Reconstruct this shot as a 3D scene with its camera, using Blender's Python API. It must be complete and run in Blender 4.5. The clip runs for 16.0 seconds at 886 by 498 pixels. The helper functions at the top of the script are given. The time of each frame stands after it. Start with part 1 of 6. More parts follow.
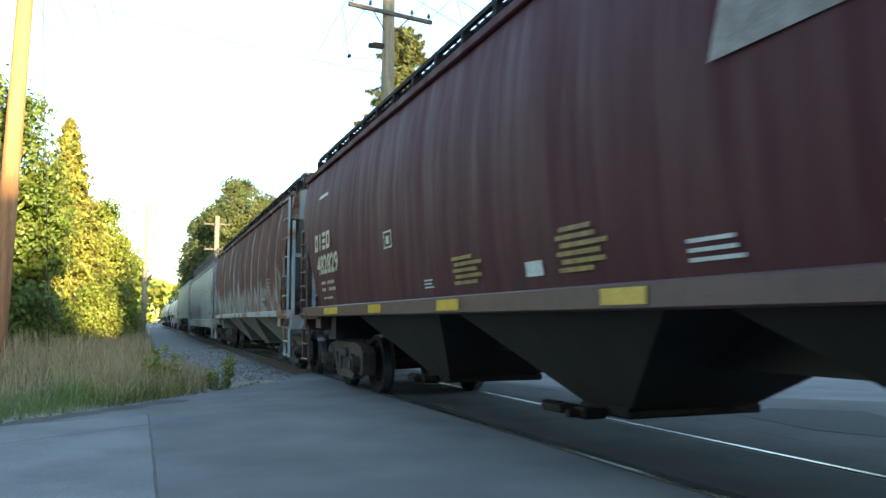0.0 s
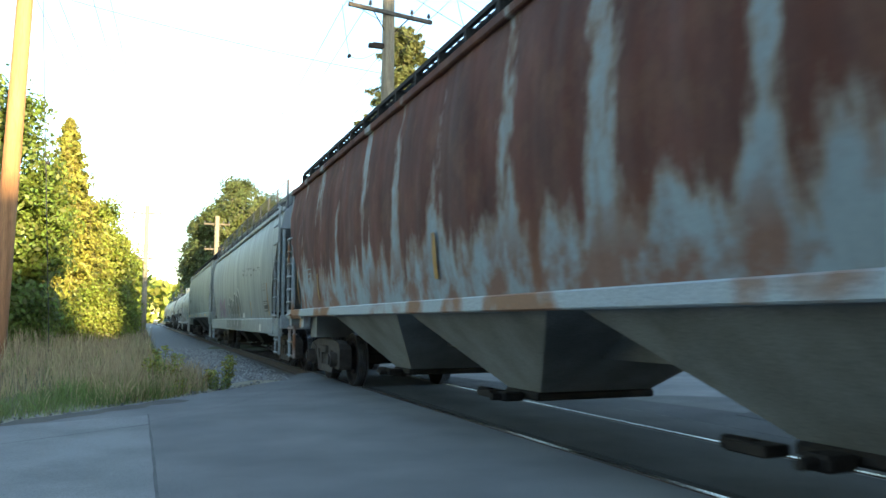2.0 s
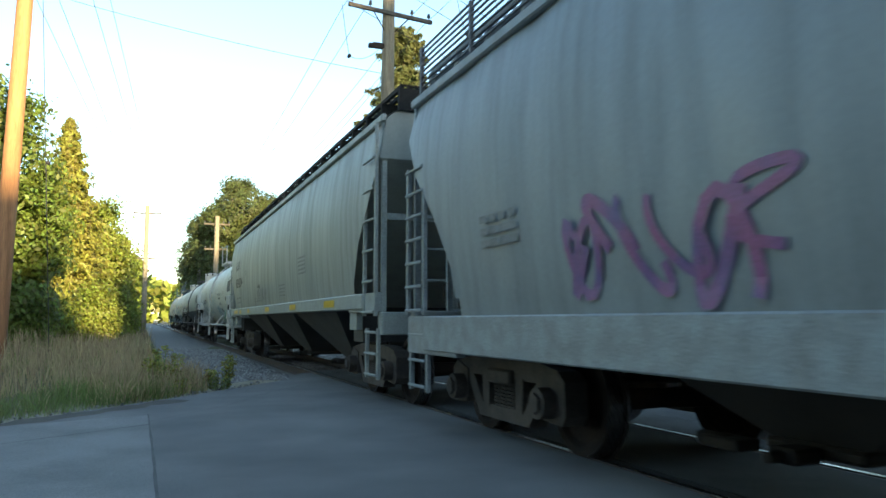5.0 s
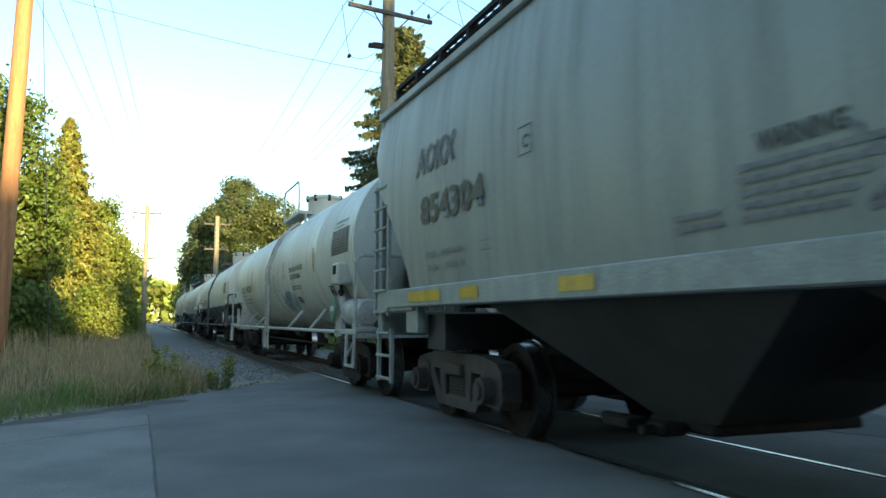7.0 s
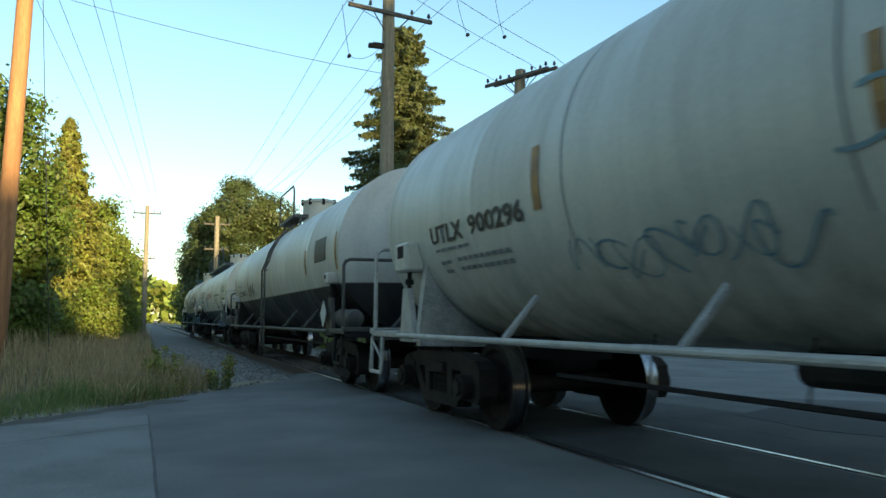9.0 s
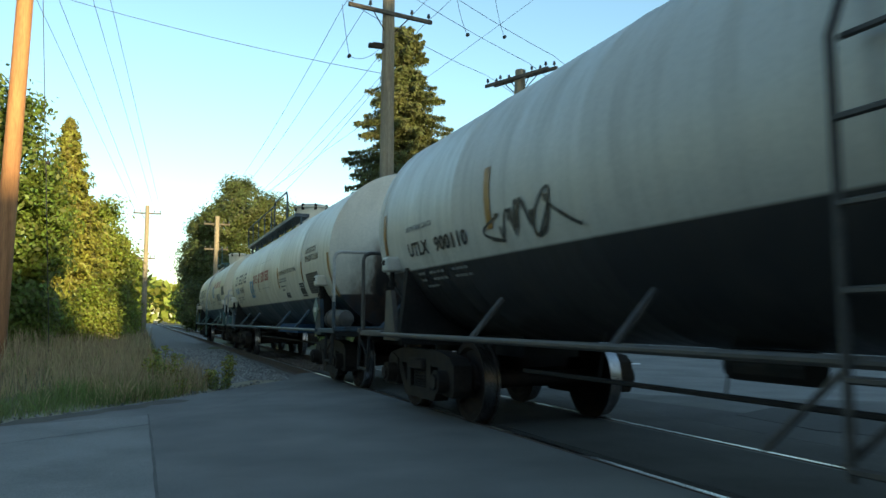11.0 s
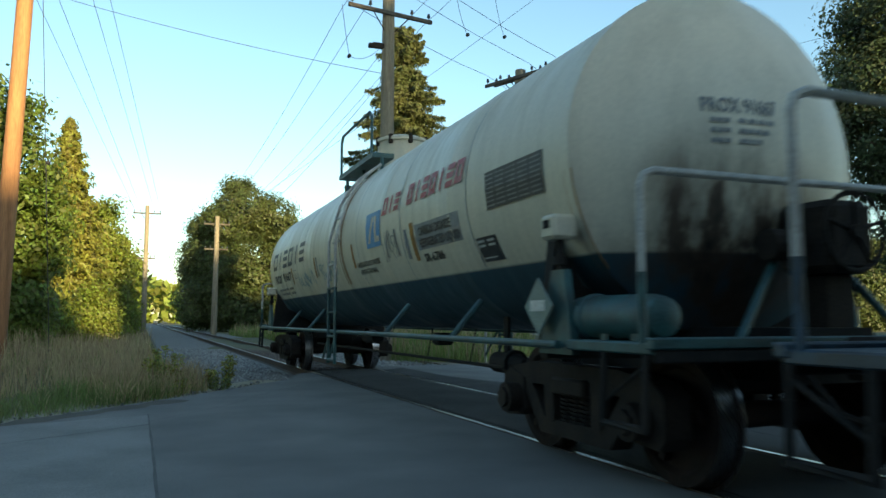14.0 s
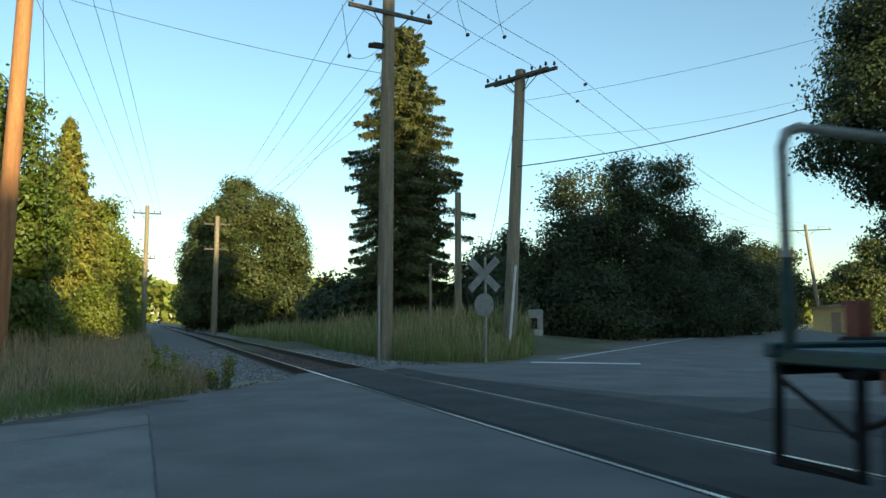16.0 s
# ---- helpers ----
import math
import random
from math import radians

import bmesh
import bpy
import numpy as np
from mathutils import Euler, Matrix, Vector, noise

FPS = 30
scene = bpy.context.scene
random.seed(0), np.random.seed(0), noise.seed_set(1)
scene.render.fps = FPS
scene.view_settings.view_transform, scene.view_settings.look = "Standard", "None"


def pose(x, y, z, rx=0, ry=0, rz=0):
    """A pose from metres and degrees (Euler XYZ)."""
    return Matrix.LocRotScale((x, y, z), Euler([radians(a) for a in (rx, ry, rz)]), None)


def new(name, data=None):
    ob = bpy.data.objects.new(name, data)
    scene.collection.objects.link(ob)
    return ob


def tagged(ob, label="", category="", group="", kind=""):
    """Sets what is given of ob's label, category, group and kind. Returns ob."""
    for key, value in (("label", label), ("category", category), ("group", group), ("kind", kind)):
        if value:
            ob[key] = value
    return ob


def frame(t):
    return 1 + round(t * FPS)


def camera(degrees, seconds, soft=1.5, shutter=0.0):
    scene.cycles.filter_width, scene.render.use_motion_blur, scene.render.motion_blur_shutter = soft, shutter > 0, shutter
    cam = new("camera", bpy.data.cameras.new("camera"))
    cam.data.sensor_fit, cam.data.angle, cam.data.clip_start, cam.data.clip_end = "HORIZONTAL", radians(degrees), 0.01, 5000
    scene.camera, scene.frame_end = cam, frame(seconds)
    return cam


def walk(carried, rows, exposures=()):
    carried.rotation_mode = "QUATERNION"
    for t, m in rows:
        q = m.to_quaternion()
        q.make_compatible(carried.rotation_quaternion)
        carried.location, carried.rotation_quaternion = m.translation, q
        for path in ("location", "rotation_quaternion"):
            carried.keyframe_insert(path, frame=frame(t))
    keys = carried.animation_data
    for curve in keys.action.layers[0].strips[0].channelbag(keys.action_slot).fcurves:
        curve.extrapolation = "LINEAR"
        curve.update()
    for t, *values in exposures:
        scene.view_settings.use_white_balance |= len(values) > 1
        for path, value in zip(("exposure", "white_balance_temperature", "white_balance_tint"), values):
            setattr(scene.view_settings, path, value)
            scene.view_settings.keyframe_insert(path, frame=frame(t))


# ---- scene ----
# ---- camera ----
cam = camera(60, 16.0, soft=1.5, shutter=0.2)
EYE = pose(0, 0, 1.10, 95.30, 0, -21.24)
walk(cam, [(0, EYE), (16, EYE)],
     exposures=[(0, 2.68, 6800, 6), (3.0, 2.52, 6800, 5), (4.2, 2.22, 6800, 5), (6.3, 2.12, 6800, 3), (7.5, 1.88, 6800, -1), (9.2, 1.47, 6800, -2), (11.3, 1.43, 6850, -2), (14.2, 1.43, 6850, -2), (15.3, 1.32, 6750, -2), (16, 1.12, 6650, -2)])

# ---- world and sun ----
SUN_EL, SUN_DIR = radians(9), Vector((-0.18, 1.0, 0)).normalized()
world = bpy.data.worlds.new("evening_sky")
scene.world = world
world.use_nodes = True
wn = world.node_tree
sky = wn.nodes.new("ShaderNodeTexSky")
sky.sky_type, sky.sun_disc = "NISHITA", False
sky.sun_elevation, sky.sun_rotation = SUN_EL, math.atan2(-SUN_DIR.x, -SUN_DIR.y)
sky.air_density, sky.dust_density, sky.ozone_density = 1.0, 0.5, 2.0
wn.links.new(sky.outputs[0], wn.nodes["Background"].inputs[0])
wn.nodes["Background"].inputs[1].default_value = 0.14
sun_data = bpy.data.lights.new("sun", "SUN")
sun_data.energy, sun_data.angle, sun_data.color = 5.0, radians(0.6), (1.0, 0.78, 0.45)
sun = new("sun", sun_data)
down = SUN_DIR * math.cos(SUN_EL) - Vector((0, 0, math.sin(SUN_EL)))
sun.matrix_world = Matrix.Translation((0, -30, 40)) @ down.to_track_quat("-Z", "Y").to_matrix().to_4x4()

# ---- materials ----
MATS = {}


def mat(name, a, b=None, rough=0.6, metal=0.0, scale=6.0, grain=60.0, bump=0.15, contrast=0.35, stretch=(1, 1, 1), island=0.0, low=0.35, high=0.65):
    """Two colours mixed by broad noise, fine grain on top, roughness and bump from the grain."""
    if name in MATS:
        return MATS[name]
    m = MATS[name] = bpy.data.materials.new(name)
    m.use_nodes = True
    t = m.node_tree
    bs = t.nodes["Principled BSDF"]
    tc = t.nodes.new("ShaderNodeTexCoord")
    mp = t.nodes.new("ShaderNodeMapping")
    mp.inputs["Scale"].default_value = stretch
    t.links.new(tc.outputs["Object"], mp.inputs[0])
    big, fine = t.nodes.new("ShaderNodeTexNoise"), t.nodes.new("ShaderNodeTexNoise")
    for n, s, d in ((big, scale, 5), (fine, grain, 3)):
        n.inputs["Scale"].default_value, n.inputs["Detail"].default_value = s, d
        t.links.new(mp.outputs[0], n.inputs["Vector"])
    ramp = t.nodes.new("ShaderNodeMapRange")
    ramp.inputs[1].default_value, ramp.inputs[2].default_value = low, high
    t.links.new(big.outputs[0], ramp.inputs[0])
    mix = t.nodes.new("ShaderNodeMix")
    mix.data_type = "RGBA"
    b = b or tuple(v * 0.75 for v in a)
    mix.inputs[6].default_value, mix.inputs[7].default_value = (*a, 1), (*b, 1)
    t.links.new(ramp.outputs[0], mix.inputs[0])
    hsv = t.nodes.new("ShaderNodeHueSaturation")
    t.links.new(mix.outputs[2], hsv.inputs["Color"])
    val = t.nodes.new("ShaderNodeMapRange")
    val.inputs[1].default_value, val.inputs[2].default_value = 0.2, 0.8
    val.inputs[3].default_value, val.inputs[4].default_value = 1 - contrast, 1 + contrast
    t.links.new(fine.outputs[0], val.inputs[0])
    last = val.outputs[0]
    if island:
        geo = t.nodes.new("ShaderNodeNewGeometry")
        vary = t.nodes.new("ShaderNodeMapRange")
        vary.inputs[3].default_value, vary.inputs[4].default_value = 1 - island, 1 + island
        t.links.new(geo.outputs["Random Per Island"], vary.inputs[0])
        mul = t.nodes.new("ShaderNodeMath")
        mul.operation = "MULTIPLY"
        t.links.new(last, mul.inputs[0])
        t.links.new(vary.outputs[0], mul.inputs[1])
        last = mul.outputs[0]
        hue = t.nodes.new("ShaderNodeMapRange")
        hue.inputs[3].default_value, hue.inputs[4].default_value = 0.5 - island * 0.06, 0.5 + island * 0.06
        t.links.new(geo.outputs["Random Per Island"], hue.inputs[0])
        t.links.new(hue.outputs[0], hsv.inputs["Hue"])
    t.links.new(last, hsv.inputs["Value"])
    t.links.new(hsv.outputs[0], bs.inputs["Base Color"])
    rr = t.nodes.new("ShaderNodeMapRange")
    rr.inputs[3].default_value, rr.inputs[4].default_value = max(rough - 0.12, 0.03), min(rough + 0.12, 1)
    t.links.new(fine.outputs[0], rr.inputs[0])
    t.links.new(rr.outputs[0], bs.inputs["Roughness"])
    bs.inputs["Metallic"].default_value = metal
    if bump:
        bp = t.nodes.new("ShaderNodeBump")
        bp.inputs["Strength"].default_value, bp.inputs["Distance"].default_value = bump, 0.02
        t.links.new(fine.outputs[0], bp.inputs["Height"])
        t.links.new(bp.outputs[0], bs.inputs["Normal"])
    return m


def leaf(name, a, b, island=0.45):
    """Foliage: two greens, varied leaf by leaf, and light shining through."""
    if name in MATS:
        return MATS[name]
    m = mat(name, a, b, rough=0.55, scale=0.5, grain=8, bump=0, contrast=0.3, island=island)
    t = m.node_tree
    bs, out = t.nodes["Principled BSDF"], t.nodes["Material Output"]
    col = bs.inputs["Base Color"].links[0].from_socket
    tr, mx = t.nodes.new("ShaderNodeBsdfTranslucent"), t.nodes.new("ShaderNodeMixShader")
    t.links.new(col, tr.inputs[0])
    mx.inputs[0].default_value = 0.45
    t.links.new(bs.outputs[0], mx.inputs[1])
    t.links.new(tr.outputs[0], mx.inputs[2])
    t.links.new(mx.outputs[0], out.inputs[0])
    return m


# ---- mesh helpers ----
def part(name, bm, material, parent=None, label="", m=None, smooth=False, sharp=38):
    """Link a bmesh, or a shared mesh, as one object under a thing or a part."""
    if isinstance(bm, bmesh.types.BMesh):
        me = bpy.data.meshes.new(name)
        bm.to_mesh(me)
        bm.free()
        if smooth:
            for p in me.polygons:
                p.use_smooth = True
            me.set_sharp_from_angle(angle=radians(sharp))
        me.materials.append(material)
    else:
        me = bm
    ob = new(name, me)
    ob.parent = parent
    if m is not None:
        ob.matrix_basis = m
    return tagged(ob, label)


def box(bm, lo, hi, bevel=0.0):
    c = [(a + b) / 2 for a, b in zip(lo, hi)]
    r = bmesh.ops.create_cube(bm, size=1, matrix=Matrix.Translation(c) @ Matrix.Diagonal((*[abs(b - a) for a, b in zip(lo, hi)], 1)))
    if bevel:
        es = list({e for v in r["verts"] for e in v.link_edges})
        bmesh.ops.bevel(bm, geom=es, offset=bevel, segments=1, affect="EDGES")


def rod(bm, a, b, r=0.02, n=8, r2=None):
    a, b = Vector(a), Vector(b)
    d = b - a
    bmesh.ops.create_cone(bm, cap_ends=True, segments=n, radius1=r, radius2=r if r2 is None else r2, depth=d.length,
                          matrix=Matrix.Translation((a + b) / 2) @ d.to_track_quat("Z", "Y").to_matrix().to_4x4())


def pipe(bm, pts, r=0.02, n=8):
    """One round tube swept along the points, mitred at the bends."""
    p = [Vector(q) for q in pts]
    rings, side = [], None
    for i in range(len(p)):
        a = (p[i] - p[i - 1]).normalized() if i else None
        b = (p[i + 1] - p[i]).normalized() if i < len(p) - 1 else None
        t = ((a or b) + (b or a)).normalized()
        if side is None:
            side = t.orthogonal()
        side = (side - t * side.dot(t)).normalized()
        up = t.cross(side)
        stretch = 1 / max(t.dot(a or b), 0.5)
        bend = ((b or t) - (a or t))
        bend = bend.normalized() if bend.length > 1e-4 else None
        ring = []
        for k in range(n):
            q = side * (r * math.cos(2 * math.pi * k / n)) + up * (r * math.sin(2 * math.pi * k / n))
            if bend:
                q += bend * (q.dot(bend) * (stretch - 1))
            ring.append(bm.verts.new(p[i] + q))
        rings.append(ring)
    for u, v in zip(rings, rings[1:]):
        for k in range(n):
            bm.faces.new((u[k], u[(k + 1) % n], v[(k + 1) % n], v[k]))
    bm.faces.new(rings[0][::-1]), bm.faces.new(rings[-1])


def plate(bm, pts, axis, lo, hi):
    """A flat outline, pts in the two other axes, with thickness along the axis."""
    def at(p, w):
        q = list(p)
        q.insert(axis, w)
        return q
    a, b = [bm.verts.new(at(p, lo)) for p in pts], [bm.verts.new(at(p, hi)) for p in pts]
    bm.faces.new(a), bm.faces.new(b[::-1])
    for i in range(len(pts)):
        j = (i + 1) % len(pts)
        bm.faces.new((a[j], a[i], b[i], b[j]))
    bmesh.ops.recalc_face_normals(bm, faces=bm.faces)


def lathe(bm, prof, n=32, m=None):
    """Turn a profile of (along y, radius) round the y axis."""
    rings = []
    for y, r in prof:
        rings.append([bm.verts.new((r * math.cos(2 * math.pi * i / n), y, r * math.sin(2 * math.pi * i / n))) for i in range(n)])
    vs = [v for ring in rings for v in ring]
    for p, q in zip(rings, rings[1:]):
        for i in range(n):
            bm.faces.new((p[i], p[(i + 1) % n], q[(i + 1) % n], q[i]))
    bm.faces.new(rings[0][::-1]), bm.faces.new(rings[-1])
    if m is not None:
        bmesh.ops.transform(bm, matrix=m, verts=vs)
    bmesh.ops.recalc_face_normals(bm, faces=bm.faces)


def empty(name, label, category, group="", m=None, kind=""):
    ob = new(name)
    ob.empty_display_size = 0.3
    if m is not None:
        ob.matrix_basis = m
    return tagged(ob, label, category, group, kind)


def soup(name, verts, faces, material, parent=None, label="", kind="", smooth=False):
    """One mesh from numpy arrays."""
    me = bpy.data.meshes.new(name)
    verts, faces = np.asarray(verts, dtype=np.float32), np.asarray(faces, dtype=np.int32)
    k = faces.shape[1]
    me.vertices.add(len(verts)), me.loops.add(faces.size), me.polygons.add(len(faces))
    me.vertices.foreach_set("co", verts.ravel())
    me.loops.foreach_set("vertex_index", faces.ravel())
    me.polygons.foreach_set("loop_start", np.arange(0, faces.size, k, dtype=np.int32))
    me.update(calc_edges=True)
    me.materials.append(material)
    ob = new(name, me)
    ob.parent = parent
    return tagged(ob, label, kind=kind)


V_TRAIN = 8.35
TRACK_X = 4.13

# ---- paints of the train ----
def paint(name, top, bottom=None, split=-9.0, rough=0.45, grime=(0.10, 0.085, 0.07), dirt=0.35, rust=None, rust_z=(1.6, 2.6), rust_amount=0.0, foot=0.5, stain=None, gloss=0.5):
    """Car paint: one or two tones with a level edge, run-down streaks, dirt along the foot, rust where asked."""
    if name in MATS:
        return MATS[name]
    m = MATS[name] = bpy.data.materials.new(name)
    m.use_nodes = True
    t = m.node_tree
    N, L = t.nodes.new, t.links.new
    bs = t.nodes["Principled BSDF"]
    bs.inputs["Specular IOR Level"].default_value = gloss
    tc = N("ShaderNodeTexCoord")
    sep = N("ShaderNodeSeparateXYZ")
    L(tc.outputs["Object"], sep.inputs[0])

    def noise_at(scale, stretch, detail=5):
        mp, n = N("ShaderNodeMapping"), N("ShaderNodeTexNoise")
        mp.inputs["Scale"].default_value = stretch
        L(tc.outputs["Object"], mp.inputs[0])
        n.inputs["Scale"].default_value, n.inputs["Detail"].default_value = scale, detail
        n.inputs["Roughness"].default_value = 0.62
        L(mp.outputs[0], n.inputs["Vector"])
        return n.outputs[0]

    def ramp(src, a, b, c=0.0, d=1.0):
        r = N("ShaderNodeMapRange")
        r.inputs[1].default_value, r.inputs[2].default_value, r.inputs[3].default_value, r.inputs[4].default_value = a, b, c, d
        L(src, r.inputs[0])
        return r.outputs[0]

    def blend(fac, a, b):
        mx = N("ShaderNodeMix")
        mx.data_type = "RGBA"
        if isinstance(fac, float):
            mx.inputs[0].default_value = fac
        else:
            L(fac, mx.inputs[0])
        for i, v in ((6, a), (7, b)):
            if isinstance(v, tuple):
                mx.inputs[i].default_value = (*v, 1)
            else:
                L(v, mx.inputs[i])
        return mx.outputs[2]

    def math_of(op, a, b):
        q = N("ShaderNodeMath")
        q.operation = op
        q.use_clamp = True
        for i, v in ((0, a), (1, b)):
            if isinstance(v, float):
                q.inputs[i].default_value = v
            else:
                L(v, q.inputs[i])
        return q.outputs[0]

    def math_free(op, a, b):
        q = N("ShaderNodeMath")
        q.operation = op
        L(a, q.inputs[0])
        q.inputs[1].default_value = b
        return q.outputs[0]

    def math_raw(op, a, b):
        q = N("ShaderNodeMath")
        q.operation = op
        L(a, q.inputs[0])
        L(b, q.inputs[1])
        return q.outputs[0]

    base = top
    if bottom:
        base = blend(ramp(sep.outputs[2], split - 0.012, split + 0.012), bottom, top)
    fade = noise_at(0.5, (1, 1, 1))
    base = blend(ramp(fade, 0.35, 0.75, 0.0, 0.3), base, tuple(min(v * 1.3 + 0.003, 0.8) for v in top) if not bottom else base)
    streak = noise_at(2.2, (1, 2.2, 0.16))
    base = blend(ramp(streak, 0.46, 0.72, 0.0, dirt), base, grime)
    low_dirt = math_of("MULTIPLY", ramp(sep.outputs[2], 0.9, 1.9, 1.0, 0.0), ramp(noise_at(3.0, (1, 1, 0.5)), 0.3, 0.7))
    base = blend(math_of("MULTIPLY", low_dirt, foot), base, grime)
    if rust:
        # tongues that hang from above, pale bands along the ribs, and blotches along the foot
        edge = math_raw("ADD", sep.outputs[2], ramp(noise_at(1.5, (0.4, 1.5, 0.35), 6), 0.2, 0.8, -0.55, 0.55))
        up = ramp(edge, rust_z[0], rust_z[1])
        rib = math_raw("ADD", math_free("PINGPONG", sep.outputs[1], 0.7), ramp(noise_at(1.7, (0.3, 1.3, 0.3), 5), 0.2, 0.8, -0.42, 0.42))
        patch = ramp(noise_at(0.9, (0.5, 0.9, 0.6), 6), 0.3, 0.55, 0.6, 1.0)
        amount = math_of("MULTIPLY", math_of("MULTIPLY", up, ramp(rib, -0.06, 0.26, 0.22, 1.0)), patch)
        ragged = math_of("ADD", amount, ramp(noise_at(7.0, (1, 1.2, 0.8), 6), 0.3, 0.7, -0.14, 0.14))
        flank = ramp(math_free("ABSOLUTE", sep.outputs[0], 0.0), 1.26, 1.33)
        ragged = math_of("MULTIPLY", ragged, flank)
        fac = ramp(ragged, 0.26, 0.56, 0.0, rust_amount)
        deep = blend(ramp(noise_at(1.3, (1, 1.2, 0.7)), 0.35, 0.65), rust, tuple(v * 0.5 for v in rust))
        deep = blend(ramp(noise_at(2.6, (1, 1.1, 0.9), 6), 0.5, 0.75, 0.0, 0.6), deep, (0.19, 0.085, 0.04))
        halo = ramp(ragged, 0.08, 0.34, 0.0, 0.7)
        base = blend(halo, base, (0.25, 0.15, 0.085))
        base = blend(fac, base, deep)
        low = math_of("MULTIPLY", ramp(sep.outputs[2], 1.5, 2.0, 1.0, 0.0), ramp(noise_at(1.5, (0.5, 1.0, 0.8), 6), 0.45, 0.55))
        base = blend(math_of("MULTIPLY", low, 0.85), base, (0.20, 0.075, 0.032))
    if stain:
        # soot and rust run down round a fitting on the end
        off, ln = N("ShaderNodeVectorMath"), N("ShaderNodeVectorMath")
        off.operation, ln.operation = "SUBTRACT", "LENGTH"
        off.inputs[1].default_value = stain[:3]
        L(tc.outputs["Object"], off.inputs[0])
        L(off.outputs[0], ln.inputs[0])
        reach = math_free("ADD", ln.outputs["Value"], 0.0)
        spot = math_of("MULTIPLY", ramp(reach, stain[3] * 0.25, stain[3], 1.0, 0.0), ramp(noise_at(2.4, (1, 1, 0.4)), 0.3, 0.6))
        base = blend(ramp(spot, 0.05, 0.5, 0.0, 0.9), base, (0.07, 0.035, 0.018))
        base = blend(ramp(spot, 0.4, 0.85, 0.0, 0.95), base, (0.014, 0.011, 0.010))
    fine = noise_at(28, (1, 1, 1), 3)
    hsv = N("ShaderNodeHueSaturation")
    L(base, hsv.inputs["Color"])
    L(ramp(fine, 0.2, 0.8, 0.9, 1.1), hsv.inputs["Value"])
    L(hsv.outputs[0], bs.inputs["Base Color"])
    L(ramp(streak, 0.3, 0.7, rough - 0.1, rough + 0.2), bs.inputs["Roughness"])
    bp = N("ShaderNodeBump")
    bp.inputs["Strength"].default_value, bp.inputs["Distance"].default_value = 0.12, 0.02
    L(noise_at(1.7, (1, 1, 1), 4), bp.inputs["Height"])
    L(bp.outputs[0], bs.inputs["Normal"])
    return m


STEEL = mat("worn_steel", (0.42, 0.42, 0.43), (0.3, 0.28, 0.27), rough=0.28, metal=1.0, grain=90, bump=0.02)
IRON = mat("greasy_iron", (0.019, 0.016, 0.0145), (0.036, 0.027, 0.021), rough=0.8, scale=4, grain=40, bump=0.3)
WHEEL = mat("rusty_wheel", (0.030, 0.018, 0.014), (0.016, 0.012, 0.011), rough=0.8, scale=5, grain=45, bump=0.2)
BLACK = mat("black_underframe", (0.015, 0.015, 0.015), (0.028, 0.024, 0.021), rough=0.8, scale=3, grain=30, bump=0.15)
for m in (IRON, WHEEL, BLACK):
    m.node_tree.nodes["Principled BSDF"].inputs["Specular IOR Level"].default_value = 0.2
YELLOW = mat("yellow_reflector", (0.62, 0.40, 0.03), (0.5, 0.3, 0.03), rough=0.4, scale=6, bump=0.02)
OCHRE = mat("ochre_marker_paint", (0.40, 0.20, 0.04), (0.25, 0.12, 0.045), rough=0.5, scale=5, bump=0.02)
INK = mat("black_lettering", (0.018, 0.018, 0.02), (0.04, 0.04, 0.04), rough=0.5, scale=9, bump=0)
NAVY = mat("navy_lettering", (0.035, 0.04, 0.06), (0.07, 0.075, 0.09), rough=0.5, scale=9, bump=0)
RED = mat("red_lettering", (0.38, 0.035, 0.04), (0.3, 0.06, 0.06), rough=0.5, scale=9, bump=0)
SKYBLUE = mat("blue_emblem", (0.06, 0.22, 0.45), (0.1, 0.27, 0.46), rough=0.5, scale=7, bump=0)
CREAM = mat("cream_lettering", (0.60, 0.55, 0.40), (0.42, 0.35, 0.25), rough=0.55, scale=9, bump=0)
GOLD = mat("faded_yellow_lettering", (0.38, 0.27, 0.06), (0.22, 0.13, 0.06), rough=0.6, scale=9, bump=0)
WHITE = mat("white_lettering", (0.62, 0.62, 0.58), (0.5, 0.49, 0.45), rough=0.5, scale=9, bump=0)
GREY_INK = mat("grey_small_print", (0.16, 0.16, 0.16), (0.25, 0.25, 0.24), rough=0.6, scale=9, bump=0)

FAINT = mat("faint_weathered_print", (0.20, 0.21, 0.21), (0.26, 0.27, 0.26), rough=0.6, scale=9, bump=0)

# ---- bogies and wheels, shared meshes ----
def frozen(name, bm, *materials, smooth=True):
    me = bpy.data.meshes.new(name)
    bm.to_mesh(me)
    bm.free()
    for p in me.polygons:
        p.use_smooth = smooth
    me.set_sharp_from_angle(angle=radians(38))
    for m in materials:
        me.materials.append(m)
    return me


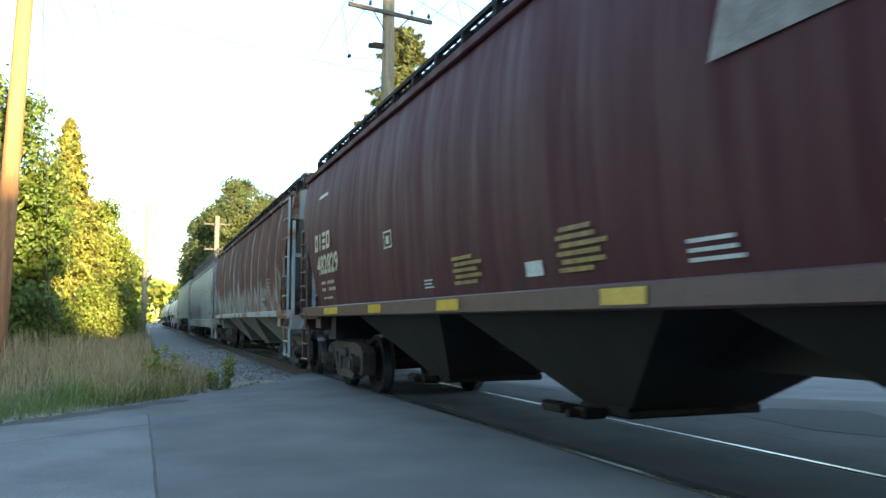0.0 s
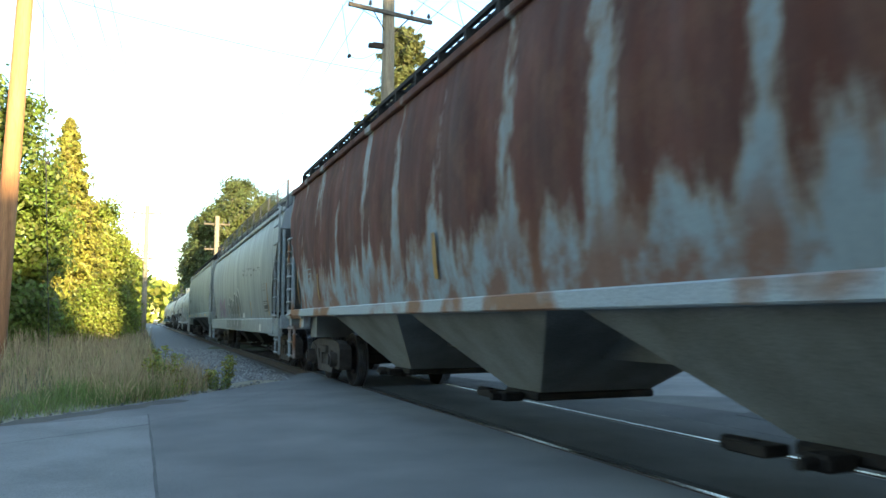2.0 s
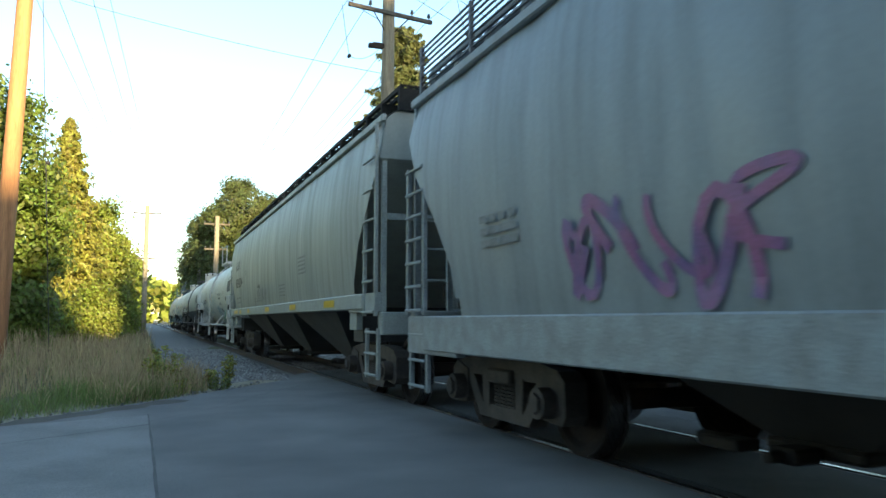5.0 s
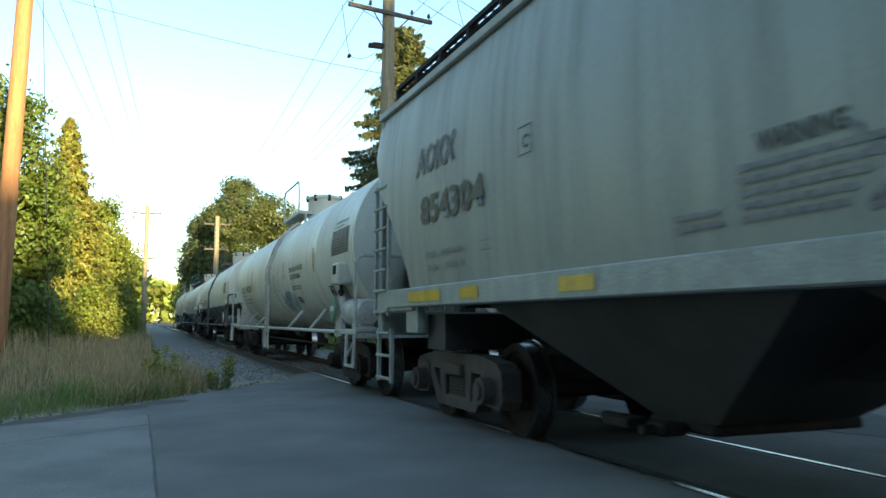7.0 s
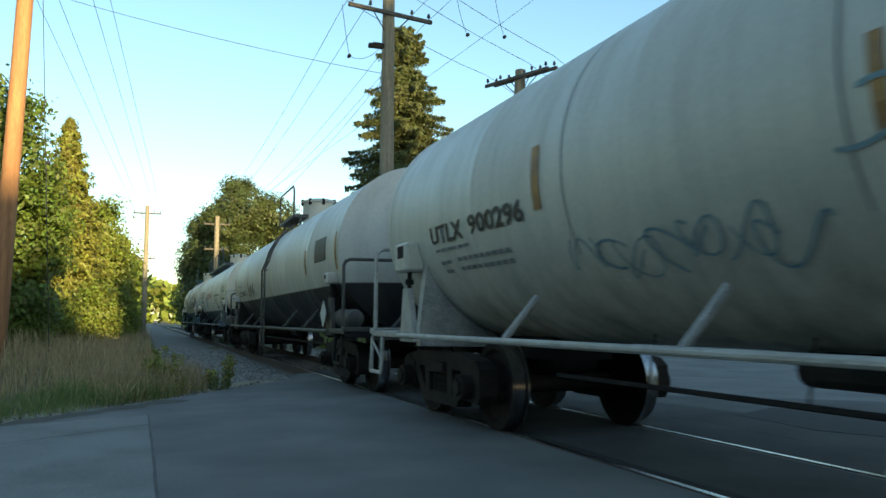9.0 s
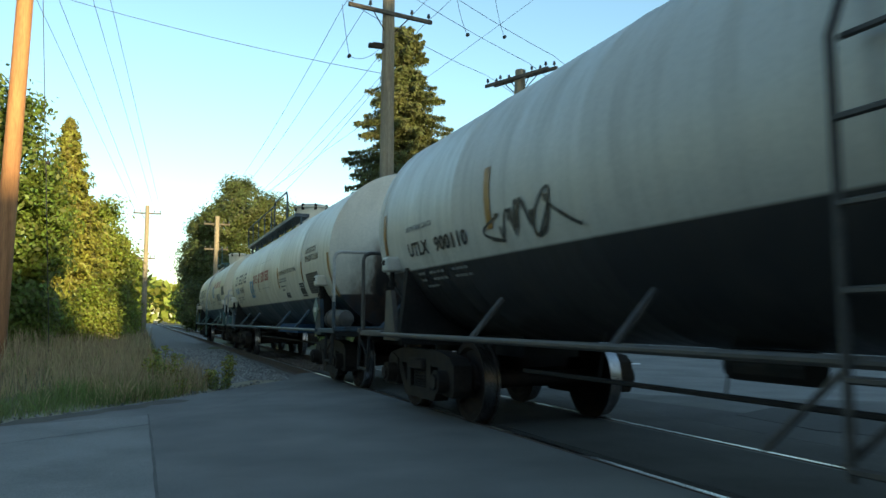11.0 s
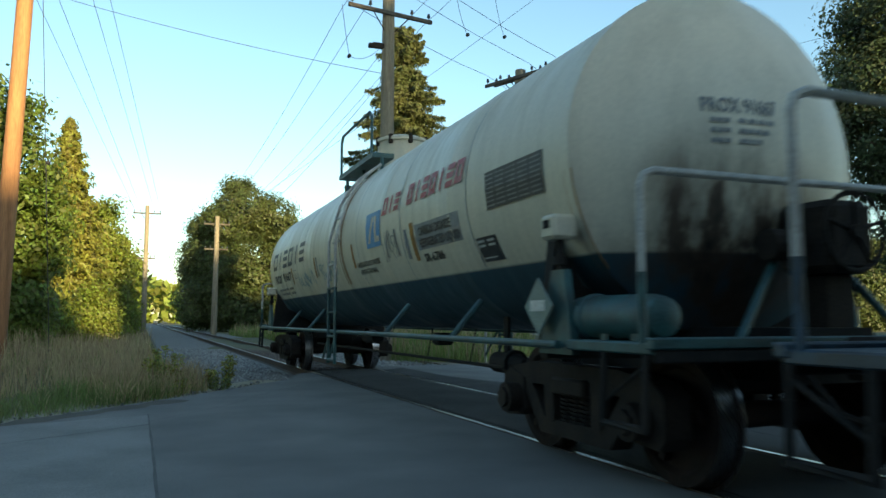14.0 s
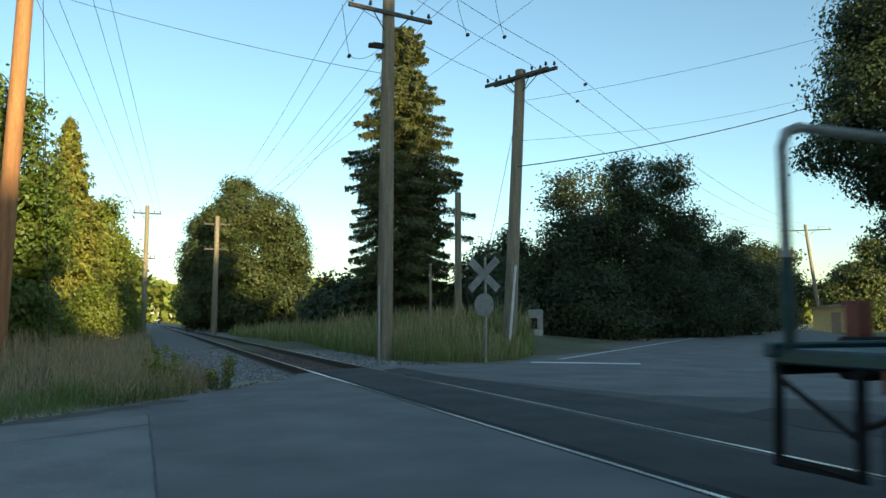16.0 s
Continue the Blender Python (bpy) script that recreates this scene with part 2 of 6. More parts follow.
def wheelset_mesh():
    bm = bmesh.new()
    half = [(1.16, 0.075), (0.84, 0.085), (0.835, 0.15), (0.79, 0.20), (0.79, 0.33), (0.83, 0.365), (0.83, 0.435), (0.70, 0.445),
            (0.693, 0.472), (0.668, 0.472), (0.665, 0.36), (0.70, 0.33), (0.70, 0.2), (0.66, 0.14), (0.64, 0.10), (0.0, 0.08)]
    prof = [(-a, r) for a, r in half] + [(a, r) for a, r in half[-2::-1]]
    lathe(bm, prof, 40, pose(0, 0, 0, 0, 0, 90))
    # three small marks that let the turning be seen
    for i in range(3):
        a = 2 * math.pi * i / 3
        for s in (-1, 1):
            c = (s * 0.845, 0.26 * math.cos(a), 0.26 * math.sin(a))
            box(bm, [v - 0.03 for v in c], [v + 0.03 for v in c])
    me = frozen("wheelset", bm, WHEEL, STEEL)
    for p in me.polygons:
        r = math.hypot(p.center.y, p.center.z)
        if r > 0.425 and len(p.vertices) == 4 and abs(p.normal.x) < 0.5:
            p.material_index = 1
    return me


def side_frame_mesh(material):
    bm = bmesh.new()
    lo, hi = -0.085, 0.085
    plate(bm, [(-1.02, 0.60), (-0.72, 0.58), (0.72, 0.58), (1.02, 0.60), (1.02, 0.70), (0.62, 0.76), (-0.62, 0.76), (-1.02, 0.70)], 0, lo, hi)
    plate(bm, [(-0.50, 0.20), (0.50, 0.20), (0.52, 0.32), (-0.52, 0.32)], 0, lo, hi)
    for s in (-1, 1):
        plate(bm, [(s * 0.50, 0.20), (s * 0.80, 0.56), (s * 0.66, 0.60), (s * 0.40, 0.30)], 0, lo, hi)
        plate(bm, [(s * 0.27, 0.30), (s * 0.40, 0.30), (s * 0.42, 0.60), (s * 0.27, 0.60)], 0, lo * 1.1, hi * 1.1)
        plate(bm, [(s * 0.74, 0.36), (s * 0.80, 0.30), (s * 1.08, 0.28), (s * 1.14, 0.36), (s * 1.13, 0.62), (s * 1.02, 0.70), (s * 0.76, 0.62)], 0, lo * 1.2, hi * 1.2)
        rod(bm, (-0.22, s * 0.89, 0.445), (0.1, s * 0.89, 0.445), 0.125, 14)
        rod(bm, (-0.25, s * 0.89, 0.445), (-0.2, s * 0.89, 0.445), 0.085, 6)
    for k in (-1, 0, 1):
        for i in range(7):
            bmesh.ops.create_cone(bm, cap_ends=True, segments=12, radius1=0.062, radius2=0.062, depth=0.018,
                                  matrix=Matrix.Translation((-0.03, k * 0.14, 0.335 + i * 0.032)) @ pose(0, 0, 0, 6))
        rod(bm, (-0.03, k * 0.14, 0.32), (-0.03, k * 0.14, 0.55), 0.035, 8)
    box(bm, (-0.14, -0.24, 0.53), (0.1, 0.24, 0.66), 0.02)
    return frozen("side_frame", bm, material, smooth=False)


def bolster_mesh(material):
    bm = bmesh.new()
    box(bm, (-1.05, -0.20, 0.50), (1.05, 0.20, 0.72), 0.03)
    for s in (-1, 1):
        box(bm, (-0.85, s * 0.36 - 0.05, 0.38), (0.85, s * 0.36 + 0.05, 0.47))
        for q in (-1, 1):
            box(bm, (q * 0.75 - 0.06, s * 0.40 - 0.04, 0.28), (q * 0.75 + 0.06, s * 0.45 + 0.04, 0.56))
    rod(bm, (0, 0, 0.70), (0, 0, 0.86), 0.22, 16)
    return frozen("bolster", bm, material, smooth=False)


DUSTY = mat("dusty_brown_iron", (0.085, 0.066, 0.053), (0.05, 0.038, 0.031), rough=0.85, scale=4, grain=40, bump=0.3)
WHEELSET = wheelset_mesh()
GREASY_SET = side_frame_mesh(IRON), bolster_mesh(IRON)
DUSTY_SET = side_frame_mesh(DUSTY), bolster_mesh(DUSTY)
WHEELS = []


def bogie(car, y, castings=GREASY_SET, label="dark greasy cast bogie"):
    frame_mesh, bolster = castings
    b = part("bogie", bolster, None, car, label, pose(0, y, 0))
    part("side_frame", frame_mesh, None, b, m=pose(-1.0, 0, 0))
    part("side_frame", frame_mesh, None, b, m=pose(1.0, 0, 0, 0, 0, 180))
    for s in (-1, 1):
        w = part("wheelset", WHEELSET, None, b, "rust-brown wheels with bright treads", pose(0, s * 0.89, 0.447))
        WHEELS.append((w, s * 0.89))


def coupler(car, y, s):
    bm = bmesh.new()
    box(bm, (-0.07, min(y, y + s * 0.62), 0.80), (0.07, max(y, y + s * 0.62), 0.94), 0.02)
    box(bm, (-0.16, min(y + s * 0.55, y + s * 0.8), 0.74), (0.12, max(y + s * 0.55, y + s * 0.8), 1.0), 0.04)
    pipe(bm, [(-0.3, y, 0.8), (-0.32, y + s * 0.3, 0.55), (-0.2, y + s * 0.6, 0.45), (0, y + s * 0.78, 0.5)], 0.022, 6)
    part("coupler", bm, IRON, car, "dark cast coupler with air hose")


# ---- writing ----
def wrap_flat(x):
    return lambda u, v, lift: (x - lift, -u, v)


def wrap_tank(radius, zc):
    def f(u, v, lift):
        a = (v - zc) / radius
        r = radius + lift
        return (-r * math.cos(a), -u, zc + r * math.sin(a))
    return f


def wrap_side(profile):
    """The side of a hopper: x by height along its profile."""
    def f(u, v, lift):
        for (x0, z0), (x1, z1) in zip(profile, profile[1:]):
            if v <= z1:
                break
        k = min(max((v - z0) / (z1 - z0), 0), 1)
        return (-(x0 + (x1 - x0) * k) - lift, -u, v)
    return f


def words(text, size, u0, v0, wrap, material, parent, name="lettering", width=None, lift=0.012, slant=0.0, label=""):
    """Text whose lower edge begins at u0 (towards the front of the car) and v0 (height)."""
    cu = bpy.data.curves.new(name, "FONT")
    cu.body, cu.size, cu.resolution_u, cu.shear, cu.offset = text, size, 2, slant, size * 0.028
    tmp = bpy.data.objects.new("tmp", cu)
    scene.collection.objects.link(tmp)
    me = bpy.data.meshes.new_from_object(tmp.evaluated_get(bpy.context.evaluated_depsgraph_get()))
    bpy.data.objects.remove(tmp)
    bpy.data.curves.remove(cu)
    xs = [v.co.x for v in me.vertices]
    k = width / (max(xs) - min(xs)) if width else 1.0
    for v in me.vertices:
        v.co = wrap(u0 + v.co.x * k, v0 + v.co.y, lift)
    me.materials.clear()
    me.materials.append(material)
    ob = new(name, me)
    ob.parent = parent
    return tagged(ob, label, kind="stuff")


def slab(bm, wrap, u0, v0, u1, v1, lift=0.012, nv=0, nu=0, slant=0.0):
    """A painted field that follows the surface."""
    nv = nv or max(1, int(abs(v1 - v0) / 0.12))
    nu = nu or 1
    g = [[bm.verts.new(wrap(u0 + (u1 - u0) * i / nu + slant * (v1 - v0) * j / nv, v0 + (v1 - v0) * j / nv, lift)) for i in range(nu + 1)] for j in range(nv + 1)]
    for j in range(nv):
        for i in range(nu):
            bm.faces.new((g[j][i], g[j][i + 1], g[j + 1][i + 1], g[j + 1][i]))


def bars(name, rows, wrap, material, parent, label="", lift=0.012):
    """Unreadable lines of print: (u0, v0, length, height, pieces)."""
    bm = bmesh.new()
    rng = random.Random(len(rows) * 7 + int(rows[0][0] * 10))
    for u, v, ln, hh, n in rows:
        w = ln / n
        for i in range(n):
            slab(bm, wrap, u + i * w, v, u + (i + rng.uniform(0.72, 0.92)) * w, v + hh, lift)
    return tagged(part(name, bm, material, parent, label), kind="stuff")


def emblem(name, count, u0, v0, ln, hh, wrap, material, parent, label, stroke=0.22, slant=0.15):
    """Brand writing drawn as a row of plain frames and bars."""
    bm = bmesh.new()
    w, st = ln / count, stroke * hh
    for i in range(count):
        a, b = u0 + i * w, u0 + (i + 0.80) * w
        if i % 3 == 0:
            shapes = ((a, 0, a + st, hh), (b - st, 0, b, hh), (a + st, 0, b - st, st), (a + st, hh - st, b - st, hh))
        elif i % 3 == 1:
            shapes = (((a + b - st) / 2, 0, (a + b + st) / 2, hh),)
        else:
            shapes = tuple((a, k * (hh - st), b, k * (hh - st) + st) for k in (0, 0.5, 1))
        for x0, z0, x1, z1 in shapes:
            slab(bm, wrap, x0 + slant * z0, v0 + z0, x1 + slant * z0, v0 + z1, 0.012, slant=slant)
    return tagged(part(name, bm, material, parent, label), kind="stuff")


# ---- cars ----
HOPPER_SIDE = [(1.44, 1.30), (1.49, 1.6), (1.53, 2.1), (1.54, 2.6), (1.50, 3.1), (1.44, 3.45), (1.40, 3.62)]
HOPPER_ROOF = [(1.30, 3.70), (0.95, 3.80), (0.5, 3.88), (0.0, 3.92)]
CARS = []


def end_of(z, long, cut):
    """Where the side sheet ends at a height: straight above, drawn in along a bow below."""
    if z >= 2.95:
        return long
    k = (2.95 - z) / 1.65
    return long - cut * math.sin(min(k, 1) * math.pi / 2) ** 1.2


def ladder(car, x, y0, y1, z0, z1, material, n, r=0.022, along_x=None, short=None):
    """Two stiles, and the rungs as parts of their own."""
    if along_x is None:
        for y, top in ((y0, z1), (y1, short or z1)):
            bm = bmesh.new()
            box(bm, (x - 0.02, y - 0.026, z0), (x + 0.02, y + 0.026, top))
            stile = part("ladder_stile", bm, material, car)
        ends = ((x - 0.03, y0), (x - 0.03, y1))
    else:
        for xx in (x, along_x):
            bm = bmesh.new()
            box(bm, (xx - 0.03, y0 - 0.02, z0), (xx + 0.03, y0 + 0.02, z1))
            stile = part("ladder_stile", bm, material, car)
        ends = ((x, y0), (along_x, y0))
    for i in range(n):
        z = z0 + 0.05 + (z1 - z0 - 0.1) * i / (n - 1)
        bm = bmesh.new()
        rod(bm, (*ends[0], z), (*ends[1], z), r * 0.8, 6)
        part("rung", bm, material, stile)


def hopper(label, anchor, body, trim, bay_paint, sill=(1.16, 1.32), walk_rail=0.0, cut=1.25, half=8.35, dents=12, dent=0.022, group="train", drop=0.0):
    car = empty("hopper_car", label, "freight car", group)
    long = half + 0.05
    # side sheets, roof and slope sheets
    bm = bmesh.new()
    prof = [(x, z - drop * min(max((z - 2.9) / 0.6, 0), 1)) for x, z in HOPPER_SIDE + HOPPER_ROOF]
    full = [(-x, z) for x, z in prof] + [(x, z) for x, z in prof[-2::-1]]
    ns = dents * 4
    grid = []
    for i in range(ns + 1):
        s = -1 + 2 * i / ns
        dip = dent * (1 - abs(math.sin(math.pi * i / 4)) ** 0.5)
        row = []
        for x, z in full:
            e = end_of(z, long, cut)
            side = 1.35 < z < 3.5
            row.append(bm.verts.new((x - math.copysign(dip, x) if side else x, s * e, z)))
        grid.append(row)
    for p, q in zip(grid, grid[1:]):
        for i in range(len(full) - 1):
            bm.faces.new((p[i], p[i + 1], q[i + 1], q[i]))
    part_of = bm
    m = len(full)
    for sgn in (-1, 1):
        rows = []
        for x, z in full[:m // 2 + 1]:
            y = sgn * (long - 0.02 if z >= 2.95 else long - 0.02 - 2.6 * (2.95 - z) / 1.65)
            rows.append((part_of.verts.new((x * 0.985, y, z)), part_of.verts.new((-x * 0.985, y, z))))
        for p, q in zip(rows, rows[1:]):
            if q[0].co.x != q[1].co.x:
                part_of.faces.new((p[0], p[1], q[1], q[0]))
            else:
                part_of.faces.new((p[0], p[1], q[0]))
    bmesh.ops.recalc_face_normals(bm, faces=bm.faces)
    part("body", bm, body, car, smooth=True)
    for s in (-1, 1):
        bm = bmesh.new()
        box(bm, (s * 1.39, -long, 3.56 - drop), (s * 1.46, long, 3.66 - drop), 0.015)
        part("eave_rail", bm, body, car)
        bm = bmesh.new()
        box(bm, (s * 1.40, -half + 0.55, sill[0]), (s * 1.53, half - 0.55, sill[1]), 0.012)
        box(bm, (s * 1.28, -half + 0.55, sill[0]), (s * 1.42, half - 0.55, sill[0] + 0.03))
        part("side_sill", bm, trim, car)
    if sill[1] < 1.29:
        for s in (-1, 1):
            bm = bmesh.new()
            plate(bm, [(s * 1.39, sill[1] - 0.01), (s * 1.418, sill[1] - 0.01), (s * 1.453, 1.345), (s * 1.43, 1.345)], 1, -half + 1.3, half - 1.3)
            part("side_apron", bm, body, car)
    # outlet bays
    for k in (-1, 0, 1):
        bm = bmesh.new()
        c = k * 3.75
        top = [(-1.38, c - 1.87, 1.32), (1.38, c - 1.87, 1.32), (1.38, c + 1.87, 1.32), (-1.38, c + 1.87, 1.32)]
        low = [(-0.62, c - 0.34, 0.42), (0.62, c - 0.34, 0.42), (0.62, c + 0.34, 0.42), (-0.62, c + 0.34, 0.42)]
        a, b = [bm.verts.new(p) for p in top], [bm.verts.new(p) for p in low]
        bm.faces.new(a), bm.faces.new(b[::-1])
        for i in range(4):
            bm.faces.new((a[i], a[(i + 1) % 4], b[(i + 1) % 4], b[i]))
        bmesh.ops.recalc_face_normals(bm, faces=bm.faces)
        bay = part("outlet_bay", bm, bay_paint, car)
        bm = bmesh.new()
        box(bm, (-0.66, c - 0.35, 0.34), (0.66, c + 0.35, 0.42), 0.02)
        box(bm, (-0.88, c - 0.10, 0.32), (-0.66, c + 0.10, 0.41), 0.02)
        rod(bm, (-0.88, c, 0.365), (-0.98, c, 0.365), 0.035, 10)
        box(bm, (-0.8, c + 0.42, 0.31), (-0.6, c + 0.75, 0.38), 0.01)
        rod(bm, (-0.7, c + 0.6, 0.345), (-0.7, c + 0.85, 0.345), 0.05, 8)
        part("outlet_gate", bm, IRON, bay)
    bm = bmesh.new()
    box(bm, (-0.32, -half, 0.76), (0.32, half, 1.12))
    for s in (-1, 1):
        box(bm, (-1.30, s * 6.8 - 0.25, 0.80), (1.30, s * 6.8 + 0.25, 1.16))
    part("centre_sill", bm, bay_paint, car)
    # ends: end sill, corner steps, ladders, posts
    for s in (-1, 1):
        bm = bmesh.new()
        box(bm, (-1.45, s * half - 0.10, 0.92), (1.45, s * half + 0.08, 1.20), 0.015)
        for q in (-1, 1):
            box(bm, (q * 1.40, min(s * (half - 1.35), s * half), sill[0] - 0.04), (q * 1.50, max(s * (half - 1.35), s * half), sill[1]), 0.01)
            box(bm, (q * 1.38, min(s * (half - 1.42), s * (half - 1.05)), 0.97), (q * 1.46, max(s * (half - 1.42), s * (half - 1.05)), sill[0]))
        part("end_platform", bm, trim, car)
        for xa in (-1.40, -0.45, 0.45, 1.40):
            bm = bmesh.new()
            box(bm, (xa - 0.035, s * (half - 0.02) - 0.025, 1.19), (xa + 0.035, s * (half - 0.02) + 0.025, 3.6 - drop), 0.008)
            part("end_post", bm, trim, car)
        bm = bmesh.new()
        box(bm, (-1.34, s * (half - 0.09) - 0.03, 2.35), (1.34, s * (half - 0.09) + 0.03, 2.43))
        part("cross_brace", bm, trim, car)
        for q in (-1, 1):
            ya, yb = s * (half - 0.02), s * (half - 0.52)
            ladder(car, q * 1.50, min(ya, yb), max(ya, yb), 1.15, 3.55 if s < 0 else 2.72, trim, 7, short=2.7 if s < 0 else None)
            ladder(car, q * 1.46, min(ya, yb), max(ya, yb), 0.38, 1.0, trim, 3)
        ladder(car, -1.0, s * (half + 0.06), 0, 1.15, 3.6, trim, 7, along_x=-0.55)
        # brake gear on the end
        bm = bmesh.new()
        rod(bm, (0.3, s * (half + 0.02), 2.1), (0.3, s * (half + 0.07), 2.1), 0.27, 18)
        box(bm, (0.12, s * (half - 0.18), 1.85), (0.5, s * (half), 2.3), 0.04)
        rod(bm, (-0.45, s * (half - 0.25), 1.45), (0.35, s * (half - 0.25), 1.45), 0.2, 14)
        part("brake_gear", bm, IRON, car)
        coupler(car, s * (half - 0.02), s)
        bogie(car, s * 6.8, DUSTY_SET, "dusty brown cast bogie")
    # roof: running boards, hatches
    for q in (-1, 1):
        bm = bmesh.new()
        for k in range(4):
            box(bm, (q * 1.02 + k * 0.12 - 0.2, -long, 4.00 - drop), (q * 1.02 + k * 0.12 - 0.15, long, 4.05 - drop))
        for i in range(23):
            y = -long + 2 * long * i / 22
            box(bm, (q * 1.02 - 0.22, y - 0.03, 3.72 - drop), (q * 1.02 + 0.22, y + 0.03, 4.0 - drop))
        for i in range(90):
            y = -long + 2 * long * i / 89
            box(bm, (q * 1.02 - 0.2, y - 0.012, 4.03 - drop), (q * 1.02 + 0.24, y + 0.012, 4.055 - drop))
        part("running_board", bm, BLACK if not walk_rail else trim, car)
    if walk_rail:
        bm = bmesh.new()
        for i in range(13):
            y = -long + 0.03 + (2 * long - 0.06) * i / 12
            box(bm, (-1.36, y - 0.025, 3.64 - drop), (-1.32, y + 0.025, 3.66 + walk_rail))
        for k in range(10):
            z = 3.66 - drop + (walk_rail + drop) * (0.04 + 0.94 * k / 9)
            box(bm, (-1.345, -long, z - 0.006), (-1.325, long, z + 0.006))
        part("roof_grating", bm, mat("grey_grating", (0.10, 0.10, 0.11), rough=0.6), car)
    for i in range(8):
        bm = bmesh.new()
        y = -6.6 + 13.2 * i / 7
        box(bm, (-0.34, y - 0.75, 3.88 - drop), (0.34, y + 0.75, 4.02 - drop), 0.05)
        part("hatch", bm, body, car)
    CARS.append((car, anchor - 7.7, half))
    return car


bm = bmesh.new()
box(bm, (-0.035, -0.035, -0.09), (0.035, 0.035, 0.07), 0.01)
BOLT = frozen("bolt", bm, IRON, smooth=False)
TANK_R, TANK_Z = 1.34, 2.23


def tank_car(label, anchor, body, trim, rail, top_walk=None, dome_y=-0.4, ladder_y=-0.05, length=6.85, cylinder=True, bogies=6.45, rail_top=None, bracket=(0.10, 1.68, 1.86), cyl=(0.15, 1.12), cyl_paint=None, rail_h=2.0, half=7.9, head=0.50, zc=TANK_Z, beam=None):
    car = empty("tank_car", label, "freight car", "train")
    bm = bmesh.new()
    rise = zc - TANK_Z
    ball = (TANK_R ** 2 + head ** 2) / (2 * head)
    dish = [(math.sqrt(ball ** 2 - (TANK_R * k / 9) ** 2) - ball + head, TANK_R * k / 9) for k in range(1, 10)]
    prof = [(-length - head, 0.02)] + [(-length - a, r) for a, r in dish[:-1]] + [(-length - 0.03, TANK_R - 0.03), (-length, TANK_R + 0.012), (-length + 0.09, TANK_R + 0.012), (-length + 0.1, TANK_R + 0.002)]
    nb = 6
    for i in range(nb):
        y0, y1 = (length - 0.1) * (2 * i / nb - 1), (length - 0.1) * (2 * (i + 1) / nb - 1)
        prof += [(y0 + 0.05, TANK_R + 0.002), (y1 - 0.05, TANK_R + 0.002)]
        if i < nb - 1:
            prof += [(y1 - 0.02, TANK_R + 0.009), (y1 + 0.02, TANK_R + 0.009)]
    prof += [(length - 0.1, TANK_R + 0.002), (length - 0.09, TANK_R + 0.012), (length, TANK_R + 0.012), (length + 0.03, TANK_R - 0.03)] + [(length + a, r) for a, r in dish[-2::-1]] + [(length + head, 0.02)]
    lathe(bm, prof, 64, Matrix.Translation((0, 0, zc)))
    part("tank", bm, body, car, smooth=True, sharp=22)
    for s in (-1, 1):
        # end platform over the stub sill
        bm = bmesh.new()
        box(bm, (-1.42, min(s * 6.95, s * half), 0.90), (1.42, max(s * 6.95, s * half), 0.97), 0.01)
        box(bm, (-1.44, s * half - 0.05, 0.93), (1.44, s * half + 0.03, 1.0), 0.01)
        part("end_platform", bm, trim, car)
        bm = bmesh.new()
        box(bm, (-1.40, s * half - 0.04, 0.85), (1.40, s * half + 0.02, 0.926), 0.01)
        part("end_beam", bm, beam or trim, car)
        bm = bmesh.new()
        box(bm, (-0.33, min(s * 5.2, s * half), 0.70), (0.33, max(s * 5.2, s * half), 1.05))
        part("stub_sill", bm, BLACK, car)
        # saddle and bolster webs
        for q in (-1, 1):
            bm = bmesh.new()
            plate(bm, [(q * 0.4, 0.80), (q * 1.32, 0.82), (q * 1.33, 1.0), (q * 1.24, 1.72), (q * 1.0, 1.36), (q * 0.4, 1.1)], 1, s * bogies - 0.06, s * bogies + 0.06)
            part("bolster_web", bm, beam or trim, car)
            bm = bmesh.new()
            yc = bogies + 0.28
            plate(bm, [(s * (yc - 0.26), 0.86), (s * (yc + 0.22), 0.86), (s * (yc + 0.12), 1.46), (s * (yc - 0.06), 1.46)], 0, q * 1.31, q * 1.37)
            part("saddle", bm, trim, car)
            bm = bmesh.new()
            rod(bm, (q * 1.33, s * yc, 1.44), (q * 1.33, s * yc, bracket[1] + 0.02), 0.028, 8)
            rod(bm, (q * 1.33, s * yc, 1.50), (q * 1.33, s * yc, 1.56), 0.05, 8)
            part("relief_valve", bm, BLACK, car)
            bm = bmesh.new()
            box(bm, (q * 1.22, s * yc - bracket[0], bracket[1]), (q * 1.44, s * yc + bracket[0], bracket[2]), 0.025)
            fitting = part("bracket", bm, body, car)
            bm = bmesh.new()
            w = bracket[0] * 0.45
            box(bm, (q * 1.438, s * yc - w, (bracket[1] + bracket[2]) / 2 - 0.01), (q * 1.446, s * yc + w, bracket[2] - 0.04))
            part("cover_plate", bm, WHEEL, fitting, "rust-brown cover plate")
            ya, yb = s * (half - 0.05), s * (half - 0.48)
            bm = bmesh.new()
            pipe(bm, [(q * 1.42, ya, 0.90), (q * 1.44, ya, 0.47), (q * 1.44, yb, 0.47), (q * 1.42, yb, 0.90)], 0.025, 6)
            rod(bm, (q * 1.42, ya, 0.84), (q * 1.42, yb, 0.60), 0.014, 6)
            part("stirrup_step", bm, beam or trim, car)
        # end hand rail
        bm = bmesh.new()
        yr = s * (half - 0.1)
        pipe(bm, [(-1.40, yr, 1.38), (-1.40, yr, rail_h - 0.1), (-1.37, yr, rail_h - 0.03), (-1.30, yr, rail_h), (1.30, yr, rail_h), (1.37, yr, rail_h - 0.03), (1.40, yr, rail_h - 0.1), (1.40, yr, 1.38)], 0.025)
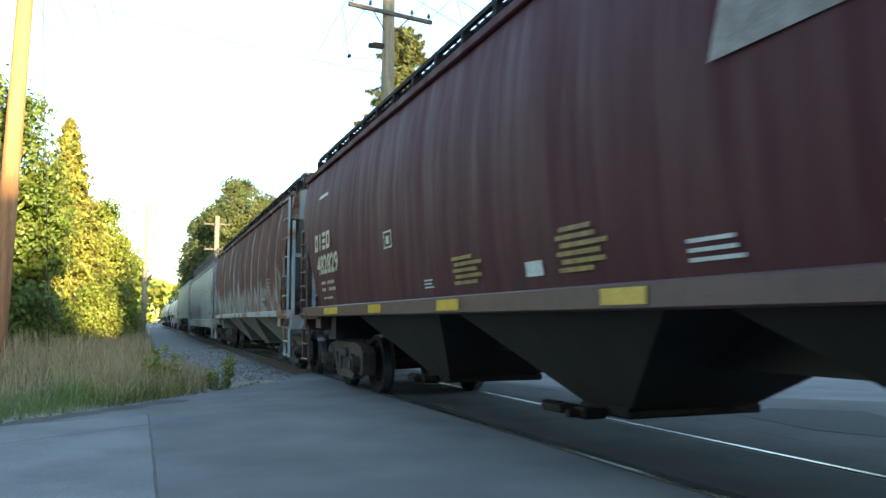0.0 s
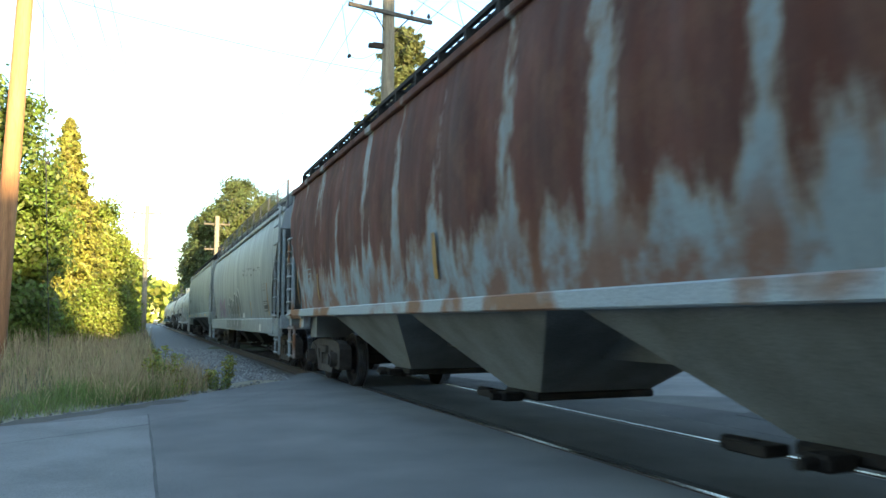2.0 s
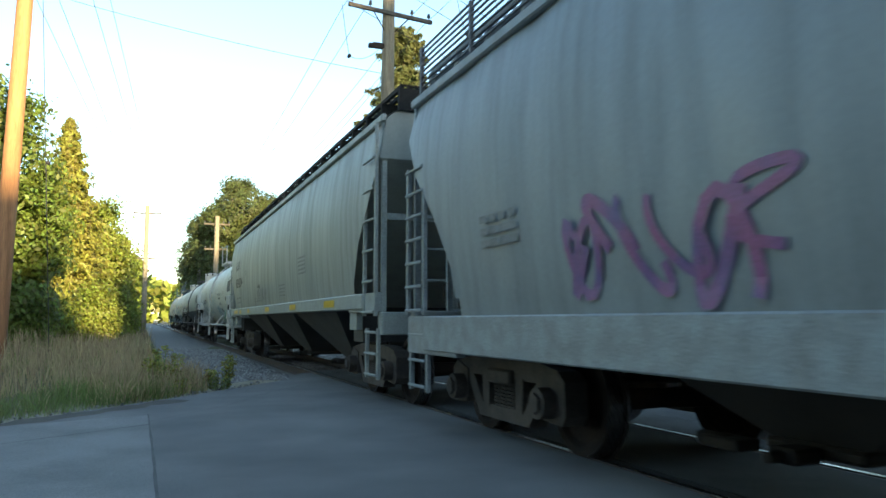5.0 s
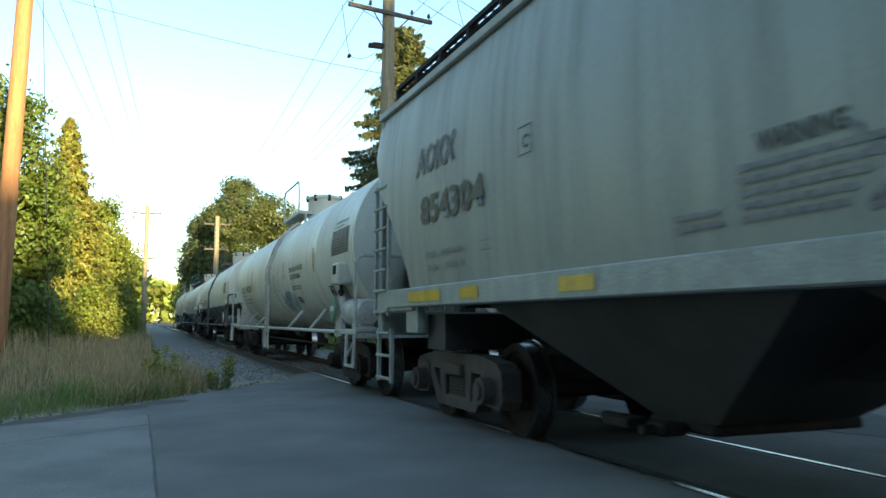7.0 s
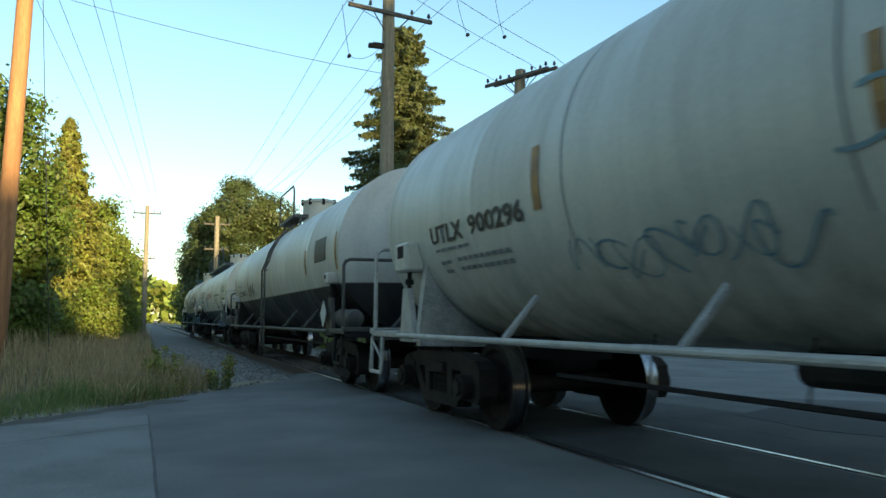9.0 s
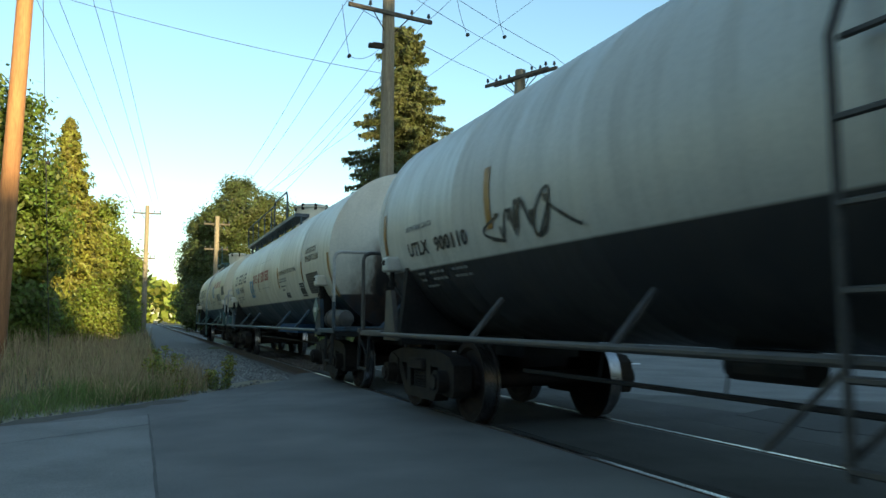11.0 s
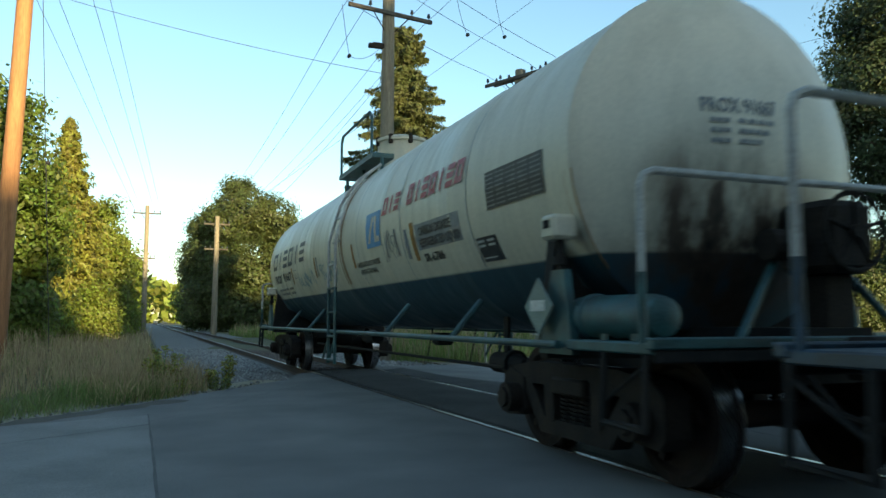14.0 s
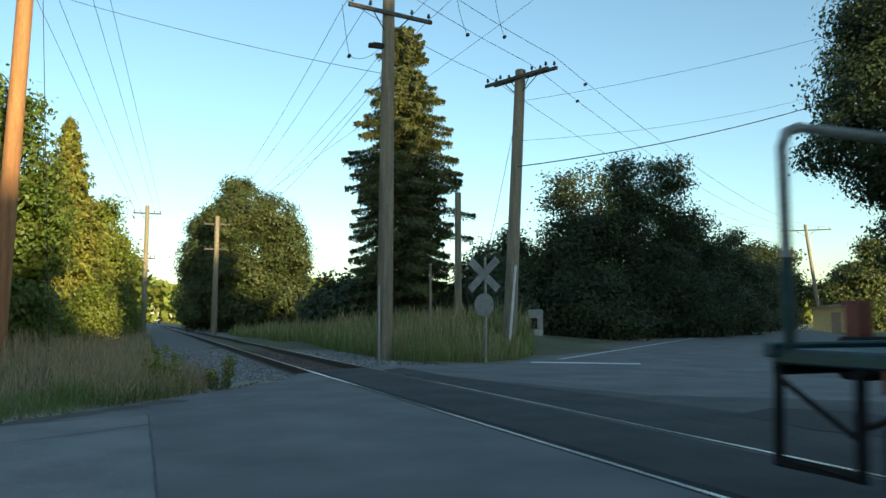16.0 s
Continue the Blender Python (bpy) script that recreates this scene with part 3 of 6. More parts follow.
        part("hand_rail", bm, rail_top or rail, car, "" if rail_top is None else "pale upper part of the hand rail")
        for q in (-1, 1):
            bm = bmesh.new()
            rod(bm, (q * 1.40, yr, 0.95), (q * 1.40, yr, 1.385), 0.027)
            part("rail_post", bm, rail, car)
        # hand brake: open wheel on a gear box, stays down to the platform
        yw = s * (half - 0.12)
        bm = bmesh.new()
        ring = [(0.35 + 0.27 * math.cos(k * math.pi / 10), yw, 1.7 + 0.27 * math.sin(k * math.pi / 10)) for k in range(21)]
        pipe(bm, ring, 0.02, 6)
        for k in range(5):
            a = k * 2 * math.pi / 5 + 0.3
            rod(bm, (0.35, yw, 1.7), (0.35 + 0.27 * math.cos(a), yw, 1.7 + 0.27 * math.sin(a)), 0.014, 6)
        rod(bm, (0.35, yw - 0.03, 1.7), (0.35, yw + 0.03, 1.7), 0.05, 8)
        wheel = part("brake_wheel", bm, IRON, car)
        bm = bmesh.new()
        box(bm, (0.12, min(s * (half - 0.62), yw), 1.42), (0.55, max(s * (half - 0.62), yw) - 0.04, 1.92), 0.05)
        part("brake_gear_box", bm, IRON, car)
        bm = bmesh.new()
        box(bm, (0.2, s * (half - 0.35) - 0.1, 0.97), (0.5, s * (half - 0.35) + 0.1, 1.43), 0.03)
        part("brake_pedestal", bm, IRON, car)
        bm = bmesh.new()
        rod(bm, (-0.15, s * (half - 0.4), 1.62), (0.15, s * (half - 0.4), 1.62), 0.11, 12)
        part("brake_drum", bm, IRON, car)
        for q in (-1, 1):
            bm = bmesh.new()
            rod(bm, (q * 0.75 + 0.1, s * (half - 0.15), 0.96), (q * 0.3 + 0.25, s * (half - 0.45), 1.5), 0.03, 6)
            part("brake_stay", bm, trim, car)
        coupler(car, s * half, s)
        bogie(car, s * bogies)
    # side rails with their stays
    for q in (-1, 1):
        bm = bmesh.new()
        rod(bm, (q * 1.43, -bogies - 0.4, 0.93), (q * 1.43, bogies + 0.4, 0.93), 0.028, 10)
        part("side_rail", bm, rail, car)
        for y in (4.1, 1.9, -2.72, -4.85):
            bm = bmesh.new()
            rod(bm, (q * 1.43, y, 0.93), (q * 1.14, y - 0.06, 1.29), 0.03, 6)
            part("rail_stay", bm, rail, car)
    bm = bmesh.new()
    rod(bm, (-0.7, -4.5, 0.62), (-0.7, 4.5, 0.62), 0.02, 6)
    rod(bm, (-0.3, 1.4, 0.80), (-0.3, 2.1, 0.80), 0.11, 12)
    for y in (-3.6, -2.2, -0.4, 1.75, 3.2):
        rod(bm, (-0.7, y, 0.60), (-0.62, y, 1.0), 0.009, 6)
    box(bm, (-0.2, -1.3, 0.74), (0.05, -1.0, 0.92), 0.04)
    part("brake_rigging", bm, BLACK, car)
    bm = bmesh.new()
    rod(bm, (-0.6, -4.12, 0.66), (-0.6, -4.5, 0.66), 0.11, 12)
    rod(bm, (-0.6, -4.48, 0.66), (-0.6, -4.56, 0.66), 0.14, 14)
    rod(bm, (-0.6, -4.55, 0.66), (-0.6, -4.74, 0.66), 0.11, 12, 0.05)
    rod(bm, (-0.6, -4.7, 0.64), (-0.6, -5.4, 0.62), 0.025, 6)
    box(bm, (-0.615, -4.4, 0.74), (-0.585, -4.3, 1.2))
    part("brake_cylinder", bm, BLACK, car)
    if cylinder:
        bm = bmesh.new()
        cr, cz = cyl
        lathe(bm, [(-7.75, 0.05), (-7.72, cr * 0.82), (-7.62, cr * 0.97), (-7.0, cr), (-6.99, cr + 0.015), (-6.93, cr + 0.015), (-6.92, cr), (-6.8, cr * 0.97), (-6.72, cr * 0.5)], 24, Matrix.Translation((-1.18, 7.9 - half, cz)))
        for y in (-7.55, -7.2):
            box(bm, (-1.28, y + 7.86 - half, 0.96), (-1.08, y + 7.94 - half, cz - cr * 0.6))
        part("air_cylinder", bm, cyl_paint or trim, car, smooth=True)
    # manway dome, platform and rails
    bm = bmesh.new()
    lathe(bm, [(-3.45, 0.42), (-4.06, 0.43), (-4.07, 0.47), (-4.12, 0.47), (-4.13, 0.42), (-4.17, 0.34)], 24, Matrix.Translation((0, dome_y, rise)) @ pose(0, 0, 0, -90))
    dome = part("manway", bm, body, car, smooth=True)
    for i in range(8):
        a = math.pi * i / 4
        part("bolt", BOLT, None, dome, m=pose(0.44 * math.cos(a), dome_y + 0.44 * math.sin(a), 4.09 + rise))
    y0, y1 = top_walk or (dome_y - 1.1, dome_y + 1.1)
    for q in (-1, 1):
        bm = bmesh.new()
        box(bm, (q * 0.50, y0, 3.56 + rise), (q * 0.86, y1, 3.64 + rise))
        n = max(2, int((y1 - y0) / 1.1))
        for i in range(n + 1):
            y = y0 + (y1 - y0) * i / n
            rod(bm, (q * 0.70, y, 3.3 + rise), (q * 0.70, y, 3.57 + rise), 0.03, 6)
        part("top_walkway", bm, trim, car)
        bm = bmesh.new()
        a, b = dome_y - 1.0, dome_y + 1.0
        pipe(bm, [(q * 0.84, a, 3.6 + rise), (q * 0.84, a, 4.22 + rise), (q * 0.84, a + 0.12, 4.34 + rise), (q * 0.84, b - 0.12, 4.34 + rise), (q * 0.84, b, 4.22 + rise), (q * 0.84, b, 3.6 + rise)], 0.024)
        if top_walk and q < 0:
            pipe(bm, [(q * 0.84, y1, 3.6 + rise), (q * 0.84, y1, 4.25 + rise), (q * 0.84, b, 4.25 + rise)], 0.022)
            for y in np.arange(b + 0.6, y1, 1.3):
                rod(bm, (q * 0.84, y, 3.6 + rise), (q * 0.84, y, 4.25 + rise), 0.02, 6)
        part("dome_rail", bm, rail, car)
    # side ladder that follows the tank
    for q in (-1, 1) if top_walk is None else ():
        pts = [(q * 1.46, 0.45), (q * 1.466, 1.6), (q * 1.47, 2.3)] + [(q * (TANK_R + 0.07) * math.cos(a), zc + (TANK_R + 0.07) * math.sin(a)) for a in (0.2, 0.4, 0.6, 0.8, 1.0)]
        for y in (ladder_y - 0.22, ladder_y + 0.22):
            bm = bmesh.new()
            pipe(bm, [(a, y, b) for a, b in pts[:2]], 0.024, 6)
            stile = part("ladder_stile", bm, rail, car)
            bm = bmesh.new()
            pipe(bm, [(a, y, b) for a, b in pts[1:]], 0.0242, 6)
            part("upper_stile", bm, rail_top or rail, stile)
            bm = bmesh.new()
            rod(bm, (q * 1.43, y, 0.93), (q * 1.43, y + 0.5, 0.5), 0.018, 6)
            part("ladder_brace", bm, rail, car)
        for i in range(9):
            z = 0.5 + i * 0.36
            x = 1.47 if z < 2.3 else (TANK_R + 0.07) * math.cos(math.asin(min((z - zc) / (TANK_R + 0.07), 1)))
            bm = bmesh.new()
            rod(bm, (q * x, ladder_y - 0.22, z), (q * x, ladder_y + 0.22, z), 0.018, 6)
            part("rung", bm, rail_top if rail_top and z > 1.6 else rail, stile)
    CARS.append((car, anchor - 7.35, half))
    return car


RED_BODY = paint("oxide_red_paint", (0.070, 0.0122, 0.0175), rough=0.6, grime=(0.036, 0.012, 0.014), dirt=0.12, gloss=0.25)
RED_TRIM = mat("oxide_red_trim", (0.085, 0.030, 0.031), (0.06, 0.022, 0.022), rough=0.5)
RUST_BODY = paint("rusted_grey_paint", (0.28, 0.31, 0.31), rough=0.85, dirt=0.25, rust=(0.135, 0.037, 0.020), rust_z=(1.55, 2.15), rust_amount=0.95)
RUST_TRIM = mat("grey_trim_with_rust", (0.33, 0.36, 0.37), (0.24, 0.105, 0.05), rough=0.6, scale=1.1, low=0.50, high=0.60)
GREY_BODY = paint("light_grey_paint", (0.235, 0.26, 0.265), rough=0.45, dirt=0.25)
GREY_TRIM = mat("light_grey_trim", (0.26, 0.29, 0.295), (0.2, 0.21, 0.21), rough=0.5)
SAGE_BODY = paint("sage_grey_paint", (0.27, 0.285, 0.255), rough=0.42, dirt=0.25)
SAGE_TRIM = mat("sage_grey_trim", (0.31, 0.33, 0.30), (0.25, 0.26, 0.24), rough=0.5)
WHITE_TANK = paint("off_white_tank_paint", (0.55, 0.53, 0.455), rough=0.4, dirt=0.14, foot=0.9, stain=(-0.2, -7.75, 1.6, 0.8))
WHITE_TRIM = mat("off_white_trim", (0.46, 0.45, 0.41), (0.34, 0.32, 0.29), rough=0.5)
TWO_BLACK = paint("white_over_black_paint", (0.55, 0.525, 0.46), (0.014, 0.014, 0.016), 1.68, rough=0.4, dirt=0.2, foot=0.3)
DARK_TRIM = mat("sooty_trim", (0.045, 0.043, 0.042), (0.08, 0.07, 0.06), rough=0.6)
TWO_BLUE = paint("white_over_blue_paint", (0.64, 0.59, 0.485), (0.010, 0.033, 0.052), 1.52, rough=0.4, dirt=0.18, foot=0.25, stain=(-0.35, -7.7, 1.6, 1.0))
BLUE_TRIM = mat("dull_blue_trim", (0.03, 0.065, 0.10), (0.025, 0.035, 0.045), rough=0.5)
TWO_TEAL = paint("cream_over_teal_paint", (0.61, 0.55, 0.42), (0.011, 0.055, 0.078), 1.58, rough=0.4, dirt=0.18, foot=0.25, stain=(-0.2, -7.2, 1.6, 1.05))
TEAL_TRIM = mat("dull_teal_trim", (0.03, 0.10, 0.105), (0.025, 0.055, 0.055), rough=0.5)

# near-black: shade under the car is painted in along with the grime
SHADED_BAY = mat("grimy_shaded_bay_paint", (0.015, 0.012, 0.011), (0.026, 0.021, 0.019), rough=0.75, scale=2)
GREY_BAY = mat("grimy_grey_bay_paint", (0.27, 0.265, 0.25), (0.17, 0.16, 0.145), rough=0.75, scale=1.5)
red_car = hopper("oxide red covered hopper car with cream lettering", 13.09, RED_BODY, RED_TRIM, SHADED_BAY, dents=9, dent=0.012)
rusty_car = hopper("heavily rusted pale grey covered hopper car", 31.23, RUST_BODY, RUST_TRIM, GREY_BAY, sill=(1.17, 1.30), dent=0.03)
graffiti_car = hopper("light grey covered hopper car with graffiti", 49.0, GREY_BODY, GREY_TRIM, SHADED_BAY, sill=(0.80, 1.14), walk_rail=0.45, half=8.25, drop=0.15)
sage_car = hopper("sage grey covered hopper car with black numbers", 66.82, SAGE_BODY, SAGE_TRIM, mat("grimy_brown_bay_paint", (0.055, 0.05, 0.045), (0.035, 0.03, 0.028), rough=0.75, scale=1.5), sill=(1.24, 1.44), dents=6, dent=0.01)
white_tank = tank_car("off-white tank car with blue graffiti scrawl", 84.02, WHITE_TANK, WHITE_TRIM, WHITE_TRIM, bracket=(0.22, 1.64, 1.97), cyl=(0.195, 1.22), length=7.5, head=0.34, half=7.95, dome_y=0.5)
black_tank = tank_car("white over black tank car, sooty and stained", 101.37, TWO_BLACK, DARK_TRIM, DARK_TRIM, beam=BLACK, dome_y=0.5, length=7.25, head=0.38)
blue_tank = tank_car("white over blue tank car with long top walkway", 118.88, TWO_BLUE, BLUE_TRIM, BLUE_TRIM, top_walk=(-1.5, 7.3), rail_top=WHITE_TRIM, cyl_paint=DARK_TRIM, rail_h=2.16, half=8.1, length=7.45, head=0.42, beam=BLACK, dome_y=0.65)
teal_tank = tank_car("cream over teal tank car, last of the train", 135.84, TWO_TEAL, TEAL_TRIM, TEAL_TRIM, rail_top=WHITE_TRIM, zc=2.33, length=6.9, beam=BLACK, dome_y=1.0)

# ---- ground, road, track ----
def sheet(name, pts, z, thick, material, label, kind="structure", parent=None):
    bm = bmesh.new()
    plate(bm, pts, 2, z - thick, z)
    ob = part(name, bm, material, parent)
    return tagged(ob, label, kind=kind)


GROUND = mat("dry_earth", (0.075, 0.085, 0.035), (0.11, 0.10, 0.05), rough=0.95, scale=0.6, grain=12, bump=0.6)
ASPHALT = mat("worn_asphalt", (0.195, 0.192, 0.183), (0.118, 0.117, 0.114), rough=0.95, scale=0.9, low=0.3, high=0.72, grain=90, bump=0.35)
ASPHALT_NEW = mat("dark_asphalt", (0.036, 0.036, 0.036), (0.058, 0.058, 0.057), rough=0.95, scale=1.2, grain=120, bump=0.35)
ASPHALT_PALE = mat("pale_asphalt", (0.24, 0.238, 0.228), (0.18, 0.179, 0.172), rough=0.95, scale=1.1, grain=110, bump=0.35)
GRAVEL = mat("ballast_stone", (0.20, 0.195, 0.185), (0.12, 0.117, 0.11), rough=0.9, scale=8, grain=30, bump=0.8)
LINE_PAINT = mat("worn_white_road_paint", (0.78, 0.78, 0.76), (0.6, 0.6, 0.59), rough=0.7, scale=6, grain=70, bump=0.1)
EDGE = [(4, -60), (1, -18), (-8, -8), (-8, 2.6), (-1.39, 9.48), (0.7, 11.99), (2.53, 14.52), (3.0, 16.0), (5.4, 17.9), (7.4, 17.9), (8.6, 17.7), (9.7, 18.9), (27.9, 36.6), (50, 57.5), (84, 90)]
HUMPS = [(12.5, 27, 3.6, 0.9), (12, 36, 5, 0.7), (18, 40, 7, 0.6), (-6, 18, 4, 0.25), (-9, 30, 7, 0.4), (13, 50, 6, 0.5), (33, 52, 7, 0.6)]


def ground_z(x, y):
    return -0.20 + sum(a * math.exp(-((x - cx) ** 2 + (y - cy) ** 2) / (w * w)) for cx, cy, w, a in HUMPS)


def ground():
    steps = [-2500, -900, -300, -120, -70] + list(np.arange(-50, 71, 1.5)) + [80, 100, 140, 220, 500, 1200, 2500]
    n = len(steps)
    verts = [(x, y + 30, ground_z(x, y + 30)) for y in steps for x in steps]
    faces = [(j * n + i, j * n + i + 1, (j + 1) * n + i + 1, (j + 1) * n + i) for j in range(n - 1) for i in range(n - 1)]
    ob = soup("ground", verts, faces, GROUND, kind="structure", label="dry grassy earth reaching to the horizon")
    for p in ob.data.polygons:
        p.use_smooth = True


ground()
sheet("road", EDGE + [(88, 84), (44, 38), (37, 27), (30, -60)], 0.0, 0.5, ASPHALT, "worn grey asphalt road over the level crossing")


sheet("shoulder", [(-8.0, 2.62), (-1.39, 9.5), (0.7, 12.01), (2.53, 14.54), (2.0, 14.95), (0.15, 12.4), (-1.85, 9.9), (-8.4, 3.1)], -0.02, 0.3, mat("sandy_litter", (0.30, 0.27, 0.20), (0.19, 0.17, 0.11), rough=0.95, scale=2.5, grain=60, bump=0.6), "sandy dry litter along the road edge")


def track():
    t = empty("railway_track", "single railway track on grey ballast", "railway track", kind="structure")
    for x in (TRACK_X - 0.75, TRACK_X + 0.75):
        bm = bmesh.new()
        prof = [(-0.075, -0.175), (0.075, -0.175), (0.07, -0.155), (0.012, -0.14), (0.012, -0.045), (0.036, -0.03), (0.036, 0.0), (0.028, 0.007), (-0.028, 0.007), (-0.036, 0.0), (-0.036, -0.03), (-0.012, -0.045), (-0.012, -0.14), (-0.07, -0.155)]
        plate(bm, [(x + a, b) for a, b in prof], 1, -40, 420)
        rail = part("rail", bm, mat("rusty_rail", (0.085, 0.05, 0.036), (0.06, 0.042, 0.035), rough=0.8, scale=3, grain=30), t, "rust-brown rail")
        bm = bmesh.new()
        box(bm, (x - 0.026, -40, 0.006), (x + 0.026, 420, 0.010))
        part("running_surface", bm, STEEL, rail, "bright polished rail head")
    bm = bmesh.new()
    box(bm, (-1.28, -0.11, -0.13), (1.28, 0.11, 0.0), 0.012)
    me = frozen("sleeper", bm, mat("weathered_sleeper", (0.085, 0.07, 0.058), (0.055, 0.047, 0.042), rough=0.9, scale=5, grain=40, stretch=(0.3, 3, 1)), smooth=False)
    for i in range(240):
        part("sleeper", me, None, t, m=pose(TRACK_X, 17.6 + i * 0.52, -0.165))
    return t


track()
# bed of the track beyond the road
for name, a, b in (("ballast", 15.2, 420),):
    bm = bmesh.new()
    plate(bm, [(0.4, -0.3), (0.6, -0.12), (1.8, -0.10), (2.5, -0.16), (5.8, -0.17), (6.6, -0.14), (7.2, -0.22), (7.3, -0.3)], 1, 12.2, 420)
    tagged(part(name, bm, GRAVEL), "grey crushed stone ballast bed", kind="structure")
# dark flangeway asphalt between and beside the rails
for x0, x1, y0, y1, z in ((TRACK_X - 0.60, TRACK_X + 0.66, -30, 17.5, 0.004), (TRACK_X + 0.82, TRACK_X + 1.5, -30, 17.2, 0.004)):
    sheet("asphalt_strip", [(x0, y0), (x1, y0), (x1, y1), (x0, y1 - 0.8)], z, 0.01, ASPHALT_NEW, "dark newer asphalt strip along the rails")
# widened dark strip; shade on the right of the road is in its colour
sheet("asphalt_strip", [(5.66, -30), (7.6, -30), (7.0, 5.0), (6.2, 10.5), (5.66, 14)], 0.004, 0.01, ASPHALT_NEW, "dark newer asphalt beside the far rail, deepened for shade")
sheet("pale_panel", [(-7.9, 2.4), (-1.5, 9.15), (0.08, 9.69), (0.14, 2), (0.2, -6), (-7.9, -7)], 0.004, 0.01, ASPHALT_PALE, "paler asphalt panel of the side road")
sheet("asphalt_lane", [(5.64, -30), (16, -30), (12.5, 3), (9.5, 7.6), (7.0, 9.6), (5.64, 14)], 0.002, 0.01, mat("mid_dark_asphalt", (0.115, 0.113, 0.108), (0.07, 0.069, 0.067), rough=0.95, scale=0.9, grain=90, bump=0.35), "darker asphalt lane across the track")
# no groove is cut; its inner shade is a flat black strip
GROOVE_SHADE = mat("flangeway_shade", (0.008, 0.008, 0.008), (0.014, 0.013, 0.013), rough=0.95)
sheet("flangeway", [(TRACK_X - 0.708, -30), (TRACK_X - 0.62, -30), (TRACK_X - 0.62, 16.6), (TRACK_X - 0.708, 16.6)], 0.006, 0.012, GROOVE_SHADE, "flat black strip for the shaded flangeway inside the near rail")
TAR = mat("black_tar_seam", (0.022, 0.022, 0.023), (0.035, 0.035, 0.035), rough=0.9, scale=9)


def strip(name, a, b, w, label):
    a, b = Vector(a), Vector(b)
    n = (b - a).normalized()
    n = Vector((-n.y, n.x)) * w / 2
    sheet(name, [a - n, b - n, b + n, a + n], 0.005, 0.01, LINE_PAINT, label)


strip("stop_line", (9.55, 18.15), (11.75, 16.45), 0.42, "worn white stop line on the asphalt")
strip("edge_line", (11.0, 19.2), (40, 46.5), 0.10, "thin white edge line on the asphalt")
sheet("asphalt_patch", [(6.45, 7.2), (7.35, 7.6), (8.1, 6.9), (7.6, 5.6), (6.7, 5.0), (6.3, 5.9)], 0.008, 0.01, TAR, "dark asphalt patch in the road")



def seam(name, a, b, w, label, material=TAR, wander=0.05, n=26, z=0.007):
    """A thin wandering line of tar or a crack on the road."""
    r = random.Random(int(a[0] * 100 + a[1]))
    a, b = Vector(a), Vector(b)
    t = (b - a).normalized()
    side = Vector((-t.y, t.x))
    bm = bmesh.new()
    prev, off = None, 0.0
    for i in range(n + 1):
        off = off * 0.8 + r.uniform(-wander, wander)
        p = a.lerp(b, i / n) + side * off
        ww = w * r.uniform(0.5, 1.3) / 2
        cur = (bm.verts.new((*(p - side * ww), z)), bm.verts.new((*(p + side * ww), z)))
        if prev:
            bm.faces.new((prev[0], cur[0], cur[1], prev[1]))
        prev = cur
    bmesh.ops.recalc_face_normals(bm, faces=bm.faces)
    tagged(part(name, bm, material), label, kind="structure")


SEAM = mat("worn_tar_seam", (0.085, 0.084, 0.082), (0.12, 0.12, 0.117), rough=0.95, scale=5)
seam("tar_seam", (0.09, 9.75), (0.14, 2.0), 0.022, "dark seam between two asphalt panels", SEAM, wander=0.003)
seam("tar_seam", (-7.6, 3.0), (0.09, 8.8), 0.028, "dark seam across the pale asphalt panel", SEAM, wander=0.02)
seam("road_crack", (0.1, 9.0), (2.6, 13.2), 0.022, "thin crack in the asphalt", SEAM)
seam("dirt_band", (-6.05, 4.3), (0.55, 11.35), 0.36, "band of dirt along the road edge", mat("road_dirt", (0.105, 0.09, 0.072), (0.08, 0.07, 0.06), rough=0.95, scale=3), 0.02, 40, 0.003)

DIRT = mat("dry_verge_dirt", (0.19, 0.155, 0.11), (0.12, 0.105, 0.07), rough=0.95, scale=2.5, grain=40, bump=0.6)
sheet("verge", [(-9.5, 1.5), (-8, 2.65), (-1.40, 9.52), (0.66, 12.02), (0.5, 14.0), (-2.4, 12.6), (-10, 5.2)], -0.03, 0.3, DIRT, "dry dirt verge under the grass")
sheet("verge", [(7.3, 17.95), (8.62, 17.75), (9.72, 18.95), (27.9, 36.65), (50, 57.6), (47, 60), (25.5, 38.6), (12.5, 25.2), (9.2, 22.0), (7.2, 20.8)], -0.03, 0.3, DIRT, "dry dirt verge beside the road")

# ---- poles and wires ----
POLE_WOOD = mat("grey_pole_wood", (0.27, 0.23, 0.165), (0.165, 0.14, 0.105), rough=0.85, scale=3, grain=25, stretch=(3, 3, 0.25), bump=0.5)
POLE_RED = mat("brown_pole_wood", (0.37, 0.18, 0.08), (0.25, 0.115, 0.05), rough=0.85, scale=3, grain=25, stretch=(3, 3, 0.2), bump=0.5)


ARM_WOOD = mat("dark_crossarm_wood", (0.10, 0.085, 0.07), (0.065, 0.055, 0.047), rough=0.85, scale=4, grain=30, bump=0.4)


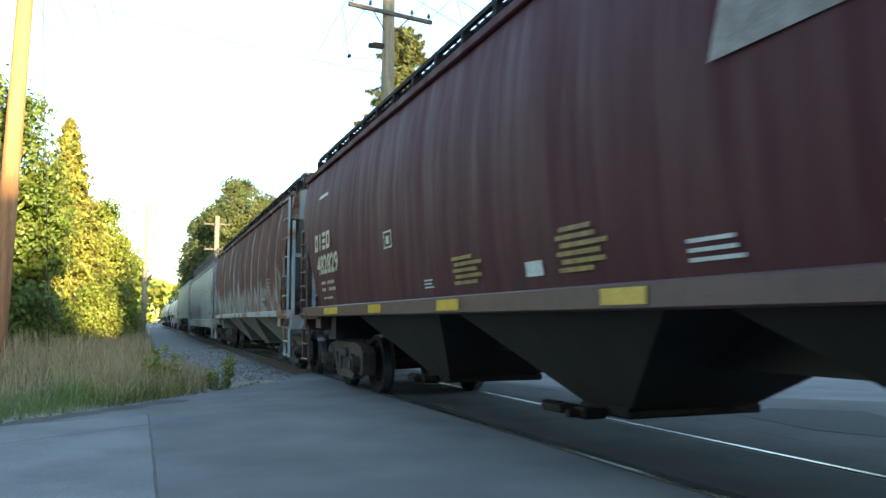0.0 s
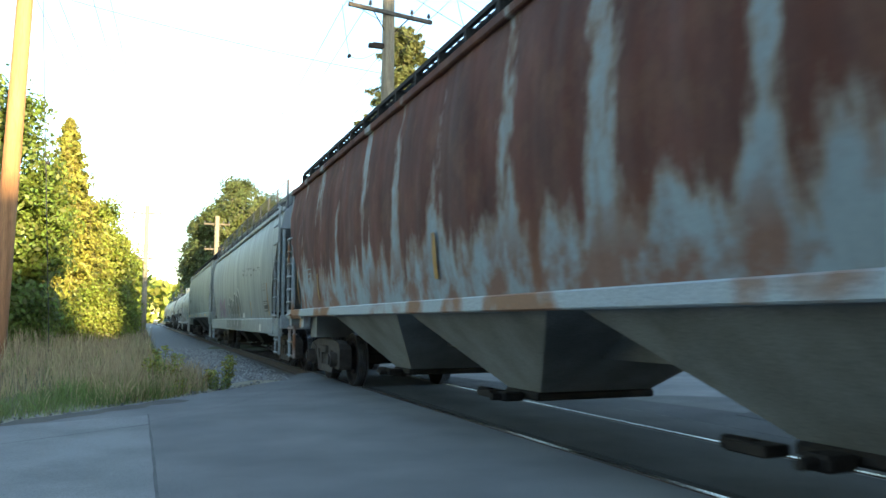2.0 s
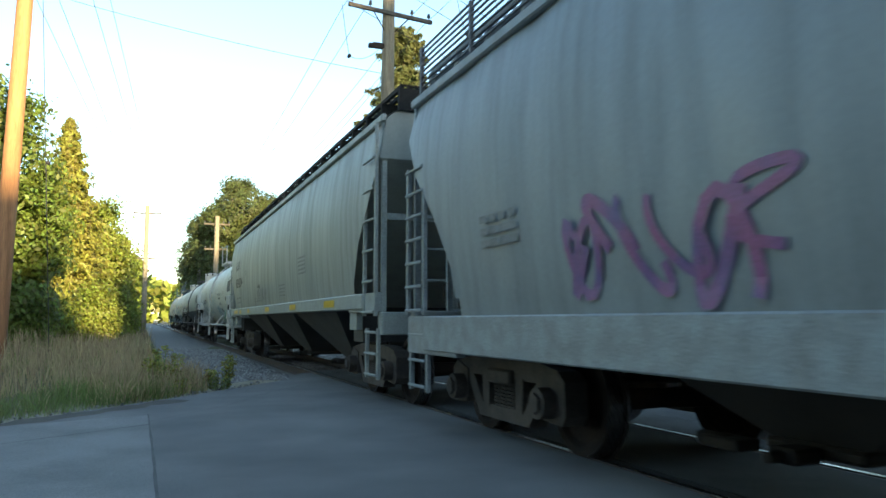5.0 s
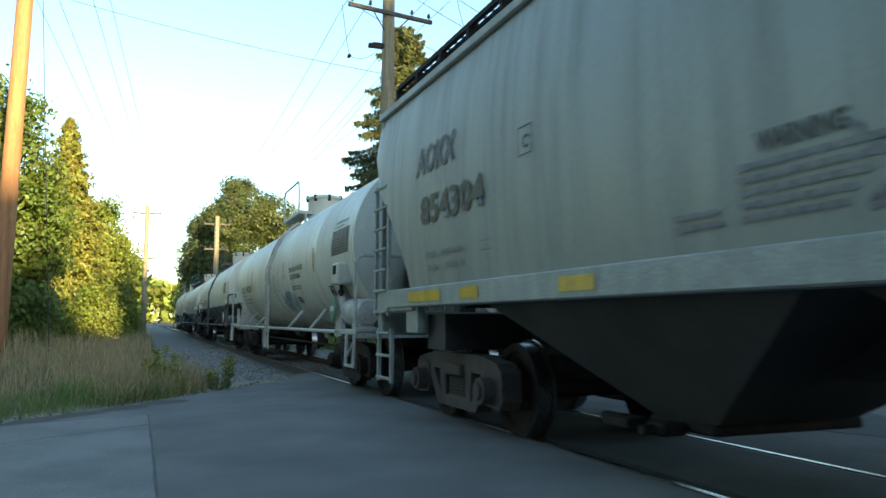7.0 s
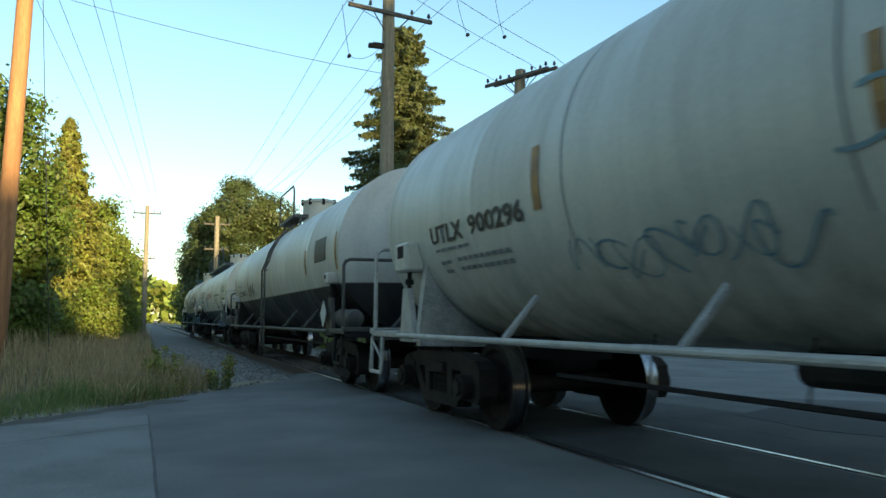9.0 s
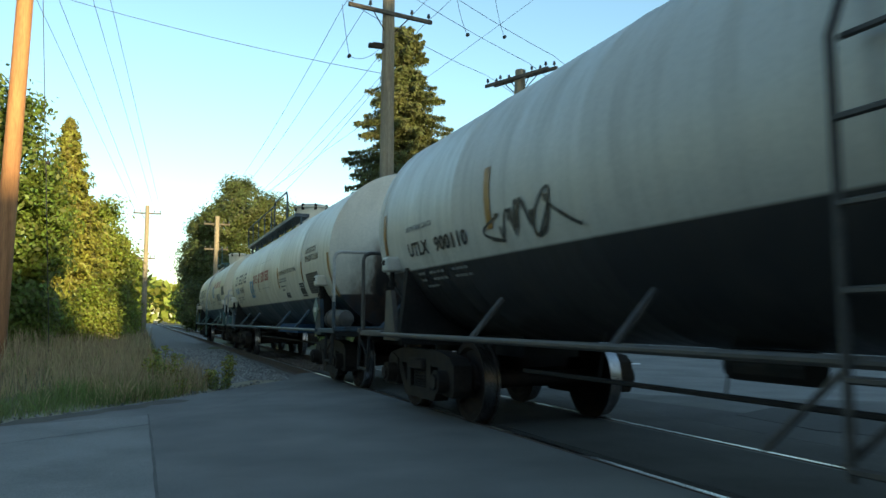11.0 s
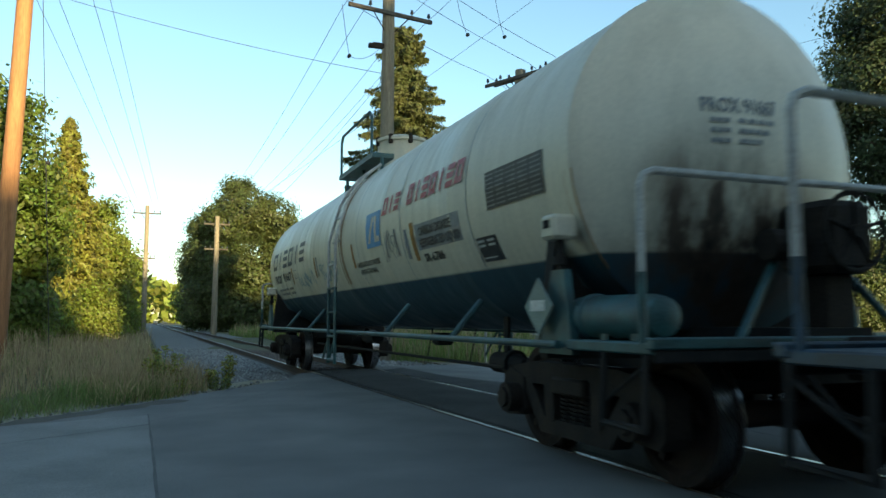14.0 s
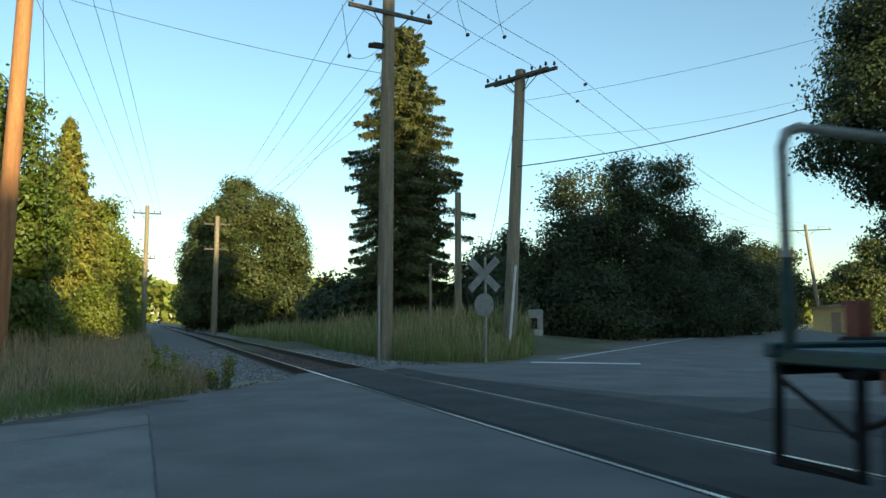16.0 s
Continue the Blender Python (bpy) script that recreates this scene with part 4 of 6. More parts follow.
def utility_pole(label, base, top, r0, r1, material, arms=(), insul=0.10):
    p = empty("utility_pole", label, "utility pole", "utility poles", Matrix.Translation(base))
    off = Vector(top) - Vector(base)
    bm = bmesh.new()
    rod(bm, (0, 0, -0.3), off, r0, 14, r1)
    part("post", bm, material, p, smooth=True)
    for h, half, ang, back in arms:
        c = off * (h / off.z)
        u = Vector((math.cos(radians(ang)), math.sin(radians(ang)), 0))
        v = Vector((-u.y, u.x, 0)) * back
        bm = bmesh.new()
        rot = Matrix.Translation(c + v) @ pose(0, 0, 0, 0, 0, ang)
        box(bm, (-half, -0.05, -0.06), (half, 0.05, 0.06), 0.01)
        bmesh.ops.transform(bm, matrix=rot, verts=bm.verts)
        arm = part("crossarm", bm, ARM_WOOD, p)
        for k in (-0.92, -0.5, 0.5, 0.92):
            bm = bmesh.new()
            q = c + v + u * (half * k)
            rod(bm, q + Vector((0, 0, 0.05)), q + Vector((0, 0, 0.16)), 0.015, 6)
            rod(bm, q + Vector((0, 0, 0.14)), q + Vector((0, 0, 0.26)), insul * 0.6, 10, insul * 0.35)
            part("insulator", bm, mat("dark_insulator", (0.05, 0.05, 0.055), rough=0.3, bump=0), arm)
        bm = bmesh.new()
        for k in (-0.45, 0.45):
            rod(bm, c + v + u * (half * k), c - Vector((0, 0, 0.7)), 0.018, 6)
        part("brace", bm, IRON, arm)
    return p


utility_pole("tall brown wooden utility pole in the grass", (-3.12, 20.0, -0.2), (-2.76, 20.0, 13), 0.21, 0.165, POLE_RED)
utility_pole("grey wooden utility pole with crossarm beside the track", (6.79, 22.34, -0.2), (6.85, 22.3, 12.6), 0.25, 0.18, POLE_WOOD, [(10.8, 1.45, 10, -0.2)])
utility_pole("grey wooden utility pole with double crossarm", (12.05, 24.6, 0.1), (12.62, 24.6, 10.25), 0.24, 0.19, POLE_WOOD, [(9.95, 1.5, -67, 0.24), (9.82, 1.5, -67, -0.24)])
utility_pole("distant grey utility pole with two crossarms", (5.14, 62.8, -0.2), (5.2, 62.8, 9.3), 0.24, 0.17, POLE_WOOD, [(8.9, 1.0, 0, 0.2), (6.9, 0.9, 0, 0.2)])
utility_pole("distant brown utility pole with crossarms", (0.0, 65, -0.2), (0.0, 65, 10.2), 0.22, 0.16, POLE_WOOD, [(9.8, 1.05, 0, 0.2), (6.2, 0.7, 0, 0.2)])

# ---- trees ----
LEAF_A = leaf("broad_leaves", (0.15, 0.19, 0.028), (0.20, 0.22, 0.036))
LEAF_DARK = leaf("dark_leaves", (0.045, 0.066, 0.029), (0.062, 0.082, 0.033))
CEDAR = leaf("cedar_sprays", (0.20, 0.21, 0.038), (0.25, 0.235, 0.05))
NEEDLE = leaf("spruce_needles", (0.095, 0.115, 0.04), (0.13, 0.138, 0.05))
BARK = mat("grey_brown_bark", (0.11, 0.085, 0.06), (0.07, 0.055, 0.04), rough=0.95, scale=4, grain=30, stretch=(3, 3, 0.5), bump=0.7)
LEAF_MAPLE = leaf("maple_leaves", (0.105, 0.15, 0.026), (0.15, 0.185, 0.034))
# darkened green: shade over the large trackside tree is put into the colour
LEAF_MID = leaf("mid_green_leaves", (0.062, 0.085, 0.025), (0.09, 0.105, 0.031))
RNG = np.random.default_rng(5)


def quads(centres, normals, size, aspect=1.6):
    """Leaf-like lozenges, four corners each, at the centres."""
    n = len(centres)
    r = RNG.normal(size=(n, 3))
    u = np.cross(normals, r)
    u /= np.linalg.norm(u, axis=1, keepdims=True) + 1e-9
    w = np.cross(normals, u)
    s = (size * RNG.uniform(0.6, 1.4, n))[:, None]
    v = np.stack([centres - u * s * aspect * 0.5, centres + w * s * 0.42, centres + u * s * aspect * 0.5, centres - w * s * 0.42], 1)
    return v.reshape(-1, 3), np.arange(4 * n).reshape(-1, 4)


def crown_points(blobs, clumps, per, spread):
    """Clump centres on and in the outer part of several ellipsoids, and leaves round each."""
    vol = np.array([b[3] * b[4] * b[5] for b in blobs]) ** 0.67
    which = RNG.choice(len(blobs), clumps, p=vol / vol.sum())
    b = np.array(blobs)[which]
    d = RNG.normal(size=(clumps, 3))
    d /= np.linalg.norm(d, axis=1, keepdims=True)
    c = b[:, :3] + d * b[:, 3:] * (RNG.uniform(0.55, 1.06, clumps) ** 0.5)[:, None]
    leaves = np.repeat(c, per, 0) + RNG.normal(size=(clumps * per, 3)) * spread * np.array([1, 1, 0.7])
    nr = np.repeat(d, per, 0) * 1.3 + RNG.normal(size=(clumps * per, 3)) * 0.5 + np.array([0, 0, 0.35])
    return leaves, nr / np.linalg.norm(nr, axis=1, keepdims=True)


def broad_tree(label, base, blobs, material, clumps=500, per=24, size=0.2, spread=0.45, trunk=0.25, name="tree", category="tree", group=""):
    t = empty(name, label, category, group, Matrix.Translation(base))
    top = max(b[2] for b in blobs)
    bm = bmesh.new()
    rod(bm, (0, 0, -0.4), (blobs[0][0] * 0.5, blobs[0][1] * 0.5, top), trunk, 9, trunk * 0.25)
    for b in blobs:
        rod(bm, (b[0] * 0.3, b[1] * 0.3, max(b[2] - b[5] * 1.1, 0.3)), b[:3], trunk * 0.5, 6, trunk * 0.12)
    part("trunk", bm, BARK, t, "grey-brown trunk and limbs")
    p, n = crown_points(blobs, clumps, per, spread)
    v, f = quads(p, n, size)
    soup("crown", v, f, material, t)
    return t


def conifer(label, base, height, radius, material, layers=46, per=15, size=0.3, first=0.06, name="conifer"):
    t = empty(name, label, "tree", "", Matrix.Translation(base))
    bm = bmesh.new()
    rod(bm, (0, 0, -0.4), (0, 0, height), 0.02 * height, 9, 0.03)
    part("trunk", bm, BARK, t, "straight grey-brown trunk")
    pts, nrm_ = [], []
    limbs = bmesh.new()
    for i in range(layers):
        k = first + (1 - first) * (i / layers) ** 0.95
        z = height * k
        rad = radius * (1 - k) ** 0.72 * RNG.uniform(0.75, 1.12) + 0.15
        nb = max(5, int(13 * (1 - k) + 5))
        a0 = RNG.uniform(0, 6.28)
        for j in range(nb):
            a = a0 + 2 * math.pi * j / nb + RNG.uniform(-0.25, 0.25)
            r = rad * RNG.uniform(0.7, 1.12)
            if j % 3 == 0:
                rod(limbs, (0, 0, z), (r * 0.85 * math.cos(a), r * 0.85 * math.sin(a), z - r * 0.25), 0.03, 4, 0.008)
            m = int(per * (0.5 + r / radius * 1.6)) + 4
            s = RNG.uniform(0.1, 1.0, m) ** 0.7
            side = RNG.normal(size=m) * 0.16 * r * (1.15 - s)
            x = r * s * math.cos(a) - side * math.sin(a)
            y = r * s * math.sin(a) + side * math.cos(a)
            zz = z - r * 0.42 * s ** 1.3 + 0.16 * r * s ** 4 + RNG.normal(size=m) * 0.06 - np.abs(RNG.normal(size=m)) * 0.12
            pts.append(np.stack([x, y, zz], 1))
            q = np.tile([math.cos(a) * 0.75, math.sin(a) * 0.75, 0.5], (m, 1)) + RNG.normal(size=(m, 3)) * 0.45
            nrm_.append(q)
    part("branchwork", limbs, BARK, t)
    p, n = np.concatenate(pts), np.concatenate(nrm_)
    n /= np.linalg.norm(n, axis=1, keepdims=True)
    v, f = quads(p, n, size, 2.2)
    soup("needles", v, f, material, t)
    return t


def spruce(label, base, height, material):
    """Whorls of drooping boughs with gaps of sky between the tiers, widest low down, hung with short sprays."""
    t = empty("conifer", label, "tree", "", Matrix.Translation(base))
    bm = bmesh.new()
    rod(bm, (0, 0, -0.4), (0, 0, height), 0.3, 9, 0.03)
    part("trunk", bm, BARK, t, "straight grey-brown trunk")
    pts, nrm_ = [], []
    limbs = bmesh.new()
    z = 0.8
    while z < height - 0.15:
        k = z / height
        reach = min(5.5 * (1 - k) ** 0.55, 3.5) * RNG.uniform(0.86, 1.1)
        nb = int(7 + 4 * (1 - k))
        a0 = RNG.uniform(0, 6.28)
        for j in range(nb):
            a = a0 + 2 * math.pi * (j + RNG.uniform(-0.3, 0.3)) / nb
            r = reach * RNG.uniform(0.62, 1.12) + 0.1
            drop = r * RNG.uniform(0.30, 0.52) if k < 0.88 else -r * 0.3
            ca, sa = math.cos(a), math.sin(a)
            rod(limbs, (0, 0, z), (r * 0.9 * ca, r * 0.9 * sa, z - drop * 0.85), 0.035, 4, 0.008)
            m = int(80 + 190 * r)
            q = RNG.uniform(0.08, 1.0, m) ** 0.75
            wide = RNG.normal(size=m) * 0.17 * r * (1.12 - q) + RNG.normal(size=m) * 0.05
            hang = np.abs(RNG.normal(size=m)) * (0.10 + 0.20 * (1 - np.abs(2 * q - 1.1)))
            zz = z - drop * q ** 1.2 + 0.22 * drop * q ** 5 - hang
            pts.append(np.stack([r * q * ca - wide * sa, r * q * sa + wide * ca, zz], 1))
            nrm_.append(np.tile([ca * 0.6, sa * 0.6, 0.55], (m, 1)) + RNG.normal(size=(m, 3)) * 0.5)
        z += 0.34 + 0.38 * (1 - k) * RNG.uniform(0.7, 1.25)
    part("branchwork", limbs, BARK, t)
    p, n = np.concatenate(pts), np.concatenate(nrm_)
    n /= np.linalg.norm(n, axis=1, keepdims=True)
    v, f = quads(p, n, 0.088, 2.5)
    soup("needles", v, f, material, t)
    return t


def lumpy(blobs, n, seed, small=(0.28, 0.5)):
    """Add lesser lumps on the skin of the main ones, so that the outline is uneven."""
    r = random.Random(seed)
    out = list(blobs)
    for b in blobs:
        for _ in range(n):
            d = Vector((r.gauss(0, 1), r.gauss(0, 1), r.gauss(0.25, 1))).normalized()
            k = r.uniform(*small)
            out.append((b[0] + d.x * b[3] * 0.9, b[1] + d.y * b[4] * 0.9, max(b[2] + d.z * b[5] * 0.9, 0.4), b[3] * k, b[4] * k, b[5] * k))
    return out


def blobs_for(w, dep, z0, z1, n, seed, taper=0.55):
    """Ellipsoids that fill a block of width, depth and heights with an uneven outline."""
    r = random.Random(seed)
    out = []
    for i in range(n):
        k = i / max(n - 1, 1)
        z = z0 + (z1 - z0) * (0.15 + 0.75 * k)
        s = (1 - taper * max(k - 0.35, 0) / 0.65)
        rx = w * r.uniform(0.17, 0.33) * s
        out.append((r.uniform(-1, 1) * (w * 0.5 - rx) * s, r.uniform(-1, 1) * dep * 0.3 * s, min(z, z1 - rx * 0.8), rx, dep * r.uniform(0.26, 0.4) * s, max(rx * r.uniform(0.6, 0.95), 0.5)))
    return out


spruce("tall dark spruce with sunlit top", (14.1, 42.8, 0.1), 18.7, NEEDLE)
broad_tree("large broadleaf tree beside the track", (11, 90, -0.2), lumpy([(-4.4, 0, 3.8, 3.2, 4.4, 3.6), (-4.3, 0, 8.4, 3.2, 4.4, 2.8), (-3.3, 0, 11.8, 2.8, 4, 2.3), (-0.6, 0, 14.0, 3.3, 4.4, 3.1), (2.5, 0, 13.0, 2.9, 4.4, 2.8), (4.2, 0, 9.4, 2.9, 4, 2.8), (0, -1.6, 7, 4.4, 4.4, 4.4), (3.4, -1, 3.8, 4.0, 4.4, 3.8), (-1.5, -2, 3, 4.0, 4, 3)], 5, 3), LEAF_MID, 4200, 34, 0.19, 0.42, 0.3)
broad_tree("rounded broadleaf tree beside a larger one", (16.2, 92, -0.2), lumpy(blobs_for(5.4, 6, 0, 10.8, 10, 33), 3, 7), LEAF_MID, 1100, 34, 0.19, 0.42, 0.3)
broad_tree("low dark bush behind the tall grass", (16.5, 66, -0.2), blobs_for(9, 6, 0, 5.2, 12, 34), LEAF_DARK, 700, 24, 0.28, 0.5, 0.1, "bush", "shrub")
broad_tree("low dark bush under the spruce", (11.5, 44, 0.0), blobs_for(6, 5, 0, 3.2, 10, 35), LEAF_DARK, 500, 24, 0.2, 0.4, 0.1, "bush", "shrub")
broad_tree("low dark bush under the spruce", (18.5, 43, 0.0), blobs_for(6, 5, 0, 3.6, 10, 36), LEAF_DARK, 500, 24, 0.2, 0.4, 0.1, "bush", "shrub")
broad_tree("leafy roadside tree in warm sunlight", (-6.0, 31, -0.2), lumpy([(0.6, 0, 1.8, 2.5, 2.4, 1.9), (0.95, 0, 4.4, 2.2, 2.2, 1.9), (0.95, 0, 6.8, 1.9, 2.1, 1.8), (0.2, 0, 8.8, 1.7, 2.1, 1.5), (-1.3, 0, 10.6, 1.6, 2.2, 1.5), (-2.6, 0, 8, 2.4, 2.4, 3), (-2.4, 0, 3.5, 2.6, 2.4, 3)], 5, 8, (0.22, 0.4)), LEAF_MAPLE, 1900, 40, 0.125, 0.3)
broad_tree("leafy roadside tree in warm sunlight", (-9.5, 26, -0.2), blobs_for(7, 6, 0.3, 15.5, 16, 18), LEAF_A, 1000, 40, 0.13, 0.45)
conifer("sunlit pointed cedar among the roadside trees", (-4.1, 46, -0.2), 12.5, 3.2, CEDAR, 64, 34, 0.13)
broad_tree("leafy trackside tree in warm sunlight", (-3.4, 56, -0.2), blobs_for(5, 6, 0.2, 9.6, 16, 4), LEAF_A, 1200, 36, 0.16, 0.5)
broad_tree("leafy trackside tree in warm sunlight", (-3.0, 70, -0.2), blobs_for(4.4, 6, 0.2, 9.2, 14, 5), LEAF_A, 900, 34, 0.2, 0.5)
broad_tree("leafy trackside tree in warm sunlight", (-3.2, 88, -0.2), blobs_for(5, 6, 0.2, 9.5, 12, 6), LEAF_A, 600, 24, 0.34, 0.6)
for i, (x, y) in enumerate([(-4.6, 38), (-2.9, 42), (-2.6, 49), (-2.2, 57), (-2.3, 64)]):
    broad_tree("low green bush at the foot of the trees", (x, y, -0.2), blobs_for(3.6, 3.4, 0, 2.6 + 0.3 * (i % 3), 8, 50 + i), LEAF_A, 420, 34, 0.10, 0.3, 0.06, "bush", "shrub", "trackside bushes")
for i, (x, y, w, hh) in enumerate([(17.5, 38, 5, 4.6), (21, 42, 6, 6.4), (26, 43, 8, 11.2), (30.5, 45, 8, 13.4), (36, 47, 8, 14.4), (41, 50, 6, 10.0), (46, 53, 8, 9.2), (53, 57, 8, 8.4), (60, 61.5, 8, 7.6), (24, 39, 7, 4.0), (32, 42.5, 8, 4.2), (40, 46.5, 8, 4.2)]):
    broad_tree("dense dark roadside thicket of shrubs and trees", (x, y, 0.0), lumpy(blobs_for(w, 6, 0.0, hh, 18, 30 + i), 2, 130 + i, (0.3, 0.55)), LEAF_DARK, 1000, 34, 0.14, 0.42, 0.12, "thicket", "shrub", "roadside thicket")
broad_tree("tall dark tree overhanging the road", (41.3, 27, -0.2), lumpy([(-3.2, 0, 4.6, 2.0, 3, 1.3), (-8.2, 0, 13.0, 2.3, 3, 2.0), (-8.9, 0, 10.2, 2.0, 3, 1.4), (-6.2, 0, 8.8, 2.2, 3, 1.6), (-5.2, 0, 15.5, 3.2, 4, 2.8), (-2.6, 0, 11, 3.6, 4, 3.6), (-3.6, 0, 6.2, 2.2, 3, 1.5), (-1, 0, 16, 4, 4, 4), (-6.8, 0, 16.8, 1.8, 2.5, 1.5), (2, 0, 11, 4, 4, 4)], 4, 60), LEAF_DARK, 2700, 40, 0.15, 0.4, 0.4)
for i, (x, y, hh) in enumerate([(76, 78, 13), (88, 72, 14), (98, 66, 14), (82, 92, 12), (80, 68, 10), (90, 60, 9)]):
    broad_tree("distant sunlit tree across the road", (x, y, -0.2), lumpy(blobs_for(11, 8, 0.5, hh - 1.6, 9, 70 + i), 3, 270 + i), LEAF_MID, 900, 26, 0.28, 0.6, 0.3, group="distant sunlit trees")
for i, (x, y, hh) in enumerate([(10.5, 135, 15), (12, 165, 16), (-4, 120, 11), (-5, 160, 12), (11, 200, 15), (-6, 230, 13)]):
    broad_tree("distant tree along the railway line", (x, y, -0.2), blobs_for(8, 9, 0.3, hh, 12, 170 + i), LEAF_A, 500, 20, 0.6, 0.9, 0.3, group="distant trees")
# unseen wood behind, added to shade the crossing from the low sun
for i in range(9):
    broad_tree("unseen low leafy tree added behind the crossing for shade", (-20 + i * 4.0, -30 - (i % 2), -0.2), blobs_for(5.6, 5, 0, 7.5 + 0.3 * (i % 3), 16, 280 + i, 0.3), LEAF_DARK, 800, 8, 0.85, 0.6, 0.14, "tree", "tree", "wood behind")
for i in range(11):
    # first two are shorter, placed only to keep sun off the tank ends
    tall = 17.0 if i < 2 else 25 + (i * 5) % 4
    broad_tree("dense tree of the wood behind the crossing", ((14.0, 20.0)[i] if i < 2 else 9.5 + i * 8.0, -60 - (i % 3) * 3, -0.2), blobs_for(12 if i > 1 else 8, 9, 0, tall, 20, 80 + i, 0.3), LEAF_DARK, 1300, 7, 1.8, 1.2, 0.4, group="wood behind")


# far woods that close the horizon
def far_woods():
    n = 14000
    az = np.radians(RNG.uniform(-28, 80, n))
    rad = RNG.uniform(300, 340, n)
    top = 13 + 3 * np.sin(az * 37) + 2 * np.sin(az * 91 + 1)
    z = RNG.uniform(0, 1, n) ** 0.7 * top
    c = np.stack([rad * np.sin(az), rad * np.cos(az), z], 1)
    nr = np.stack([-np.sin(az), -np.cos(az), np.full(n, 0.4)], 1) + RNG.normal(size=(n, 3)) * 0.5
    v, f = quads(c, nr / np.linalg.norm(nr, axis=1, keepdims=True), 2.6, 1.3)
    soup("far_woods", v, f, LEAF_A, label="distant sunlit woods along the horizon", kind="stuff")


far_woods()
# unseen trees added by the side road behind the viewpoint to darken the train
for i, (x, y, hh) in enumerate([(-11.5, 1.0, 9.5), (-12.5, -4.5, 10), (-11.0, -10, 9.5), (-6.5, -14.5, 6.5), (-1.5, -21, 6.6), (-15, 5, 10)]):
    broad_tree("unseen leafy tree added beside the side road to block skylight", (x, y, -0.2), blobs_for(6, 5.5, 0, hh, 16, 380 + i, 0.3), LEAF_DARK, 650, 12, 0.5, 0.5, 0.2, group="trees by the side road")

# ---- grass, weeds, stones ----
def inside(poly, x, y):
    odd = np.zeros(len(x), bool)
    for (x0, y0), (x1, y1) in zip(poly, poly[1:] + poly[:1]):
        hit = ((y0 > y) != (y1 > y)) & (x < (x1 - x0) * (y - y0) / (y1 - y0 + 1e-9) + x0)
        odd ^= hit
    return odd


def grass(name, label, poly, n, lo, hi, material, width=0.012, lean=0.3, head=0.0, tufts=0.25):
    """Blades as bent tapered strips; head: share with a thicker seed head."""
    xs, ys = [p[0] for p in poly], [p[1] for p in poly]
    x, y = RNG.uniform(min(xs), max(xs), n * 3), RNG.uniform(min(ys), max(ys), n * 3)
    near = 1 / (1 + (np.hypot(x, y) / 16) ** 2)
    keep = inside(poly, x, y) & (RNG.uniform(size=len(x)) < np.clip(near * 3.0, 0.12, 1))
    x, y = x[keep][:n], y[keep][:n]
    n = len(x)
    wave = 0.68 + 0.2 * np.sin(x * 1.7 + np.cos(y * 0.9) * 2) * np.cos(y * 1.3) + 0.14 * np.sin(x * 4.3 + y * 3.1) * np.sin(y * 5.2 - x * 2.2) + tufts * np.sin(x * 0.8 + 1) * np.sin(y * 0.6)
    hgt = RNG.uniform(lo, hi, n) * wave
    z = np.array([ground_z(a, b) for a, b in zip(x, y)])
    base = np.stack([x, y, z - 0.02], 1)
    a = RNG.uniform(0, 6.283, n)
    side = np.stack([np.cos(a), np.sin(a), np.zeros(n)], 1)
    b = RNG.uniform(0, 6.283, n)
    bend = np.stack([np.cos(b), np.sin(b), np.zeros(n)], 1) * (hgt * RNG.uniform(0.05, lean, n))[:, None]
    w = (width * RNG.uniform(0.6, 1.4, n) * (1 + np.hypot(x, y) / 40))[:, None]
    up = np.array([0, 0, 1.0]) * hgt[:, None]
    fat = np.where(RNG.uniform(size=n) < head, 2.2, 0.75)[:, None]
    v = np.stack([base - side * w * 0.5, base + side * w * 0.5,
                  base + up * 0.72 + bend * 0.5 + side * w * 0.5 * fat, base + up * 0.72 + bend * 0.5 - side * w * 0.5 * fat,
                  base + up + bend + side * 0.001, base + up + bend - side * 0.001], 1).reshape(-1, 3)
    i = np.arange(n)[:, None] * 6
    f = np.concatenate([i + np.array([0, 1, 2, 3]), i + np.array([3, 2, 4, 5])])
    return soup(name, v, f, material, label=label, kind="stuff")


GREEN_BLADE = leaf("green_grass_blades", (0.155, 0.215, 0.06), (0.195, 0.23, 0.07))
LUSH_BLADE = leaf("lush_grass_blades", (0.17, 0.235, 0.06), (0.21, 0.25, 0.07))
STRAW = leaf("dry_straw_blades", (0.45, 0.34, 0.20), (0.36, 0.27, 0.155), 0.3)
LEFT_VERGE = [(-30, -10), (-8.5, 2.6), (-1.5, 9.6), (0.62, 12.1), (0.75, 14), (0.5, 22), (0.3, 60), (-12, 60), (-30, 30)]
LEFT_NEAR = [(-9, 2.4), (-1.5, 9.6), (0.6, 12.05), (0.5, 13.2), (-2.5, 12.0), (-10, 6)]
RIGHT_VERGE = [(7.3, 19.6), (8.4, 18.8), (9.8, 19.6), (12.2, 22.9), (14.0, 27), (16, 32), (19, 38), (20, 60), (6.9, 70), (6.9, 21.5)]
LEFT_BACK = [(-30, -6), (-9.5, 4.4), (-3.0, 11.9), (-0.7, 13.6), (0.1, 15), (0.3, 22), (0.2, 60), (-12, 60), (-30, 30)]
grass("tall_grass", "tall dry straw-coloured grass with seed heads", LEFT_BACK, 52000, 0.5, 0.95, STRAW, 0.0075, 0.45, 0.3)
grass("green_grass", "green grass between dry stems", LEFT_VERGE, 24000, 0.3, 0.58, GREEN_BLADE, 0.007, 0.5)
